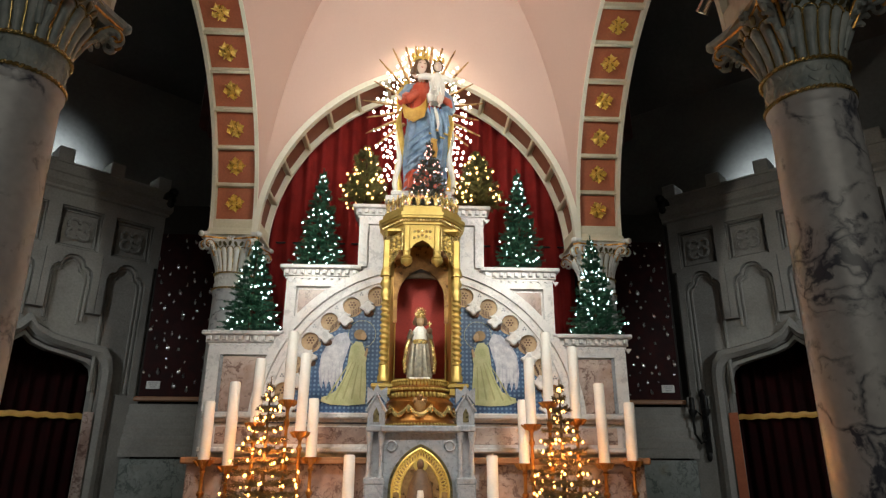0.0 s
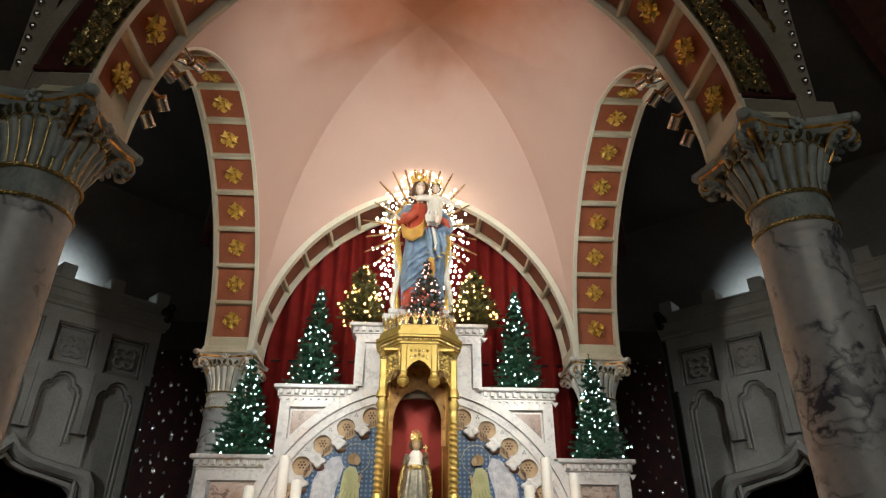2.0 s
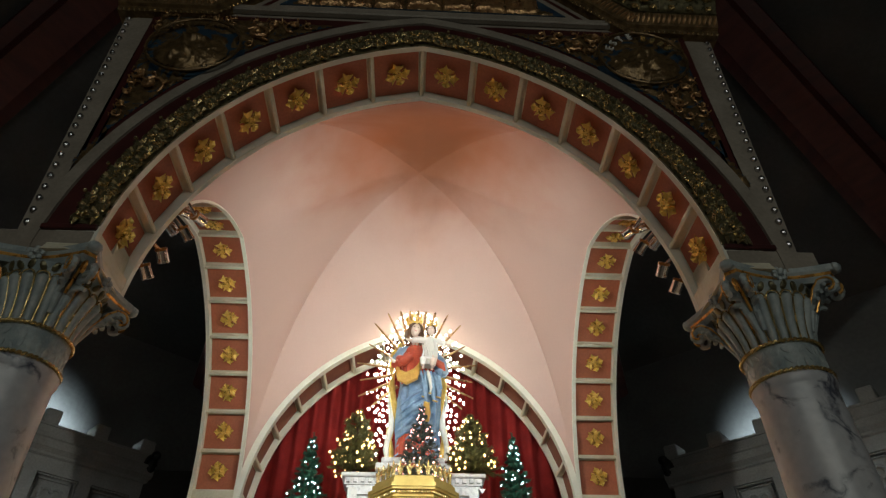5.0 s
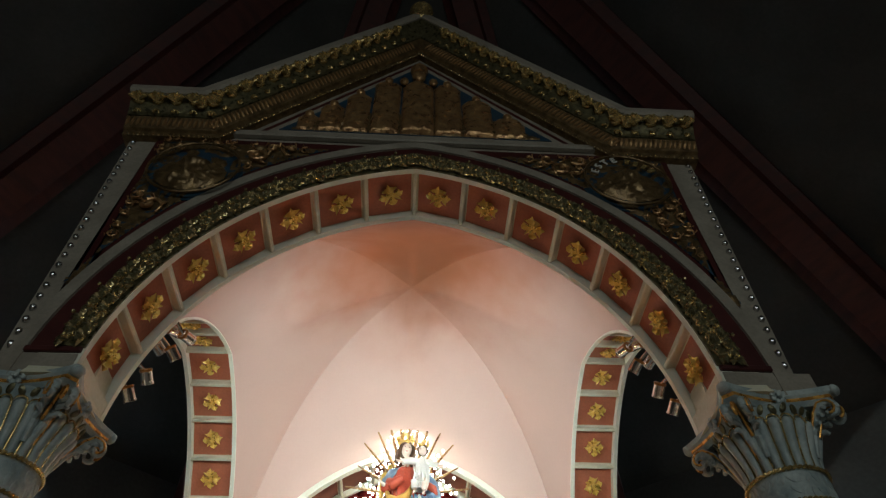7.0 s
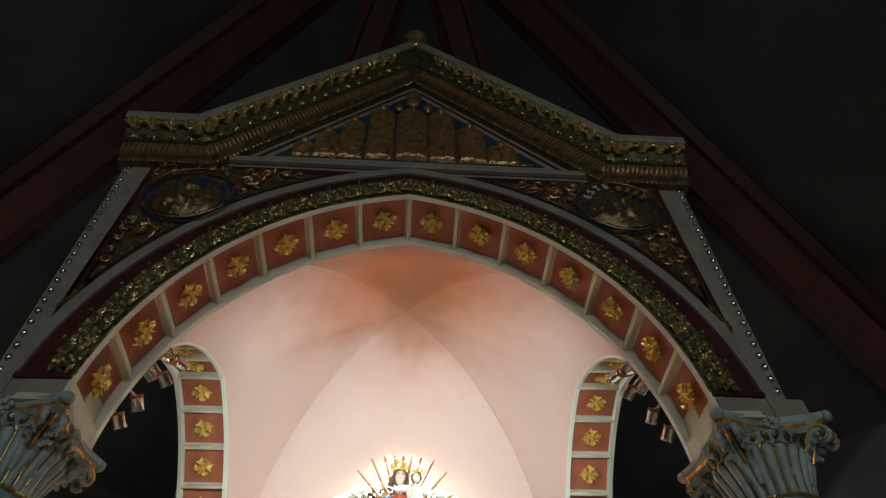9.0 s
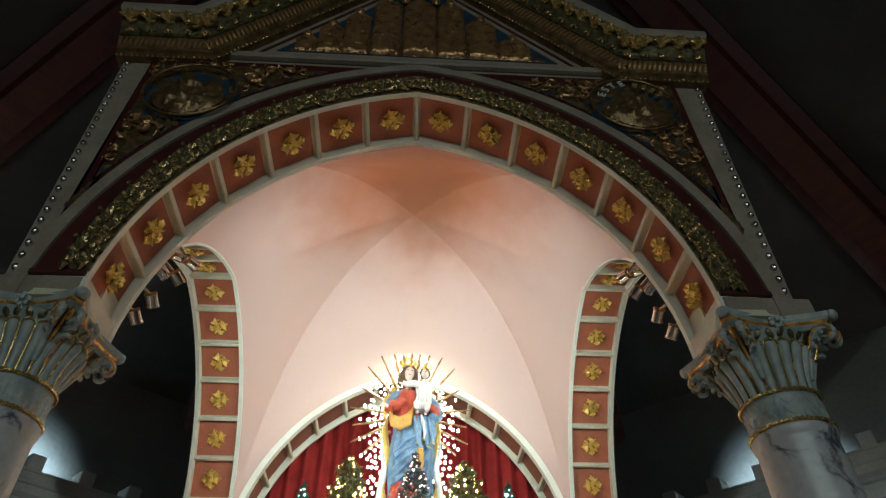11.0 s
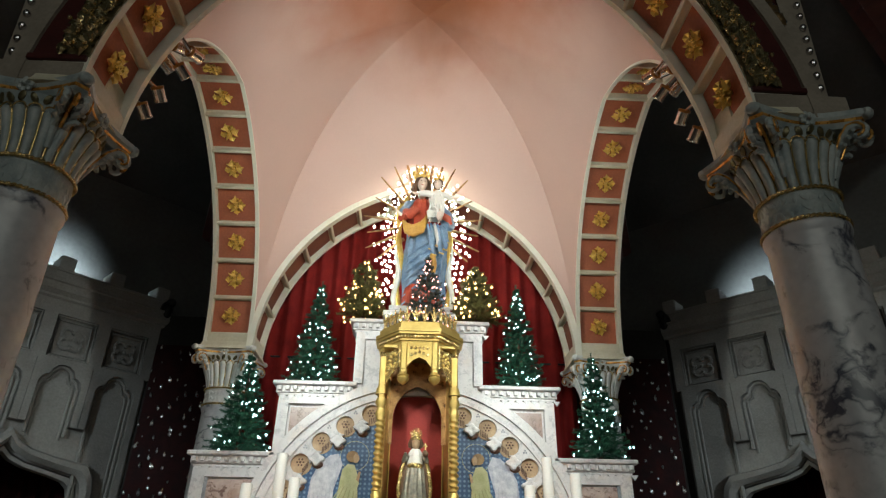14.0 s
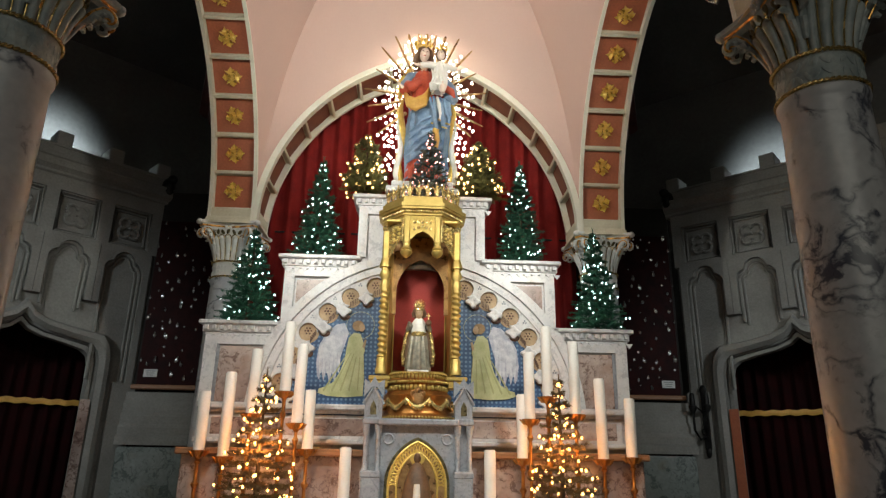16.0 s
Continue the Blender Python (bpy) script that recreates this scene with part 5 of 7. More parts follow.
part("archivolt", ring_sector(Shape(), 1.335, 1.41, 0.02, math.pi - 0.02, -0.03, 0.05), M["white"], rer)
part("archivolt_roll", ring_sector(Shape(), 1.30, 1.333, 0.02, math.pi - 0.02, -0.005, 0.05), M["white"], rer)
part("archivolt_roll", ring_sector(Shape(), 1.262, 1.298, 0.02, math.pi - 0.02, -0.02, 0.05), M["white"], rer)
STEP = radians(11.5)
for side in (-1, 1):
    for k in range(7):
        ac = radians(109.5) + STEP * (k - 1)
        if k == 0:
            continue
        if side == 1:
            ac = math.pi - ac
        # stone with a round notch open towards the middle
        poly = [(1.262, d) for d in (-STEP / 2, -STEP / 4, 0, STEP / 4, STEP / 2)] + [(1.105, STEP / 2)]
        pts = [(r * math.cos(ac + d), ZC + r * math.sin(ac + d)) for r, d in poly]
        c0 = Vector((RC * math.cos(ac), RC * math.sin(ac)))
        er, et = Vector((math.cos(ac), math.sin(ac))), Vector((-math.sin(ac), math.cos(ac)))
        for j in range(13):
            b = radians(-55 + 290 * j / 12)
            q = c0 + et * (0.078 * math.cos(b)) + er * (0.078 * math.sin(b))
            pts.append((q.x, ZC + q.y))
        pts.append((1.105 * math.cos(ac - STEP / 2), ZC + 1.105 * math.sin(ac - STEP / 2)))
        part("cusp_stone", Shape().prism(pts, 0.0, 0.038), M["white"], rer)
        disc = Shape().lathe([(0.001, 0.0), (0.095, 0.0), (0.095, 0.006), (0.001, 0.006)], 20, mat=pose(c0.x, 0.0385, ZC + c0.y, 90))
        dk = part("roundel", disc, M["tan"], rer, "tan painted roundel")
        g = Shape()
        for j in range(6):
            b = 2 * math.pi * j / 6
            g.ball((c0.x + 0.026 * math.cos(b), 0.031, ZC + c0.y + 0.012 + 0.026 * math.sin(b)), 0.008, 6, 4, (1, 0.4, 1))
        g.ball((c0.x, 0.031, ZC + c0.y + 0.012), 0.010, 6, 4, (1, 0.4, 1))
        for j in range(5):
            q = c0 - er * 0.055 + et * (0.016 * (j - 2))
            g.box((q.x, 0.030, ZC + q.y), (0.007, 0.004, 0.05))
        part("roundel_pattern", g, M["brown"], dk)
        # white trefoil on the cusp
        ab = ac + STEP / 2 * (1 if side == -1 else -1)
        q = Vector((1.092 * math.cos(ab), 1.092 * math.sin(ab)))
        g = Shape()
        rim_ = [(0.058 * (1 + 0.19 * math.cos(4 * w)) * math.cos(w), 0.050 * (1 + 0.19 * math.cos(4 * w)) * math.sin(w)) for w in (2 * math.pi * k / 40 for k in range(40))]
        g.loft([[(q.x + u * f, y, ZC + q.y + v * f) for u, v in rim_] for y, f in ((0.030, 1.0), (0.002, 1.0), (-0.010, 0.90), (-0.014, 0.6), (-0.008, 0.15))])
        tre = part("trefoil", g, M["white"], rer, "carved white marble trefoil")
        g = Shape().ball((q.x + 0.012, 0.026, ZC + q.y - 0.045), 0.045, 8, 5, (1, 0.25, 0.7))
        part("cusp_shade", g, M["brown"], tre, "brown painted cusp behind the trefoil")
        # drilled trefoil in the spandrel stone
        q = Vector((1.225 * math.cos(ab), 1.225 * math.sin(ab)))
        g = Shape()
        for dx, dz in ((-0.010, -0.006), (0.010, -0.006), (0, 0.011)):
            g.lathe([(0.001, 0.0), (0.008, 0.0), (0.008, 0.003), (0.001, 0.003)], 8, mat=pose(q.x + dx, 0.0005, ZC + q.y + dz, 90))
        part("drilled_trefoil", g, M["grey_marble"], rer)

# kneeling angels of the mosaic, as plain flat shapes
for side in (-1, 1):
    def flat(name, pts, y0, mat, label):
        part(name, Shape().prism([(side * a, b) for a, b in pts], y0, y0 + 0.006), mat, mosaic, label)
    rings = []
    for k in range(29):
        a = 2 * math.pi * k / 28
        rings.append([(side * (0.505 + r * math.cos(a)), y, 2.44 + r * math.sin(a)) for r, y in ((0.117, 0.0365), (0.120, 0.0365), (0.120, 0.0395), (0.117, 0.0395))])
    part("halo", Shape().loft(rings, caps=False), M["angel_robe"], mosaic)
    flat("wing", [(0.60, 2.37), (0.64, 2.455), (0.71, 2.44), (0.79, 2.37), (0.845, 2.26), (0.86, 2.12), (0.845, 2.0), (0.825, 1.97), (0.815, 2.06), (0.79, 1.96), (0.77, 2.06), (0.735, 1.93), (0.725, 2.04), (0.695, 1.95), (0.68, 2.08), (0.65, 2.2)], 0.0335, M["angel_wing"], "pale lavender wing shape")
    for k in range(6):
        u0, bend = 0.665 + 0.026 * k, 0.012 * k
        flat("feather", [(u0 - 0.025, 2.38 - 0.01 * k), (u0 - 0.004, 2.385 - 0.01 * k), (u0 + 0.018 + bend * 0.5, 2.22), (u0 + 0.012 + bend * 0.4, 2.04 - 0.012 * (k % 2)), (u0 - 0.004 + bend * 0.4, 2.03), (u0 - 0.006 + bend * 0.3, 2.20)], 0.0305, M["silver_wing"], "pale feather shape")
    flat("robe", [(0.475, 2.30), (0.50, 2.365), (0.555, 2.375), (0.597, 2.33), (0.612, 2.24), (0.622, 2.14), (0.655, 2.04), (0.705, 1.955), (0.77, 1.915), (0.82, 1.90), (0.83, 1.865), (0.75, 1.84), (0.60, 1.832), (0.455, 1.845), (0.452, 2.0), (0.462, 2.16)], 0.027, M["angel_robe"], "yellow-green kneeling robe shape")
    for k in range(5):
        u0 = 0.49 + 0.026 * k
        flat("fold", [(u0, 2.20), (u0 + 0.006, 2.20), (u0 + 0.016 + 0.045 * k, 1.90 - 0.004 * k), (u0 + 0.004 + 0.045 * k, 1.875)], 0.0235, M["robe_shade"], "darker robe fold line")
    flat("sleeve", [(0.49, 2.33), (0.565, 2.33), (0.575, 2.24), (0.53, 2.17), (0.475, 2.16), (0.455, 2.22), (0.462, 2.27)], 0.0205, M["angel_robe"], "yellow-green sleeve shape")
    flat("hair", [(0.523 + 0.050 * math.cos(2 * math.pi * k / 16), 2.432 + 0.046 * math.sin(2 * math.pi * k / 16)) for k in range(16)], 0.0205, M["angel_hair"], "brown rounded shape")
    flat("face", [(0.47, 2.44), (0.50, 2.455), (0.515, 2.425), (0.505, 2.385), (0.48, 2.38), (0.462, 2.41)], 0.0140, M["tan"], "tan rounded shape")
    flat("forearm", [(0.445, 2.31), (0.462, 2.315), (0.478, 2.25), (0.458, 2.235)], 0.0140, M["tan"], "tan narrow shape")

# plinth mouldings, lower panels
part("ledge", Shape().box((0, -0.005, 1.745), (3.56, 0.10, 0.05), 0.012).box((0, 0.02, 1.71), (3.5, 0.07, 0.03), 0.008), M["white"], rer)
for x, w in ((-1.02, 1.30), (1.02, 1.30)):
    part("plinth_frame", Shape().box((x, 0.035, 1.59), (w + 0.10, 0.03, 0.19), 0.006), M["white"], rer)
    part("rose_panel", Shape().box((x, 0.024, 1.59), (w, 0.02, 0.135), 0.004), M["rose"], rer, "rose marble panel")
part("lower_ledge", Shape().box((0, -0.02, 1.475), (3.56, 0.13, 0.045), 0.012), M["white"], rer)

# ---- gradine and mensa ----
grd = thing("gradine", "candle shelf with a brown wooden top on pale marble", "altar shelf", pose(CX, 5.22, 0))
part("shelf_top", Shape().box((0, 0, 1.395), (3.50, 0.44, 0.05), 0.01), M["wood"], grd, "brown polished wooden top")
part("front", Shape().box((0, 0.03, 1.185), (3.44, 0.36, 0.37), 0.006), M["rose"], grd, "rose marble front")
men = thing("altar_table", "pale marble altar table under the candle shelf", "altar", pose(CX, 4.72, 0))
part("mensa", Shape().box((0, 0, 0.96), (3.5, 0.68, 0.08), 0.015), M["white"], men)
part("front_panel", Shape().box((0, 0.03, 0.61), (3.3, 0.56, 0.62), 0.01), M["rose"], men)

# ---- tabernacle ----
tab = thing("tabernacle", "grey marble gothic tabernacle with a gilt pointed door", "tabernacle", pose(CX + 0.01, 5.0, 0))
part("body", Shape().box((0, 0.10, 1.315), (0.56, 0.28, 0.63), 0.006), M["grey_marble"], tab)
part("top_slab", Shape().box((0, 0.08, 1.62), (0.60, 0.36, 0.05), 0.012), M["grey_marble"], tab)


def pointed(hw, z0, zs, e, r_off=0.0, n=14):
    r = hw + e
    am = math.acos(e / r)
    L = [(-((r + r_off) * math.cos(am * k / n) - e), zs + (r + r_off) * math.sin(am * k / n)) for k in range(n + 1)]
    pts = [(-hw - r_off, z0)] + L
    return pts + [(-a, b) for a, b in L[::-1][1:]] + [(hw + r_off, z0)]


part("door_surround", Shape().prism(pointed(0.235, 1.0, 1.18, 0.12), -0.075, -0.04), M["leaf_green"], tab, "dark studded surround of the door")
for side in (-1, 1):
    ring = Shape()
    c = (side * 0.215, -0.045, 1.50)
    ring.tube([(c[0] + 0.035 * math.cos(2 * math.pi * k / 20), c[1], c[2] + 0.035 * math.sin(2 * math.pi * k / 20)) for k in range(21)], 0.009, 6)
    part("roundel", ring, M["grey_marble"], tab)
door = part("door", Shape().prism(pointed(0.205, 1.0, 1.18, 0.12), -0.095, -0.076), M["bronze_gold"], tab, "dull gilt pointed door")
outer, inner = pointed(0.205, 1.0, 1.18, 0.12), pointed(0.145, 1.0, 1.18, 0.12)
for q, rr in ((outer, 0.010), (inner, 0.008)):
    part("door_rim", Shape().tube([(a, -0.098, b) for a, b in q], rr, 6), M["gold"], door)
g = Shape()
for k in range(1, len(outer) - 2):
    a, b = Vector((outer[k][0], -0.098, outer[k][1])), Vector((inner[k + 1][0], -0.098, inner[k + 1][1]))
    g.tube([a, b], 0.005, 5)
    a, b = Vector((outer[k + 1][0], -0.098, outer[k + 1][1])), Vector((inner[k][0], -0.098, inner[k][1]))
    g.tube([a, b], 0.005, 5)
part("door_tracery", g, M["gold"], door)
fig = Shape()
fig.lathe([(0.001, -0.004), (0.055, -0.004), (0.055, 0.004), (0.001, 0.004)], 20, mat=pose(0, -0.10, 1.375, 90), mi=1)
fig.ball((0, -0.112, 1.37), 0.03, 10, 8, (0.9, 0.8, 1.3), mi=2)
fig.lathe([(0.11, 1.0), (0.105, 1.1), (0.085, 1.22), (0.05, 1.31), (0.02, 1.34)], 14, (0, -0.11, 0), mi=0)
fig.lathe([(0.025, 1.0), (0.03, 1.1), (0.02, 1.2)], 10, (0, -0.2, 0), mi=3)
part("door_figure", fig, [M["hair"], M["gold"], M["hair"], M["linen"]], door, "dark plain figure with a gilt disc behind its head")
for side in (-1, 1):
    tw = part("pinnacle", Shape().box((side * 0.335, 0.0, 1.625), (0.15, 0.16, 0.05), 0.01).box((side * 0.335, 0.0, 1.255), (0.15, 0.16, 0.05), 0.01).box((side * 0.335, 0.03, 1.44), (0.12, 0.10, 0.33)).box((side * 0.335, 0.0, 1.12), (0.14, 0.15, 0.24), 0.01), M["grey_marble"], tab)
    for dx in (-0.045, 0.045):
        part("colonnette", Shape().lathe([(0.024, 1.28), (0.016, 1.30), (0.016, 1.52), (0.026, 1.56), (0.03, 1.60)], 12, (side * 0.335 + dx, -0.05, 0)), M["grey_marble"], tw)
    xx = side * 0.335
    g = Shape().prism([(xx - 0.065, 1.65), (xx + 0.065, 1.65), (xx + 0.065, 1.76), (xx, 1.86), (xx - 0.065, 1.76)], -0.06, 0.05)
    g.tube([(xx - 0.075, -0.065, 1.745), (xx, -0.065, 1.875), (xx + 0.075, -0.065, 1.745)], 0.014, 6)
    g.prism([(xx - 0.075, 1.80), (xx - 0.02, 1.87), (xx + 0.02, 1.87), (xx + 0.075, 1.80), (xx + 0.075, 1.93), (xx + 0.03, 1.90), (xx, 1.95), (xx - 0.03, 1.90), (xx - 0.075, 1.93)], -0.04, 0.03)
    part("gablet", g, M["grey_marble"], tw)
    part("gablet_niche", Shape().prism([(xx - 0.022, 1.67), (xx + 0.022, 1.67), (xx + 0.022, 1.73), (xx, 1.775), (xx - 0.022, 1.73)], -0.064, -0.0605), M["leaf_green"], tw)

# ---- gilded niche ----
nic = thing("gilded_niche", "gilded canopied niche with twisted columns and a red back", "niche", pose(CX, 5.2, 0))
part("back", Shape().box((0, 0.338, 2.62), (0.62, 0.012, 1.30), 0.002), M["niche_gold"], nic)
part("red_back", Shape().prism(pointed(0.215, 2.06, 2.80, 0.05), 0.322, 0.330), M["niche_red"], nic, "red cloth back of the niche")
for side in (-1, 1):
    part("cheek", Shape().loft([[(side * 0.30, 0.02, z), (side * 0.255, 0.02, z), (side * 0.225, 0.331, z), (side * 0.30, 0.331, z)] for z in (1.98, 3.05)], smooth=False), M["niche_gold"], nic)
    colm = part("twisted_column", Shape().lathe([(0.045, 1.99), (0.047, 2.03), (0.035, 2.05), (0.040, 2.10), (0.030, 2.12)] + [(0.032, 2.12 + 0.006 * k) for k in range(91)] + [(0.032, 2.68), (0.044, 2.70), (0.034, 2.73), (0.030, 2.76), (0.048, 2.79), (0.036, 2.83)], 20, (side * 0.295, -0.03, 0), wob=lambda a, z: 1 + (0.24 * math.cos(a + z * 140) if 2.12 < z < 2.67 else 0)), M["niche_gold"], nic, sharp=80)
    part("plinth", Shape().box((side * 0.30, -0.02, 1.955), (0.17, 0.17, 0.035), 0.008).box((side * 0.30, -0.02, 1.91), (0.14, 0.14, 0.06), 0.008), M["niche_gold"], nic)
    part("upper_post", Shape().box((side * 0.295, -0.03, 3.0), (0.058, 0.058, 0.36), 0.01).lathe([(0.05, 2.86), (0.045, 2.90), (0.03, 2.94)], 12, (side * 0.295, -0.03, 0)), M["niche_gold"], nic)
    post = part("pendant_post", Shape().box((side * 0.125, -0.19, 3.13), (0.05, 0.05, 0.26), 0.008).lathe([(0.004, 2.90), (0.025, 2.915), (0.045, 2.935), (0.048, 2.955), (0.04, 2.965), (0.048, 2.975), (0.03, 2.995), (0.028, 3.02), (0.034, 3.03)], 14, (side * 0.125, -0.19, 0)), M["niche_gold"], nic)
    # slanting side panel with tracery
    p0, p1 = Vector((side * 0.155, -0.185)), Vector((side * 0.275, -0.055))
    g = Shape()
    g.add([(p.x, p.y + o, z) for o in (0, 0.02) for p, z in ((p0, 3.22), (p1, 3.22), (p1, 2.92), (p1.lerp(p0, 0.4), 3.0), (p0, 3.08))], [(0, 1, 2, 3, 4), (9, 8, 7, 6, 5), (0, 5, 6, 1), (1, 6, 7, 2), (2, 7, 8, 3), (3, 8, 9, 4), (4, 9, 5, 0)])
    pan = part("side_panel", g, M["old_gold"], nic)
    mid = p0.lerp(p1, 0.5)
    g = Shape()
    for k in range(10):
        a = 2 * math.pi * k / 10
        dv = (p1 - p0).normalized()
        g.ball((mid.x + dv.x * 0.035 * math.cos(a), mid.y + dv.y * 0.035 * math.cos(a) - 0.006, 3.12 + 0.06 * math.sin(a)), 0.014, 6, 4)
    part("carving", g, M["niche_gold"], pan)
# bronzed instead of bright gilding: the canopy's shade painted in
part("inner_arch", Shape().prism([(0.238, 2.52), (0.238, 3.21), (-0.238, 3.21), (-0.238, 2.52)] + pointed(0.205, 2.52, 2.72, 0.09), 0.20, 0.222), M["bronze_gold"], nic, "pointed gilt arch inside the canopy, bronzed to show its shade")
part("hood", Shape().box((0, 0.08, 3.228), (0.58, 0.50, 0.02)), M["niche_gold"], nic)
part("front_arch_panel", Shape().prism([(-0.10, 3.24), (0.10, 3.24), (0.10, 3.05), (0.05, 3.105), (0, 3.13), (-0.05, 3.105), (-0.10, 3.05)], -0.20, -0.18), M["niche_gold"], nic)
g = Shape()
for k in range(5):
    for j in range(2):
        g.ball((-0.066 + 0.033 * k, -0.203, 3.205 - 0.032 * j - 0.012 * abs(k - 2) * j), 0.013, 7, 5, (1, 0.5, 1.1))
part("arch_carving", g, M["old_gold"], nic, "carved gilt leaves")
hexo = [(-0.36, 0.25), (-0.36, 0.02), (-0.17, -0.215), (0.17, -0.215), (0.36, 0.02), (0.36, 0.25)]
g = Shape()
for k, z0, z1 in ((0.90, 3.235, 3.27), (0.95, 3.27, 3.285), (0.88, 3.285, 3.325), (1.0, 3.325, 3.345), (1.04, 3.345, 3.375), (0.95, 3.375, 3.42), (0.90, 3.42, 3.44)):
    g.loft([[(x * k, y * k + 0.02 * (1 - k), z) for x, y in hexo] for z in (z0, z1)], smooth=False)
can = part("canopy", g, M["niche_gold"], nic)
g = Shape()
for i in range(1, 4):
    a, b = Vector(hexo[i]) * 0.95, Vector(hexo[i + 1]) * 0.95
    L = (b - a).length
    for k in range(round(L / 0.026)):
        w = a.lerp(b, (k + 0.5) / round(L / 0.026))
        g.ball((w.x, w.y, 3.305), 0.0125, 6, 4)
part("bead_course", g, M["old_gold"], can)
g = Shape()
for k in range(9):
    g.prism([(-0.09 + 0.0225 * k - 0.008, 3.235), (-0.09 + 0.0225 * k + 0.008, 3.235), (-0.09 + 0.0225 * k, 3.21)], -0.208, -0.20)
part("fringe", g, M["niche_gold"], can)
for i in range(1, 4):
    p_, q_ = Vector(hexo[i]) * 0.90, Vector(hexo[i + 1]) * 0.90
    dv = (q_ - p_).normalized()
    for f in (0.04, 0.5, 0.96):
        w = p_.lerp(q_, f)
        if i == 2 and f == 0.5:
            continue
        part("fillet", Shape().tube([(w.x, w.y - 0.006, 3.04), (w.x, w.y - 0.006, 3.235)], 0.008, 6), M["old_gold"], nic)
    for z in (3.055, 3.20, 3.228):
        if i != 2:
            part("fillet_band", Shape().tube([(p_.x, p_.y - 0.008, z), (q_.x, q_.y - 0.008, z)], 0.006, 6), M["old_gold"], nic)
crest = Shape()
for i in range(1, 4):
    a, b = Vector(hexo[i]) * 0.88, Vector(hexo[i + 1]) * 0.88
    for k in range(4):
        w = a.lerp(b, (k + 0.5) / 4)
        for t_, hh in ((-0.6, 0.09), (0.0, 0.125), (0.6, 0.09)):
            dv = (b - a).normalized()
            crest.tube([(w.x, w.y, 3.44), (w.x + dv.x * t_ * 0.02, w.y + dv.y * t_ * 0.02, 3.44 + hh * 0.6), (w.x + dv.x * t_ * 0.06, w.y + dv.y * t_ * 0.06 - 0.012, 3.44 + hh)], [0.014, 0.012, 0.004], 6)
part("cresting", crest, M["old_gold"], can, "gilt leaf cresting")
ped = part("pedestal", Shape().lathe([(0.29, 1.645), (0.295, 1.665), (0.27, 1.68), (0.262, 1.70), (0.262, 1.80), (0.268, 1.81), (0.268, 1.825), (0.25, 1.84), (0.225, 1.86), (0.225, 1.90), (0.245, 1.915), (0.25, 1.93), (0.235, 1.945), (0.215, 1.95), (0.215, 1.985), (0.225, 1.995), (0.20, 2.0)], 48, (0, 0.02, 0)), M["red_gold"], nic, "dark copper-gilt round pedestal")
for name, r, z, count, size, tall in (("upper_bead", 0.222, 1.988, 34, 0.012, 1.0), ("crown_leaf", 0.212, 1.967, 26, 0.013, 1.6), ("middle_bead", 0.250, 1.922, 38, 0.012, 1.0), ("lower_leaf", 0.228, 1.88, 24, 0.016, 1.5), ("foot_bead", 0.288, 1.658, 40, 0.012, 0.9)):
    g = Shape()
    for k in range(count):
        a = math.pi * 0.95 + math.pi * 1.1 * (k + 0.5) / count
        g.ball((r * math.cos(a), 0.02 + r * math.sin(a), z), size, 6, 5, (1, 1, tall))
    part(name + "_row", g, M["niche_gold"], ped)["kind"] = "stuff"
g = Shape()
for k in range(5):   # swags and drops round the drum
    a0, a1 = math.pi + math.pi * k / 5, math.pi + math.pi * (k + 1) / 5
    g.tube([(0.272 * math.cos(a0 + (a1 - a0) * s / 8), 0.02 + 0.272 * math.sin(a0 + (a1 - a0) * s / 8), 1.79 - 0.065 * math.sin(math.pi * s / 8)) for s in range(9)], [0.010 + 0.014 * math.sin(math.pi * s / 8) * (0.8 + 0.2 * (s % 2)) for s in range(9)], 7)
    g.ball((0.275 * math.cos(a0), 0.02 + 0.275 * math.sin(a0), 1.77), 0.02, 7, 5, (1, 1, 1.8))
part("garland", g, M["old_gold"], ped)
g = Shape().ball((0, -0.262, 1.80), 0.045, 10, 8, (1, 0.6, 1.25)).ball((0, -0.275, 1.85), 0.025, 8, 6).ball((-0.035, -0.262, 1.83), 0.022, 8, 6).ball((0.035, -0.262, 1.83), 0.022, 8, 6)
part("boss", g, M["bronze_gold"], ped, "bronzed boss")


# ---- statues: one plain mesh each ----
def robe(g, prof_, c, folds_, amp, seed, mi, seg=48, squash=0.75):
    rings = []
    for r, z in prof_:
        ring = []
        for k in range(seg):
            a = 2 * math.pi * k / seg
            w = 1 + amp * math.sin(a * folds_ + 1.3 * noise.noise(Vector((z * 3, seed, 0)))) + amp * 0.8 * noise.noise(Vector((math.cos(a) * 2, math.sin(a) * 2, z * 4 + seed)))
            ring.append((c[0] + r * w * math.cos(a), c[1] + r * w * squash * math.sin(a), c[2] + z))
        rings.append(ring)
    g.loft(rings, mi=mi)


mats = [M["robe_blue"], M["robe_red"], M["robe_gold"], M["flesh"], M["hair"], M["linen"], M["gold"]]
g = Shape()


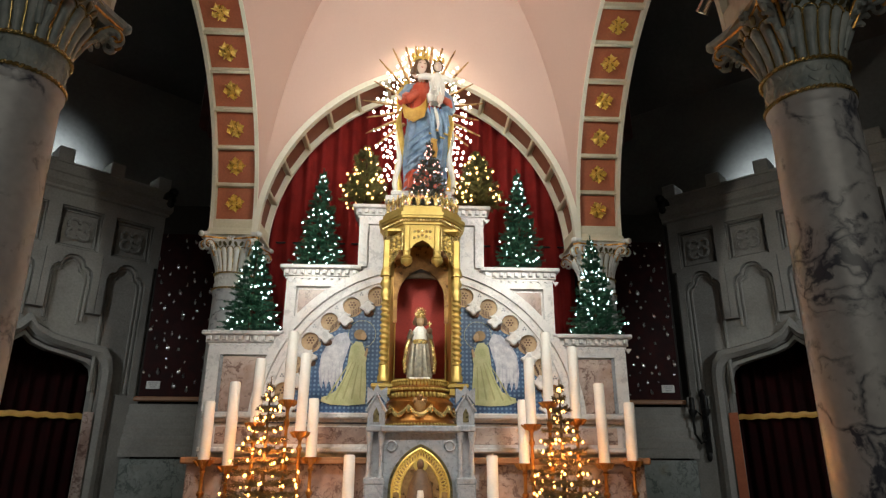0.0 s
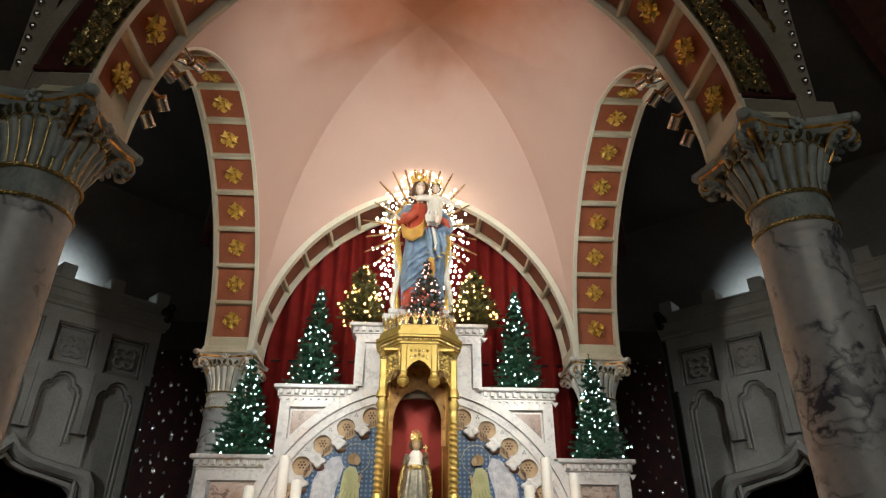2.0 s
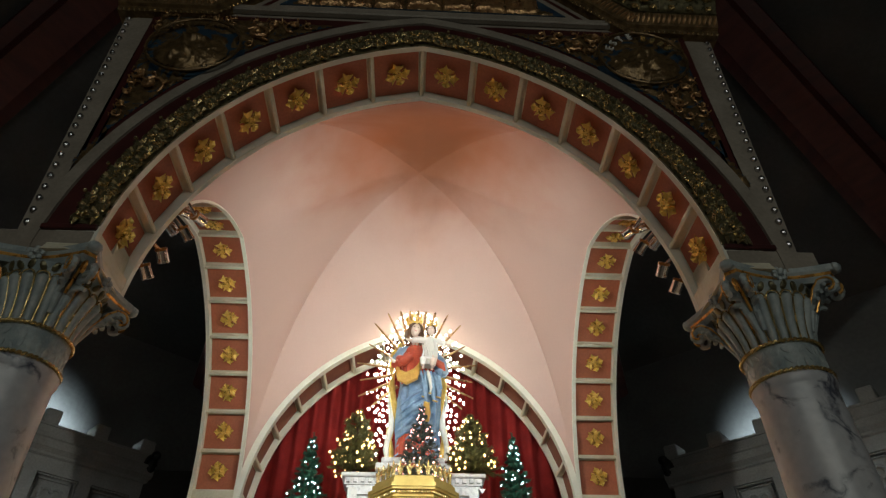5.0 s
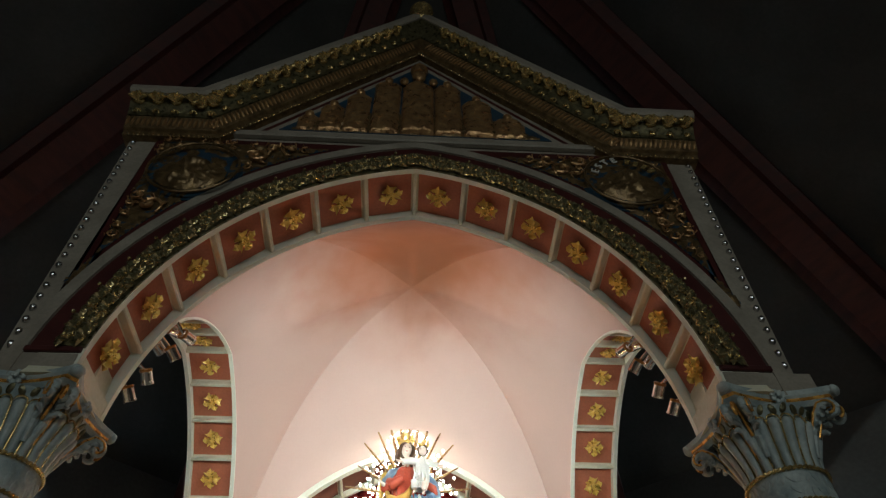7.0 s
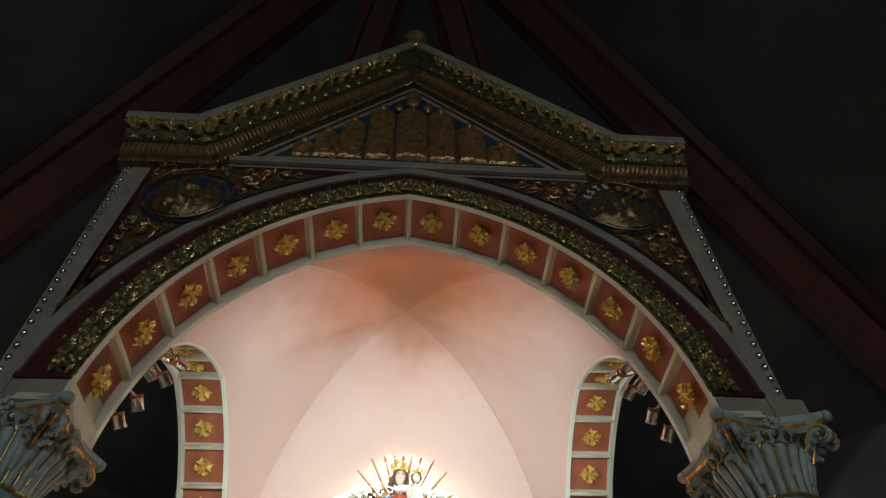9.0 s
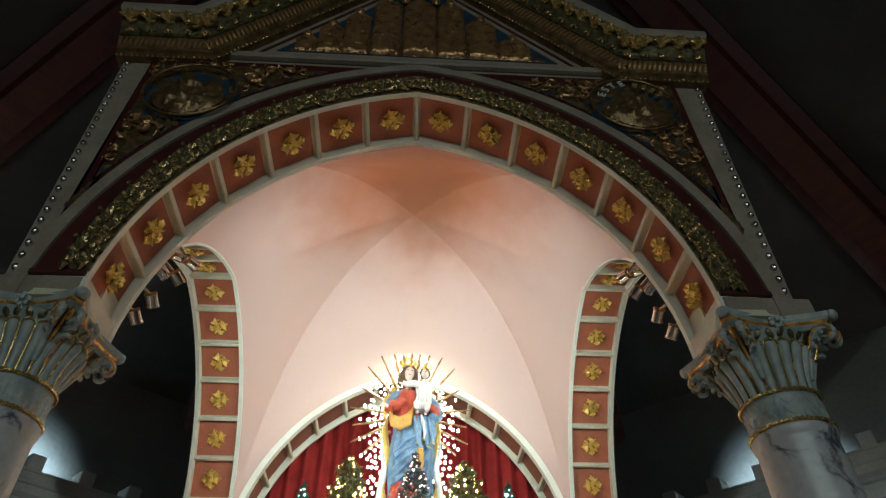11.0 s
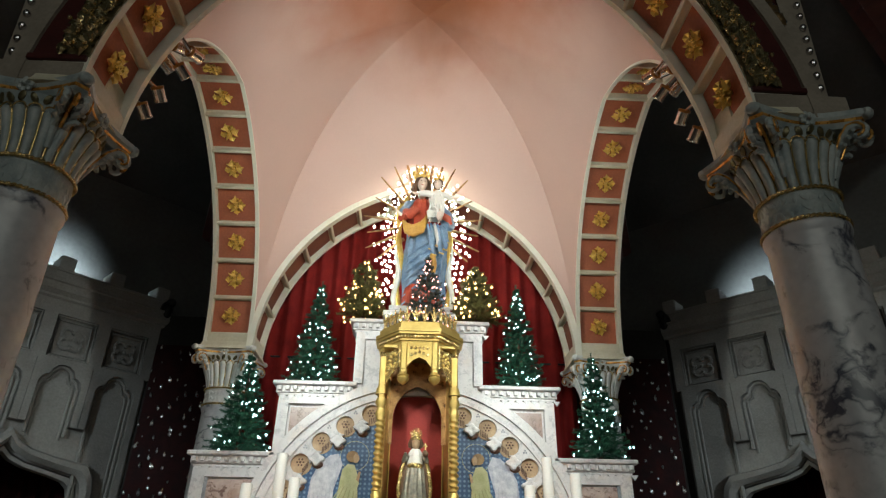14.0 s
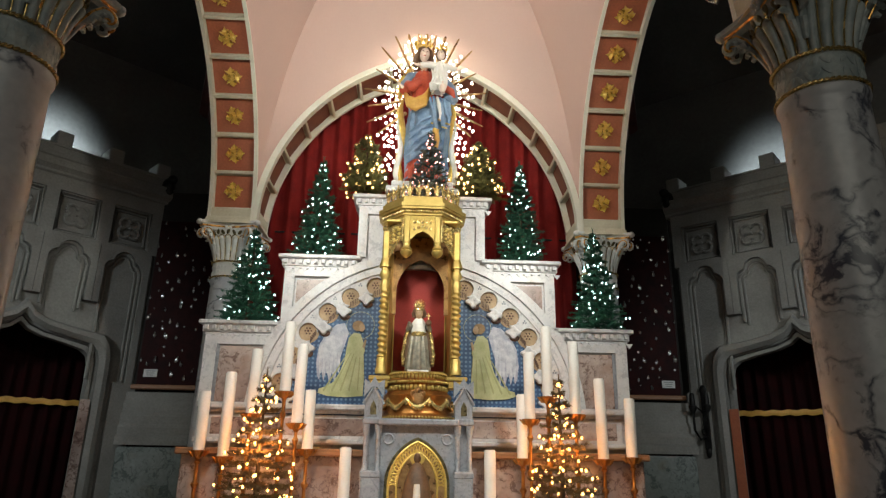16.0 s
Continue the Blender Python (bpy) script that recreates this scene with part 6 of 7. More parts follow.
def cloth(g, rings, mi, seg=120, depth=0.016, folds_=11, seed=0.0, drift=1.2):
    """Draped cloth through (z, x, y, half width, half depth) rings, with sharp uneven folds that drift on the way down."""
    out = []
    steps = 34
    for k in range(steps + 1):
        f = k / steps * (len(rings) - 1)
        q = min(int(f), len(rings) - 2)
        a_, b_, w = rings[q], rings[q + 1], f - q
        w = w * w * (3 - 2 * w)
        z, x, y, hw, hd = (a_[n] + (b_[n] - a_[n]) * w for n in range(5))
        ring = []
        for n in range(seg):
            a = 2 * math.pi * n / seg
            ph = folds_ * a + drift * z * 3 + 2.2 * noise.noise(Vector((math.cos(a) * 1.7, math.sin(a) * 1.7, z * 1.8 + seed)))
            fold = (1 - abs(math.sin(ph / 2))) ** 1.3 - 0.45 + 0.5 * noise.noise(Vector((math.cos(a) * 4, math.sin(a) * 4, z * 5 + seed)))
            d = depth * fold
            ring.append((x + (hw + d) * math.cos(a), y + (hd + d) * math.sin(a), z))
        out.append(ring)
    g.loft(out, mi=mi)


# blue mantle over the hips and legs, its edge falling in a zigzag; red dress under it at the hem
cloth(g, [(0.0, 0.03, 0.0, 0.20, 0.15), (0.25, 0.03, 0.0, 0.205, 0.15), (0.5, 0.04, -0.01, 0.215, 0.155), (0.72, 0.05, -0.01, 0.20, 0.15), (0.9, 0.03, 0.0, 0.165, 0.13)], 0, depth=0.030, seed=1.0)
cloth(g, [(0.0, -0.07, -0.05, 0.10, 0.13), (0.10, -0.07, -0.055, 0.10, 0.13), (0.21, -0.06, -0.03, 0.08, 0.11)], 1, depth=0.014, folds_=17, seed=3.0)
# diagonal folds drawn from the left knee to the right hip
for k in range(7):
    z0 = 0.74 - 0.085 * k
    g.tube([(0.23 - 0.010 * k, -0.10, z0 + 0.05), (0.12, -0.155 - 0.006 * (k % 2), z0 - 0.035), (-0.02, -0.165, z0 - 0.13), (-0.14 - 0.006 * k, -0.12, z0 - 0.24)], [0.010, 0.020 + 0.005 * (k % 3), 0.019, 0.006], 8, mi=0)
# front fall of the mantle: blue, white and gilt pleats under the child
for k, (x0, x1, zt, zb, mi_) in enumerate(((0.05, 0.085, 0.86, 0.56, 0), (0.085, 0.12, 0.87, 0.50, 0), (0.12, 0.150, 0.87, 0.60, 5), (0.15, 0.19, 0.86, 0.52, 0), (0.18, 0.225, 0.85, 0.56, 0), (0.21, 0.25, 0.84, 0.64, 0))):
    g.tube([(x0, -0.185, zt), ((x0 + x1) / 2, -0.205, (zt + zb) / 2 + 0.05), (x1 + 0.012 * (-1) ** k, -0.20, zb + 0.06), (x1 + 0.004, -0.185, zb)], [0.012, 0.019, 0.022, 0.018], 9, mi=mi_)
    g.tube([(x1 - 0.02, -0.20, zb + 0.012), (x1 + 0.026, -0.20, zb - 0.004)], 0.008, 6, mi=6)
g.tube([(0.11, -0.17, 0.52), (0.12, -0.18, 0.40), (0.12, -0.17, 0.32)], [0.03, 0.034, 0.02], 9, mi=2)
# red bodice, white collar
cloth(g, [(0.80, 0.02, 0.0, 0.155, 0.12), (0.95, 0.01, -0.01, 0.15, 0.125), (1.08, 0.0, -0.015, 0.155, 0.12), (1.19, 0.0, -0.005, 0.135, 0.095), (1.265, 0.004, -0.005, 0.062, 0.06)], 1, depth=0.012, folds_=13, seed=5.0)
g.tube([(0.06 * math.cos(2 * math.pi * k / 16) + 0.004, 0.055 * math.sin(2 * math.pi * k / 16) - 0.012, 1.262 - 0.018 * math.sin(2 * math.pi * k / 16 + math.pi)) for k in range(17)], 0.012, 6, mi=5)
# neck and a long oval face tilted to the child, small nose, dark waves of hair
g.lathe([(0.046, 1.24), (0.036, 1.28), (0.036, 1.36)], 16, (0.002, -0.03, 0), mi=3)
head = pose(-0.012, -0.052, 1.432, 0, 7, 6)
g.ball((0, 0, 0.008), 0.060, 22, 16, (0.86, 0.92, 1.30), head, mi=3)
g.ball((0, -0.006, -0.046), 0.034, 14, 10, (0.95, 0.95, 0.9), head, mi=3)
g.tube([(0, -0.054, 0.016), (0, -0.064, -0.012), (0, -0.054, -0.018)], [0.005, 0.009, 0.005], 6, mi=3, mat=head)
for sd in (-1, 1):
    g.ball((sd * 0.022, -0.051, 0.018), 0.009, 8, 5, (1.3, 0.4, 0.5), head, mi=4)
g.ball((0, -0.052, -0.034), 0.010, 8, 5, (1.3, 0.5, 0.5), head, mi=1)
g.ball((0, 0.036, 0.020), 0.080, 20, 14, (0.98, 0.86, 1.18), head, mi=4)
for sd in (-1, 1):
    for q in range(3):
        g.tube([(sd * 0.016, -0.022 + 0.02 * q, 0.088), (sd * (0.056 + 0.006 * q), -0.014 + 0.02 * q, 0.05), (sd * (0.067 + 0.008 * q), -0.006 + 0.02 * q, -0.01), (sd * (0.068 + 0.012 * q), -0.004 + 0.02 * q, -0.075), (sd * (0.074 + 0.010 * q), -0.02 + 0.015 * q, -0.13), (sd * (0.060 + 0.008 * q), -0.03, -0.19)], [0.012, 0.019, 0.019, 0.021, 0.019, 0.006], 8, mi=4, mat=head)
# blue mantle on both shoulders, folded back over the arms
g.tube([(-0.055, 0.02, 1.255), (-0.135, 0.0, 1.19), (-0.185, -0.03, 1.09), (-0.175, -0.09, 1.0)], [0.030, 0.066, 0.062, 0.03], 14, mi=0)
g.tube([(0.06, 0.02, 1.25), (0.17, 0.0, 1.17), (0.245, -0.03, 1.04), (0.265, -0.08, 0.92), (0.225, -0.14, 0.86)], [0.030, 0.068, 0.072, 0.070, 0.04], 14, mi=0)
for k in range(5):
    g.tube([(0.15 + 0.03 * k, -0.055, 1.16 - 0.05 * k), (0.235 + 0.013 * k, -0.10, 1.03 - 0.045 * k), (0.235 + 0.006 * k, -0.145, 0.90 - 0.02 * k)], [0.008, 0.017, 0.008], 7, mi=0)
    g.tube([(-0.09 - 0.02 * k, -0.06, 1.205 - 0.025 * k), (-0.15 - 0.013 * k, -0.08, 1.12 - 0.03 * k), (-0.165 - 0.010 * k, -0.10, 1.03 - 0.01 * k)], [0.007, 0.014, 0.006], 7, mi=0)
g.tube([(0.20, -0.16, 0.985), (0.255, -0.15, 0.955), (0.275, -0.12, 0.90)], [0.034, 0.040, 0.03], 12, mi=1)
# red sleeve and open hand of the free arm
g.tube([(-0.165, -0.08, 1.06), (-0.13, -0.16, 0.99), (-0.04, -0.185, 1.045)], [0.045, 0.055, 0.036], 12, mi=1)
g.tube([(-0.17, -0.09, 1.02), (-0.205, -0.145, 0.955), (-0.16, -0.17, 0.95)], [0.036, 0.042, 0.03], 12, mi=1)
g.tube([(-0.20, -0.15, 0.965), (-0.235, -0.175, 0.99)], [0.022, 0.017], 8, mi=3)
for q in range(4):
    g.tube([(-0.235, -0.175, 0.985 + 0.004 * q), (-0.262 - 0.004 * q, -0.185, 1.005 + 0.010 * q), (-0.262 + 0.006 * q, -0.19, 1.04 + 0.006 * q)], [0.009, 0.007, 0.004], 6, mi=3)
# ochre lining sweeping over the forearm in heavy curved folds
for k in range(6):
    f = k / 5
    g.tube([(-0.19 + 0.02 * f, -0.12, 0.95 - 0.03 * f), (-0.175 + 0.02 * f, -0.185, 0.85 - 0.085 * f), (-0.09, -0.215, 0.80 - 0.085 * f), (0.0, -0.205, 0.86 - 0.09 * f), (0.045, -0.185, 0.965 - 0.08 * f)], [0.014, 0.026, 0.030, 0.026, 0.012], 9, mi=2)
# the child: white tunic, arms held wide, bare lower legs
cloth(g, [(0.93, 0.13, -0.165, 0.060, 0.05), (1.03, 0.14, -0.165, 0.078, 0.058), (1.13, 0.145, -0.165, 0.074, 0.055), (1.22, 0.145, -0.165, 0.066, 0.046), (1.275, 0.146, -0.168, 0.030, 0.03)], 5, 80, 0.009, 9, 9.0)
kid = pose(0.148, -0.185, 1.352, 0, -6, -8)
g.ball((0, 0, 0), 0.044, 18, 12, (0.92, 0.95, 1.14), kid, mi=3)
g.ball((0, 0.024, 0.012), 0.054, 16, 12, (1.0, 0.82, 1.06), kid, mi=4)
for sd in (-1, 1):
    g.tube([(sd * 0.02, -0.024, 0.05), (sd * 0.044, -0.012, 0.02), (sd * 0.048, -0.002, -0.025)], [0.010, 0.014, 0.008], 7, mi=4, mat=kid)
    g.ball((sd * 0.016, -0.040, 0.004), 0.006, 6, 4, (1.3, 0.4, 0.6), kid, mi=4)
g.tube([(0.16, -0.16, 1.235), (0.235, -0.18, 1.215), (0.30, -0.19, 1.18)], [0.036, 0.036, 0.030], 10, mi=5)
g.tube([(0.30, -0.19, 1.185), (0.34, -0.20, 1.175), (0.365, -0.205, 1.185)], [0.018, 0.013, 0.006], 8, mi=3)
g.tube([(0.13, -0.16, 1.235), (0.03, -0.185, 1.235), (-0.05, -0.195, 1.215)], [0.036, 0.036, 0.030], 10, mi=5)
g.tube([(-0.05, -0.195, 1.22), (-0.09, -0.20, 1.222), (-0.112, -0.205, 1.235)], [0.018, 0.013, 0.006], 8, mi=3)
for q in range(5):
    g.tube([(0.06 + 0.03 * q, -0.205, 1.17 - 0.02 * q), (0.08 + 0.025 * q, -0.222, 1.07), (0.05 + 0.035 * q, -0.21, 0.955 - 0.012 * (q % 2))], [0.006, 0.013, 0.010], 7, mi=5)
g.tube([(0.11, -0.20, 1.01), (0.075, -0.245, 0.965), (0.078, -0.24, 0.90)], [0.046, 0.040, 0.030], 10, mi=5)
g.tube([(0.17, -0.20, 1.0), (0.175, -0.24, 0.955), (0.165, -0.235, 0.89)], [0.040, 0.036, 0.026], 10, mi=3)
g.tube([(0.078, -0.24, 0.90), (0.075, -0.245, 0.865), (0.068, -0.268, 0.855)], [0.019, 0.016, 0.010], 8, mi=3)
g.tube([(0.165, -0.235, 0.89), (0.16, -0.24, 0.855), (0.155, -0.262, 0.845)], [0.018, 0.015, 0.010], 8, mi=3)
# crowns: a band, leaves on it, arches that meet under a knob
for cx, cy, cz, rr, hh in ((-0.026, -0.025, 1.515, 0.066, 0.13), (0.156, -0.165, 1.402, 0.042, 0.075)):
    g.lathe([(rr, 0), (rr * 1.08, hh * 0.06), (rr * 1.0, hh * 0.12), (rr * 1.04, hh * 0.24), (rr * 0.96, hh * 0.26), (rr * 0.94, 0.0)], 24, (cx, cy, cz), mi=6)
    for k in range(10):
        an = 2 * math.pi * k / 10
        tall = 1.0 if k % 2 else 0.72
        g.tube([(cx + rr * math.cos(an), cy + rr * math.sin(an), cz + hh * 0.2), (cx + rr * 1.22 * math.cos(an), cy + rr * 1.22 * math.sin(an), cz + hh * 0.55 * tall), (cx + rr * 1.34 * math.cos(an), cy + rr * 1.34 * math.sin(an), cz + hh * 0.9 * tall)], [rr * 0.13, rr * 0.22, rr * 0.05], 6, mi=6)
        g.ball((cx + rr * 1.34 * math.cos(an), cy + rr * 1.34 * math.sin(an), cz + hh * 0.95 * tall), rr * 0.11, 6, 4, mi=6)
    for k in range(5):
        an = 2 * math.pi * k / 5
        g.tube([(cx + rr * 1.05 * math.cos(an), cy + rr * 1.05 * math.sin(an), cz + hh * 0.3), (cx + rr * 0.8 * math.cos(an), cy + rr * 0.8 * math.sin(an), cz + hh * 0.9), (cx, cy, cz + hh)], rr * 0.07, 5, mi=6)
    g.ball((cx, cy, cz + hh * 1.08), rr * 0.17, 8, 6, mi=6)
# gilt wing-like end of the mantle behind the shoulder, gilt and pale ribbons down both sides
g.tube([(-0.12, 0.05, 1.36), (-0.165, 0.05, 1.30), (-0.215, 0.04, 1.18), (-0.235, 0.03, 1.06), (-0.245, 0.02, 0.94)], [0.010, 0.040, 0.052, 0.040, 0.012], 12, mi=6)
for sd, xc in ((-1, -0.215), (1, 0.27)):
    g.tube([(xc + sd * 0.022 * math.sin(k * 1.15), 0.0, 0.94 - 0.105 * k) for k in range(10)], [0.010, 0.026, 0.034, 0.028, 0.036, 0.028, 0.036, 0.030, 0.034, 0.02], 10, mi=6)
    g.tube([(xc + sd * (0.022 + 0.02 * math.sin(k * 1.15 + 1)), -0.02, 0.70 - 0.10 * k) for k in range(8)], [0.008, 0.014, 0.020, 0.026, 0.030, 0.026, 0.028, 0.018], 10, mi=5)
madonna = part("crowned_statue", g, mats, m=pose(CX - 0.01, 5.49, 3.75) @ Matrix.Diagonal((0.965, 0.965, 0.94, 1)), sharp=60)
tagged(madonna, "painted plaster statue in blue robe holding a child, gilt crowns", "statue")
base = part("statue_plinth", Shape().box((0, 0, 3.668), (0.66, 0.42, 0.055), 0.01).box((0, 0, 3.723), (0.56, 0.40, 0.055), 0.01), M["white"], m=pose(CX - 0.01, 5.60, 0))
tagged(base, "stepped white marble plinth under the crowned statue", "plinth")

sun = thing("sunburst", "gilt sunburst of rays set with small white bulbs", "halo", pose(CX, 5.545, 4.665) @ Matrix.Diagonal((0.97, 0.97, 0.97, 1)))
for k in range(19):
    a = radians(-38 + 256 * k / 18)
    up = 1.68 if math.sin(a) > 0 else 1.15
    d = Vector((math.cos(a) * (1 - 0.22 * max(0, math.sin(a))), 0, math.sin(a) * up))
    s_ = Vector((-d.z, 0, d.x)).normalized() * 0.020
    p0, p1 = d * 0.24 + Vector((0, -0.035, 0)), d * (0.575 + 0.05 * (k % 2)) + Vector((0, -0.035, 0)) + d * (0.17 if k == 9 else 0)
    g = Shape()
    g.add([tuple(p0 + s_), tuple(p0 - s_), tuple(p1 - s_ * 0.35), tuple(p1 + s_ * 0.35), tuple(p0 + Vector((0, -0.016, 0))), tuple(p1 + Vector((0, -0.006, 0)))],
          [(0, 4, 5, 3), (4, 1, 2, 5), (1, 0, 3, 2), (0, 1, 4), (3, 5, 2)])
    part("ray", g, M["bronze_gold"], sun)
BULB = Shape().ball((0, 0, 0), 0.0130, 8, 6, (1, 1, 1.25)).mesh("bulb", [M["bulb_halo"]])
rnd = random.Random(11)
for k in range(56):
    a = radians(-64 + 308 * k / 55)
    for j in range(6):
        rr = 0.235 + 0.048 * j + 0.025 * rnd.random()
        if (rr > 0.44 and k % 2) or rnd.random() < 0.05 or (math.sin(a) > 0.6 and rr > 0.46):
            continue
        x, z = rr * math.cos(a) * (1 - 0.2 * max(0, math.sin(a))), rr * math.sin(a) * (1.72 if math.sin(a) > 0 else 2.1)
        if math.sin(a) < 0:
            x = math.copysign(rr * abs(math.cos(a)) ** 0.45, x)
        part("bulb", BULB, M["bulb_halo"], sun, m=pose(x + 0.02 * (rnd.random() - 0.5), -0.02, z + 0.02 * (rnd.random() - 0.5)))
part("frame", Shape().tube([(0.30 * math.cos(radians(-60 + 5 * k)), 0.01, (0.42 if math.sin(radians(-60 + 5 * k)) > 0 else 0.56) * math.sin(radians(-60 + 5 * k))) for k in range(61)], 0.01, 6).box((0, 0.012, -0.55), (0.08, 0.02, 1.2)), M["old_gold"], sun)

# the smaller statue in the niche
g = Shape()
robe(g, [(0.115, 0.0), (0.112, 0.05), (0.10, 0.18), (0.085, 0.28), (0.07, 0.33)], (0, 0, 0.0), 12, 0.09, 5.0, 0, squash=0.8)
robe(g, [(0.065, 0.30), (0.075, 0.35), (0.07, 0.40), (0.05, 0.445), (0.03, 0.47)], (0, 0, 0.0), 6, 0.05, 6.0, 1)
robe(g, [(0.072, 0.41), (0.068, 0.43), (0.05, 0.458), (0.03, 0.48)], (0, 0, 0.0), 9, 0.06, 6.5, 1)
for sd in (-1, 1):
    g.tube([(sd * 0.07, 0.02, 0.42), (sd * 0.10, 0.03, 0.30), (sd * 0.115, 0.03, 0.14), (sd * 0.12, 0.03, 0.04)], [0.035, 0.045, 0.045, 0.03], 10, mi=4)
    g.tube([(sd * 0.085, -0.015, 0.40), (sd * 0.125, -0.01, 0.28), (sd * 0.145, -0.005, 0.14), (sd * 0.14, 0.0, 0.05)], [0.010, 0.017, 0.02, 0.014], 8, mi=2)
    g.tube([(sd * 0.06, 0, 0.41), (sd * 0.105, -0.04, 0.37), (sd * 0.09, -0.07, 0.43)], [0.028, 0.024, 0.014], 8, mi=0)
g.tube([(-0.075, 0, 0.41), (-0.09, -0.01, 0.36)], [0.032, 0.026], 8, mi=0)
g.ball((0, -0.02, 0.52), 0.045, 14, 10, (0.9, 0.95, 1.15), mi=3)
g.ball((0, 0.006, 0.528), 0.058, 14, 10, (1.15, 0.85, 1.12), mi=4)
for sd in (-1, 1):
    g.tube([(sd * 0.04, -0.02, 0.555), (sd * 0.055, -0.01, 0.515), (sd * 0.053, -0.01, 0.485)], [0.016, 0.020, 0.012], 8, mi=4)
g.lathe([(0.046, 0.545), (0.05, 0.56), (0.045, 0.565)], 14, (0, -0.01, 0), mi=2)
g.ball((0, -0.005, 0.585), 0.036, 10, 6, (1, 1, 0.9), mi=2)
for k in range(11):
    a = radians(-12 + 204 * k / 10)
    g.tube([(0.03 * math.cos(a), -0.02, 0.585 + 0.03 * math.sin(a)), (0.062 * math.cos(a), -0.02, 0.592 + 0.066 * math.sin(a))], [0.006, 0.003], 5, mi=2)
g.ball((0.09, -0.08, 0.42), 0.03, 8, 6, mi=4)
g.box((0.09, -0.085, 0.475), (0.012, 0.008, 0.07), mi=2).box((0.09, -0.085, 0.485), (0.045, 0.008, 0.012), mi=2)
g.lathe([(0.07, 0.305), (0.076, 0.325), (0.07, 0.345)], 20, (0, 0, 0), mi=2)
g.box((0, 0, -0.012), (0.20, 0.16, 0.024), 0.004, mi=1)
small = part("small_crowned_statue", g, [M["grey_cloth"], M["linen"], M["old_gold"], M["tan"], M["hair"]], m=pose(CX - 0.005, 5.19, 2.024) @ Matrix.Diagonal((0.84, 0.9, 0.88, 1)), sharp=60)
tagged(small, "small dressed statue with gilt crown standing in the niche", "statue")

# ---- candles and candlesticks ----
def candlestick(x, y, z0, zc):
    """A gilt candlestick from z0 up to its cup at zc."""
    t = thing("candlestick", "tall brass candlestick with a leafy cup on the altar", "candlestick", pose(x, y, z0), "candlesticks on the altar")
    h = zc - z0
    part("foot", Shape().lathe([(0.075, 0.0), (0.078, 0.012), (0.06, 0.03), (0.03, 0.045), (0.018, 0.07)], 16), M["red_gold"], t)
    part("stem", Shape().lathe([(0.014, 0.06), (0.013, h * 0.35), (0.026, h * 0.40), (0.028, h * 0.43), (0.014, h * 0.47), (0.012, h * 0.75), (0.024, h * 0.80), (0.012, h * 0.84), (0.014, h - 0.06)], 14), M["red_gold"], t)
    cup = part("cup", Shape().lathe([(0.014, h - 0.065), (0.022, h - 0.05), (0.045, h - 0.035), (0.056, h - 0.012), (0.060, h), (0.045, h + 0.001), (0.040, h - 0.01)], 18), M["red_gold"], t)
    g = Shape()
    for j in range(8):
        a = 2 * math.pi * j / 8
        g.tube([(0.04 * math.cos(a), 0.04 * math.sin(a), h - 0.04), (0.062 * math.cos(a), 0.062 * math.sin(a), h - 0.015), (0.078 * math.cos(a), 0.078 * math.sin(a), h - 0.004)], [0.012, 0.012, 0.004], 5)
    part("leaf_rim", g, M["red_gold"], cup)


CANDLES = [(-1.54, 1.82, 1.40), (-1.365, 1.965, 1.36), (-1.185, 2.135, 1.66), (-0.955, 2.35, 1.825), (-0.85, 2.18, 1.60), (-0.765, 1.845, 1.42),
           (1.635, 1.83, 1.40), (1.42, 1.975, 1.385), (1.215, 2.25, 1.70), (1.01, 2.36, 1.825), (0.87, 2.16, 1.66), (0.815, 1.845, 1.38)]
for i, (x, zt, zb) in enumerate(CANDLES):
    y = 4.985 if i % 6 in (0, 1, 5) else 4.95
    candlestick(x, y, 1.0, zb)
    c = part("altar_candle", Shape().lathe([(0.040, 0), (0.0405, (zt - zb) * 0.5), (0.040, zt - zb - 0.012), (0.034, zt - zb), (0.012, zt - zb - 0.006)], 20), M["wax"], m=pose(x, y, zb - 0.004, random.Random(i).uniform(-0.6, 0.6), random.Random(i + 50).uniform(-0.6, 0.6)))
    tagged(c, "thick white unlit altar candle in a brass holder", "candle", "altar candles")
for x in (-0.48, 0.57):
    c = part("short_candle", Shape().lathe([(0.042, 0), (0.042, 0.42), (0.036, 0.435), (0.01, 0.43)], 20).tube([(0, 0, 0.425), (0.003, 0, 0.452)], 0.003, 5), M["wax"], m=pose(x, 4.96, 1.0))
    tagged(c, "short thick white candle standing on the altar table", "candle", "short candles")


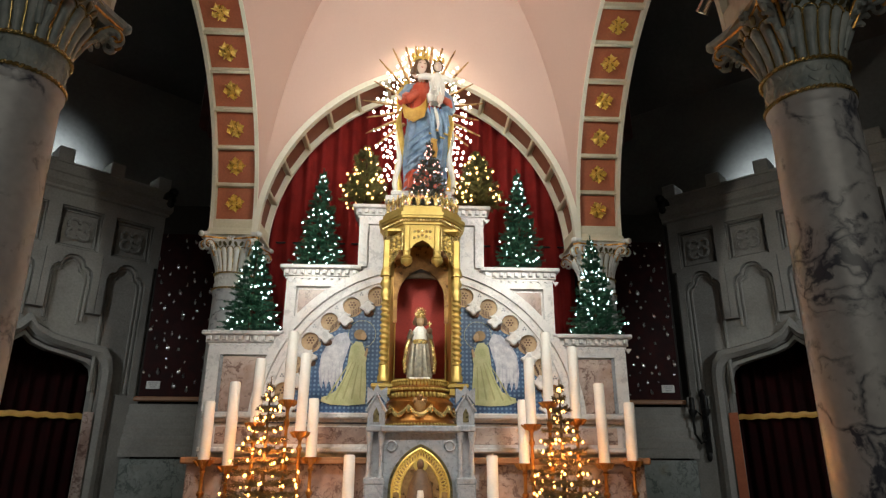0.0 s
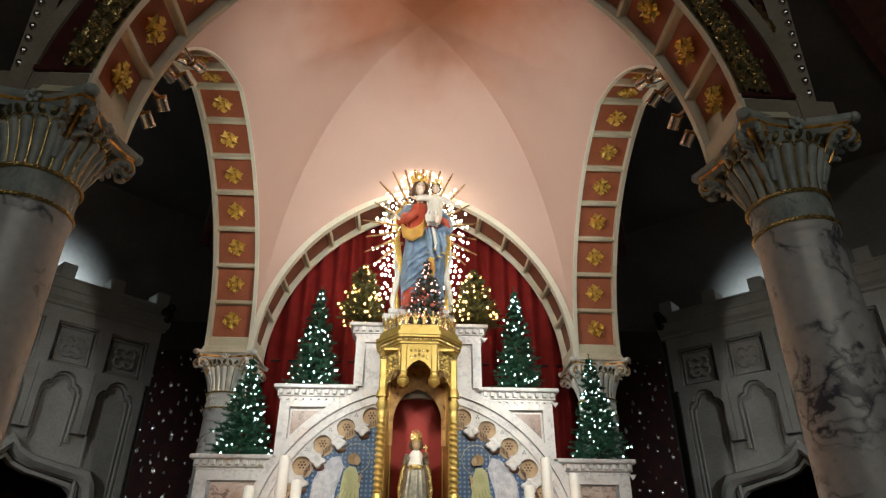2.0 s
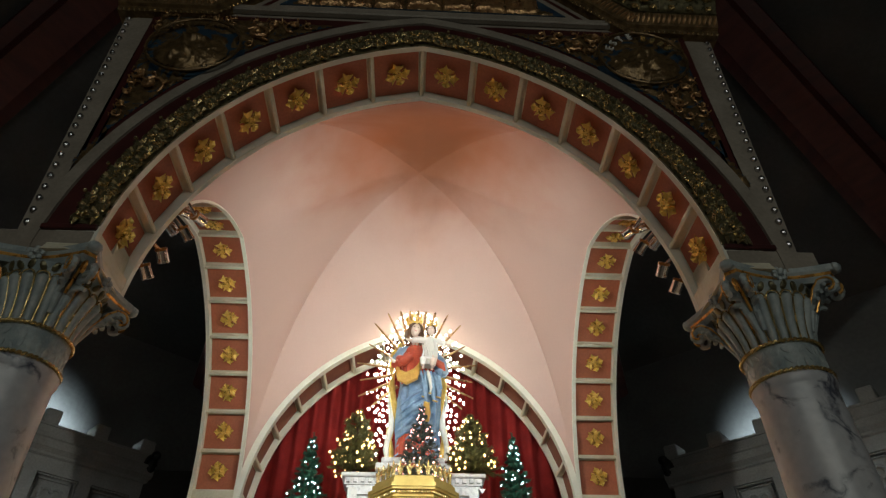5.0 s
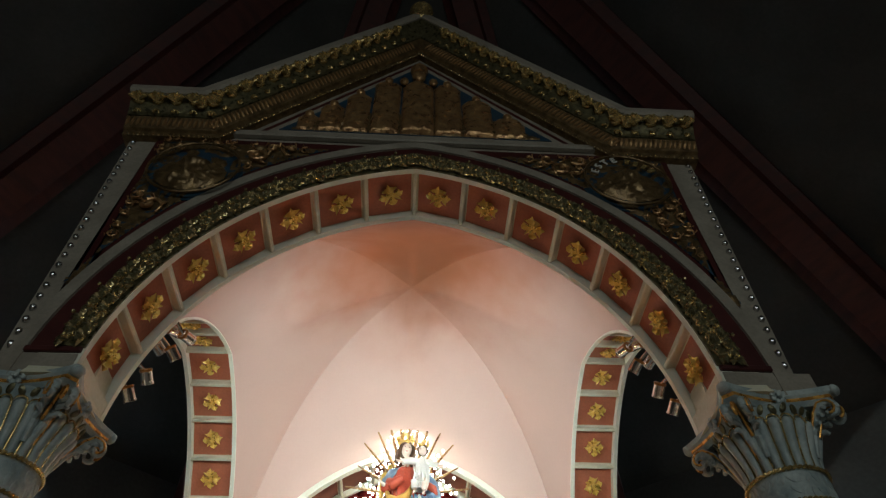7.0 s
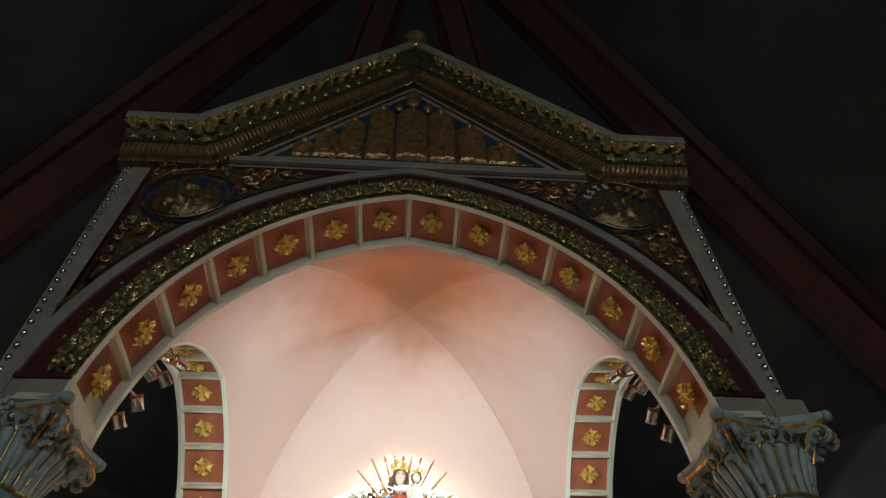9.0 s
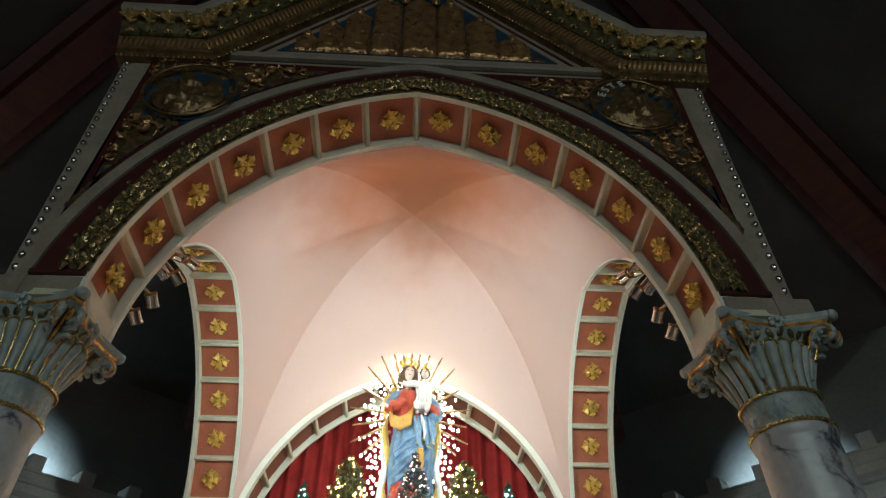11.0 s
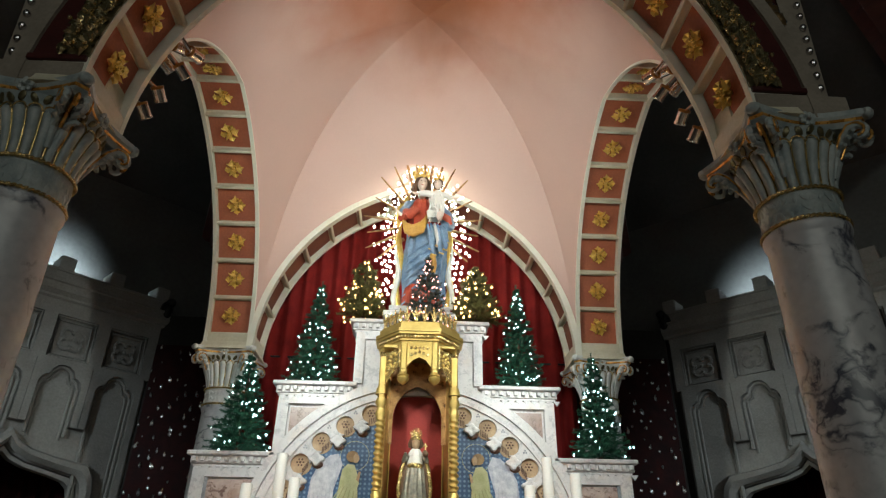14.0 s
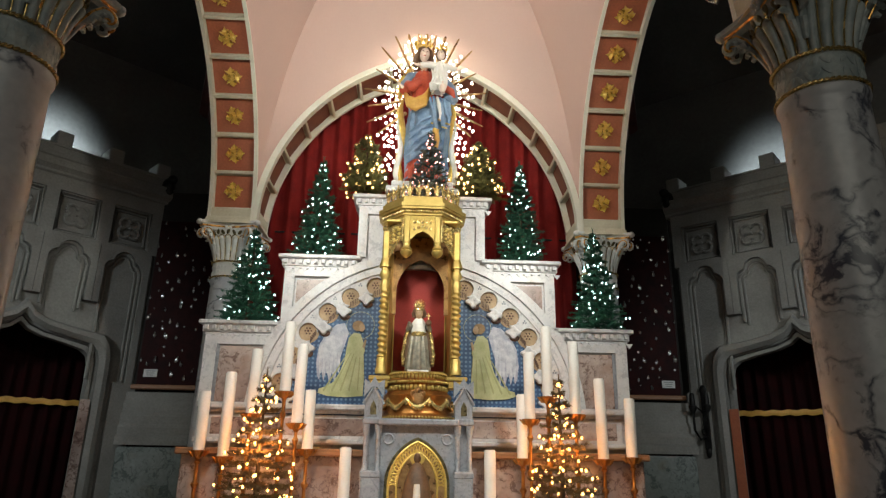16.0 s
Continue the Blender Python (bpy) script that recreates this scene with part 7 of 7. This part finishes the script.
# ---- Christmas trees ----
def tree(name, label, x, y, z0, h, r, needles, bulb, count, seed, group, bulb_r=0.0066, dense=1.7, droop=0.25, tip=True, levels=15, full=False):
    rnd = random.Random(seed)
    t = thing(name, label, "christmas tree", pose(x, y, z0, 0, 0, rnd.uniform(0, 360)), group)
    part("trunk", Shape().tube([(0, 0, 0), (0.003, 0.002, h * 0.5), (0, 0, h * 0.97)], [0.018, 0.012, 0.004], 8), M["bark"], t)
    g = Shape()
    tips = []

    def needle_run(p, q, n, size):
        d = q - p
        dn = d.normalized()
        side = dn.cross(Vector((0, 0, 1)))
        side = side.normalized() if side.length > 0.05 else Vector((1, 0, 0))
        up = side.cross(dn)
        for k in range(n):
            w = p + d * ((k + rnd.random()) / n)
            a = rnd.uniform(0, 2 * math.pi)
            o = (side * math.cos(a) + up * math.sin(a)) * 0.9 + dn * rnd.uniform(0.35, 0.8)
            o.normalize()
            e = w + o * size * rnd.uniform(0.7, 1.25)
            b = o.cross(dn)
            b = (b.normalized() if b.length > 0.01 else side) * 0.0028
            g.add([tuple(w - b), tuple(w + b), tuple(e)], [(0, 1, 2)])

    for lv in range(levels):
        f = lv / (levels - 1)
        z = h * (0.06 + 0.86 * f)
        rad = r * (1 - f ** 2.6) ** 0.6 + 0.03 if full else r * (1 - f) ** (0.85 if tip else 0.6) * (1 if tip else 0.86) + 0.02
        nb = max(4, round(9 * (1 - f) + 4))
        for k in range(nb):
            a = 2 * math.pi * (k + rnd.random() * 0.8) / nb + lv
            L = rad * rnd.uniform(0.72, 1.12)
            p = Vector((0, 0, z))
            m_ = Vector((math.cos(a) * L * 0.55, math.sin(a) * L * 0.55, z - L * droop * 0.4))
            e = Vector((math.cos(a) * L, math.sin(a) * L, z - L * droop * 0.35 + rnd.uniform(-0.01, 0.03)))
            g.tube([p, m_, e], [0.004, 0.003, 0.0015], 4)
            needle_run(p.lerp(m_, 0.25), m_, int(26 * dense), 0.030)
            needle_run(m_, e, int(34 * dense), 0.030)
            needle_run(e - (e - m_) * 0.15, e + (e - m_).normalized() * 0.012, int(12 * dense), 0.022)
            for s_ in (-1, 1):
                b = a + s_ * rnd.uniform(0.45, 0.8)
                st = p.lerp(e, rnd.uniform(0.45, 0.7))
                en = st + Vector((math.cos(b), math.sin(b), rnd.uniform(-0.25, 0.15))) * L * 0.38
                g.tube([st, en], [0.0025, 0.0012], 3)
                needle_run(st, en, int(24 * dense), 0.026)
                tips.append(en)
            tips += [e, m_]
    if tip:
        g.tube([(0, 0, h * 0.9), (0, 0, h)], [0.005, 0.002], 5)
        needle_run(Vector((0, 0, h * 0.88)), Vector((0, 0, h)), 60, 0.022)
    ob = part("crown", g, needles, t)
    ob["kind"] = "stuff"
    me = Shape().ball((0, 0, 0), bulb_r, 8, 6, (1, 1, 1.3)).mesh("bulb", [bulb])
    rnd.shuffle(tips)
    for q in tips[:count]:
        part("bulb", me, bulb, t, m=pose(q.x * 1.02, q.y * 1.02, q.z - 0.006))
    return t


tree("christmas_tree", "small green artificial tree with cool white lights", -0.92, 5.66, 3.05, 1.03, 0.225, M["needle"], M["bulb_white"], 62, 1, "trees on the middle steps")
tree("christmas_tree", "small green artificial tree with cool white lights", 0.955, 5.66, 3.05, 1.06, 0.225, M["needle"], M["bulb_white"], 62, 2, "trees on the middle steps")
tree("christmas_tree", "small green tree with cool white lights beside a column", -1.47, 5.62, 2.45, 0.90, 0.26, M["needle"], M["bulb_white"], 62, 3, "trees on the lower steps")
tree("christmas_tree", "small green tree with cool white lights beside a column", 1.62, 5.62, 2.45, 0.97, 0.24, M["needle"], M["bulb_white"], 66, 4, "trees on the lower steps")
tree("bushy_tree", "bushy conical tree with warm white lights at the statue's foot", -0.50, 5.52, 3.64, 0.62, 0.27, M["warm_needle"], M["bulb_warm"], 85, 5, "bushy trees", 0.0100, 2.2, 0.05, False, 13, False)
tree("bushy_tree", "bushy conical tree with warm white lights at the statue's foot", 0.545, 5.52, 3.64, 0.60, 0.27, M["warm_needle"], M["bulb_warm"], 75, 6, "bushy trees", 0.0100, 2.2, 0.05, False, 13, False)
red = tree("red_lit_tree", "small tree with pink lights and red blossoms on the niche", CX + 0.055, 5.22, 3.44, 0.72, 0.215, M["dusky_needle"], M["bulb_pink"], 105, 7, "", 0.0058, 1.3, 0.15, True, 11)
g = Shape()
rnd = random.Random(8)
for k in range(26):
    a, f = rnd.uniform(math.pi, 2 * math.pi), rnd.random()
    rr = 0.19 * (1 - f * 0.8)
    p = (rr * math.cos(a), rr * math.sin(a), 0.06 + 0.36 * f)
    for j in range(5):
        b = 2 * math.pi * j / 5
        g.ball((p[0] + 0.013 * math.cos(b), p[1] - 0.004, p[2] + 0.013 * math.sin(b)), 0.009, 5, 4)
ob = part("blossom", g, M["robe_red"], red, "small red cloth blossoms")
ob["kind"] = "stuff"
ob.matrix_basis = pose(0, 0, 0, 0, 0, 0) @ red.matrix_basis.to_3x3().inverted().to_4x4()
tree("amber_lit_tree", "sparse small tree with glowing amber lights before the altar", -1.03, 4.66, 1.0, 0.96, 0.27, M["amber_needle"], M["bulb_amber"], 120, 9, "amber-lit trees", 0.0088, 1.4, 0.3, True, 13)
tree("amber_lit_tree", "sparse small tree with glowing amber lights before the altar", 1.03, 4.66, 1.0, 0.96, 0.27, M["amber_needle"], M["bulb_amber"], 120, 10, "amber-lit trees", 0.0088, 1.4, 0.3, True, 13)


# ---- gothic stone screens ----
def screen(side):
    """A stone screen with a doorway. Along it runs u, from the corner by the altar outwards."""
    m = pose(3.17, 7.46, 0, 0, 0, -45) if side > 0 else pose(-3.12, 7.51, -0.03, 0, 0, 45)
    t = thing("stone_screen", "grey gothic stone screen with blind tracery and battlements", "stone screen", m, "screens beside the altar")

    def P(pts):
        return [(side * a, b) for a, b in pts]

    def outline(o):
        hw = 0.78 + o
        c = 1.21
        right = [(c + hw, -0.1), (c + hw, 2.16 + o * 0.3)]
        cur = [(c + hw - 0.004, 2.31 + o * 0.5), (c + hw - 0.03, 2.41 + o * 0.75), (c + hw - 0.10, 2.48 + o), (c + 0.46, 2.525 + o), (c + 0.22, 2.575 + o), (c + 0.08, 2.635 + o * 1.1), (c, 2.715 + o * 1.3)]
        left = [(2 * c - a, b) for a, b in cur[::-1][1:]]
        return right + cur + left + [(c - hw, 2.16 + o * 0.3), (c - hw, -0.1)]

    door = outline(0.0)
    wallp = [(0, -0.1), (0, 4.26), (3.3, 4.26), (3.3, -0.1)] + door
    part("wall_slab", Shape().prism(P(wallp), 0.075, 0.30), M["stone"], t)
    part("door_moulding", Shape().loft([[(side * a[0], 0.02, a[1]), (side * b[0], -0.05, b[1]), (side * c_[0], -0.035, c_[1]), (side * d_[0], 0.05, d_[1])]
                                        for a, b, c_, d_ in zip(outline(0.01), outline(0.05), outline(0.10), outline(0.13))], smooth=True), M["stone"], t)
    part("inner_moulding", Shape().loft([[(side * a[0], 0.22, a[1]), (side * a[0], 0.10, a[1]), (side * b[0], 0.10, b[1]), (side * b[0], 0.22, b[1])]
                                         for a, b in zip(outline(-0.05), outline(-0.012))], smooth=True), M["stone"], t)
    # front plate: bands, mullions, panels
    part("upper_band", Shape().prism(P([(0, 4.105), (3.3, 4.105), (3.3, 4.26), (0, 4.26)]), 0.0, 0.075), M["stone"], t)
    part("middle_band", Shape().prism(P([(0, 3.60), (3.3, 3.60), (3.3, 3.635), (0, 3.635)]), 0.0, 0.075), M["stone"], t)
    pitch, w = 0.575, 0.44
    for k in range(5):
        u0 = 0.115 + pitch * k
        prev = 0.0 if k == 0 else u0 - (pitch - w)
        part("mullion", Shape().prism(P([(prev, 3.635), (u0, 3.635), (u0, 4.105), (prev, 4.105)]), 0.0, 0.075), M["stone"], t)
        # sunk quatrefoil
        g = Shape()
        uc, zc = u0 + w / 2, 3.87
        for o, yy in ((0.012, 0.03), (0.045, 0.055)):
            a, b, z0, z1 = u0 + o, u0 + w - o, 3.635 + o, 4.105 - o
            g.tube([(side * q[0], yy, q[1]) for q in ((a, z0), (a, z1), (b, z1), (b, z0), (a, z0))], 0.016, 5)
        part("panel_bead", g, M["stone"], t)
        g = Shape()
        for q in range(4):
            an = math.pi / 2 * q + math.pi / 4
            cx_, cz_ = uc + 0.075 * math.cos(an), zc + 0.075 * math.sin(an)
            g.tube([(side * (cx_ + 0.062 * math.cos(an + b)), 0.055, cz_ + 0.062 * math.sin(an + b)) for b in [radians(-125 + 25 * j) for j in range(11)]], 0.02, 6)
        g.ball((side * uc, 0.035, zc), 0.02, 8, 6)
        part("quatrefoil", g, M["stone"], t)
        # blind arch head with a cusped top
        a0, a1 = u0 - 0.015, u0 + w + 0.015
        mid = (a0 + a1) / 2
        hw = (a1 - a0) / 2 - 0.02
        notch = [(mid - hw, 2.95), (mid - hw, 3.36), (mid - hw * 0.92, 3.42), (mid - hw * 0.72, 3.452), (mid - hw * 0.60, 3.458), (mid - hw * 0.5, 3.525), (mid - hw * 0.25, 3.565), (mid, 3.575),
                 (mid + hw * 0.25, 3.565), (mid + hw * 0.5, 3.525), (mid + hw * 0.60, 3.458), (mid + hw * 0.72, 3.452), (mid + hw * 0.92, 3.42), (mid + hw, 3.36), (mid + hw, 2.95)]
        lo = a0 - 0.05
        hi = a1 + 0.05
        poly = [(max(lo, 0), 2.95), (max(lo, 0), 3.60), (hi, 3.60), (hi, 2.95)] + notch[::-1]
        part("arch_head", Shape().prism(P(poly), 0.0, 0.075), M["stone"], t)
        g = Shape()
        bottom = 2.12 if k in (0, 3) else 2.85
        path = [(mid - hw + 0.028, bottom)] + [(mid + (q[0] - mid) * 0.9, q[1] - 0.02) for q in notch[1:-1]] + [(mid + hw - 0.028, bottom)]
        g.tube([(side * q[0], 0.05, q[1]) for q in path], 0.018, 6)
        g.tube([(side * (mid + (q[0] - mid) * 0.8), 0.07, q[1] - 0.035) for q in path], 0.014, 6)
        part("arch_bead", g, M["stone"], t)
        if k in (0, 3):
            part("lower_mullion", Shape().prism(P([(max(lo, 0), 2.10), (max(lo, 0), 2.95), (a0 + 0.02, 2.95), (a0 + 0.02, 2.10)] if k == 0 else [(a1 - 0.02, 2.10), (a1 - 0.02, 2.95), (hi, 2.95), (hi, 2.10)]), 0.0, 0.075), M["stone"], t)
    part("jamb_plate", Shape().prism(P([(0, 0.0), (0.25, 0.0), (0.25, 2.10), (0, 2.10)]), 0.0, 0.075), M["stone"], t)
    # cornice and battlements
    part("cornice", Shape().loft([[(side * u, y, z) for y, z in ((0.30, 4.26), (-0.01, 4.26), (-0.03, 4.275), (-0.03, 4.30), (-0.055, 4.32), (-0.08, 4.34), (-0.08, 4.42), (-0.095, 4.435), (-0.095, 4.455), (-0.02, 4.475), (-0.02, 4.575), (-0.03, 4.58), (-0.03, 4.605), (0.30, 4.605))] for u in (-0.05, 3.35)], smooth=False), M["stone"], t)
    for k in range(6):
        u = 0.075 + 0.56 * k
        part("merlon", Shape().box((side * u, 0.12, 4.685), (0.165, 0.28, 0.17), 0.012), M["stone"], t)
    part("corner_scroll", Shape().ball((side * 0.0, -0.03, 4.48), 0.10, 10, 8, (0.8, 0.9, 1.3)).ball((side * -0.02, -0.08, 4.58), 0.06, 8, 6), M["iron"], t, "dark carved corner boss")
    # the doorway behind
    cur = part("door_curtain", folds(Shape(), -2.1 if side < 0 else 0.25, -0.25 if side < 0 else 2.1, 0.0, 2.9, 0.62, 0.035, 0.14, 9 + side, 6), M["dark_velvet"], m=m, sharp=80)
    tagged(cur, "dark red velvet curtain hanging in the stone doorway", "curtain", "doorway curtains")
    band = part("curtain_trim", Shape().loft([[(side * (0.3 + 1.75 * k / 40), 0.55 + y, 1.885 + z - 0.008 * math.sin(k * 1.7)) for y, z in ((0, -0.03), (-0.008, 0), (0, 0.03), (0.015, 0))] for k in range(41)]), M["robe_gold"], cur, "gold braid across the curtain")
    reveal = Shape()
    for u in (0.26, 2.12):
        reveal.box((side * u, 0.55, 1.4), (0.06, 0.5, 2.9))
    reveal.box((side * 1.19, 0.55, 2.92), (2.0, 0.5, 0.06)).box((side * 1.19, 0.82, 1.4), (2.0, 0.04, 3.0))
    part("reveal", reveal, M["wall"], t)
    part("red_jamb", Shape().box((side * 0.49, 0.02, 0.98), (0.10, 0.012, 1.85), 0.003), M["rose"] if side < 0 else M["coffer"], t, "reddish marble jamb strip")
    return t


for side in (-1, 1):
    screen(side)

# ---- boards of silver votive medals behind the altar ----
MEDAL = Shape().ball((0, 0, 0), 0.024, 8, 6, (0.85, 0.5, 1.15)).ball((0, 0, 0.03), 0.011, 6, 4).mesh("medal", [M["silver"]])
MEDAL2 = Shape().ball((0, 0, 0), 0.017, 7, 5, (1, 0.5, 1)).mesh("medal", [M["silver"]])
for side in (-1, 1):
    m = pose(side * 2.55, 7.44, 0)
    t = thing("votive_board", "dark red board covered with rows of small silver medals", "votive board", m, "votive boards")
    part("panel", Shape().box((0, 0.03, 3.03), (1.10, 0.04, 1.95), 0.006), M["board"], t)
    part("frame_ledge", Shape().box((0, -0.005, 2.035), (1.16, 0.10, 0.05), 0.01), M["wood"], t, "brown wooden ledge")
    rnd = random.Random(20 + side)
    for i in range(9):
        for j in range(17):
            # medals thinned out towards the altar to imitate the shade there
            if rnd.random() < (0.48 if (-0.49 + 0.122 * i) * side < 0.1 else 0.25):
                continue
            x, z = -0.49 + 0.122 * i + 0.06 * (j % 2) - 0.02 + rnd.uniform(-0.035, 0.035), 2.14 + 0.112 * j + rnd.uniform(-0.04, 0.04)
            if abs(x - side * 0.40) < 0.15 and z < 2.27:
                continue
            part("medal", MEDAL if rnd.random() < 0.6 else MEDAL2, M["silver"], t, m=pose(x, 0.0, z, 0, rnd.uniform(-25, 25), rnd.uniform(-40, 40)) @ Matrix.Scale(rnd.uniform(0.6, 1.35), 4))
    card = part("card", Shape().box((side * 0.40, -0.004, 2.19), (0.15, 0.012, 0.085), 0.002), M["paper"], t, "white printed card")
    g = Shape()
    for k in range(3):
        g.box((side * 0.40, -0.0115, 2.212 - 0.022 * k), (0.11 - 0.02 * k, 0.002, 0.008))
    part("print_bar", g, M["sign_bar"], card)
    dad = thing("stone_dado", "grey moulded stone dado with a green marble panel", "dado", m, "dadoes")
    part("moulding", Shape().loft([[(x, y, z) for y, z in ((0.10, 1.42), (-0.14, 1.42), (-0.14, 1.50), (-0.10, 1.53), (-0.11, 1.60), (-0.08, 1.64), (-0.085, 1.72), (-0.05, 1.76), (-0.055, 1.85), (-0.02, 1.89), (-0.02, 1.98), (0.10, 1.98))] for x in (-0.62, 0.62)], smooth=False), M["stone"], dad)
    part("marble_panel", Shape().box((0, -0.03, 0.70), (1.20, 0.20, 1.40), 0.02), M["dado"], dad, "polished green marble panel")
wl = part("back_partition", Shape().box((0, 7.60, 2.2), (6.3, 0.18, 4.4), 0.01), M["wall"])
tagged(wl, "dark painted partition behind the altar", "partition", kind="structure")

# ---- iron wall sconce on the right screen ----
sc = thing("iron_sconce", "black wrought iron twin wall sconce on the stone screen", "sconce", pose(3.17, 7.46, 0, 0, 0, -45))
part("back_plate", Shape().box((0.19, -0.012, 1.78), (0.07, 0.024, 0.62), 0.008).ball((0.19, -0.02, 1.44), 0.04, 8, 6, (0.8, 0.5, 1.4)).ball((0.19, -0.02, 2.12), 0.045, 8, 6, (0.9, 0.5, 1.3)), M["iron"], sc)
for dx in (-0.06, 0.06):
    part("arm", Shape().tube([(0.19, -0.03, 1.62), (0.19 + dx * 0.7, -0.10, 1.58), (0.19 + dx * 1.3, -0.16, 1.68), (0.19 + dx * 1.3, -0.16, 1.90)], 0.014, 8).tube([(0.19, -0.03, 1.85), (0.19 + dx, -0.09, 1.93), (0.19 + dx * 1.3, -0.15, 1.86)], 0.010, 6), M["iron"], sc)
    part("candle_cup", Shape().lathe([(0.012, 1.86), (0.04, 1.90), (0.045, 1.94), (0.03, 1.95), (0.028, 2.06), (0.02, 2.08)], 12, (0.19 + dx * 1.3, -0.16, 0)), M["iron"], sc)
part("scrollwork", Shape().tube([(0.19 + 0.05 * math.cos(k * 0.6) * (1 - k / 24), -0.05, 1.66 + 0.05 * math.sin(k * 0.6) * (1 - k / 24)) for k in range(20)], 0.008, 6), M["iron"], sc)
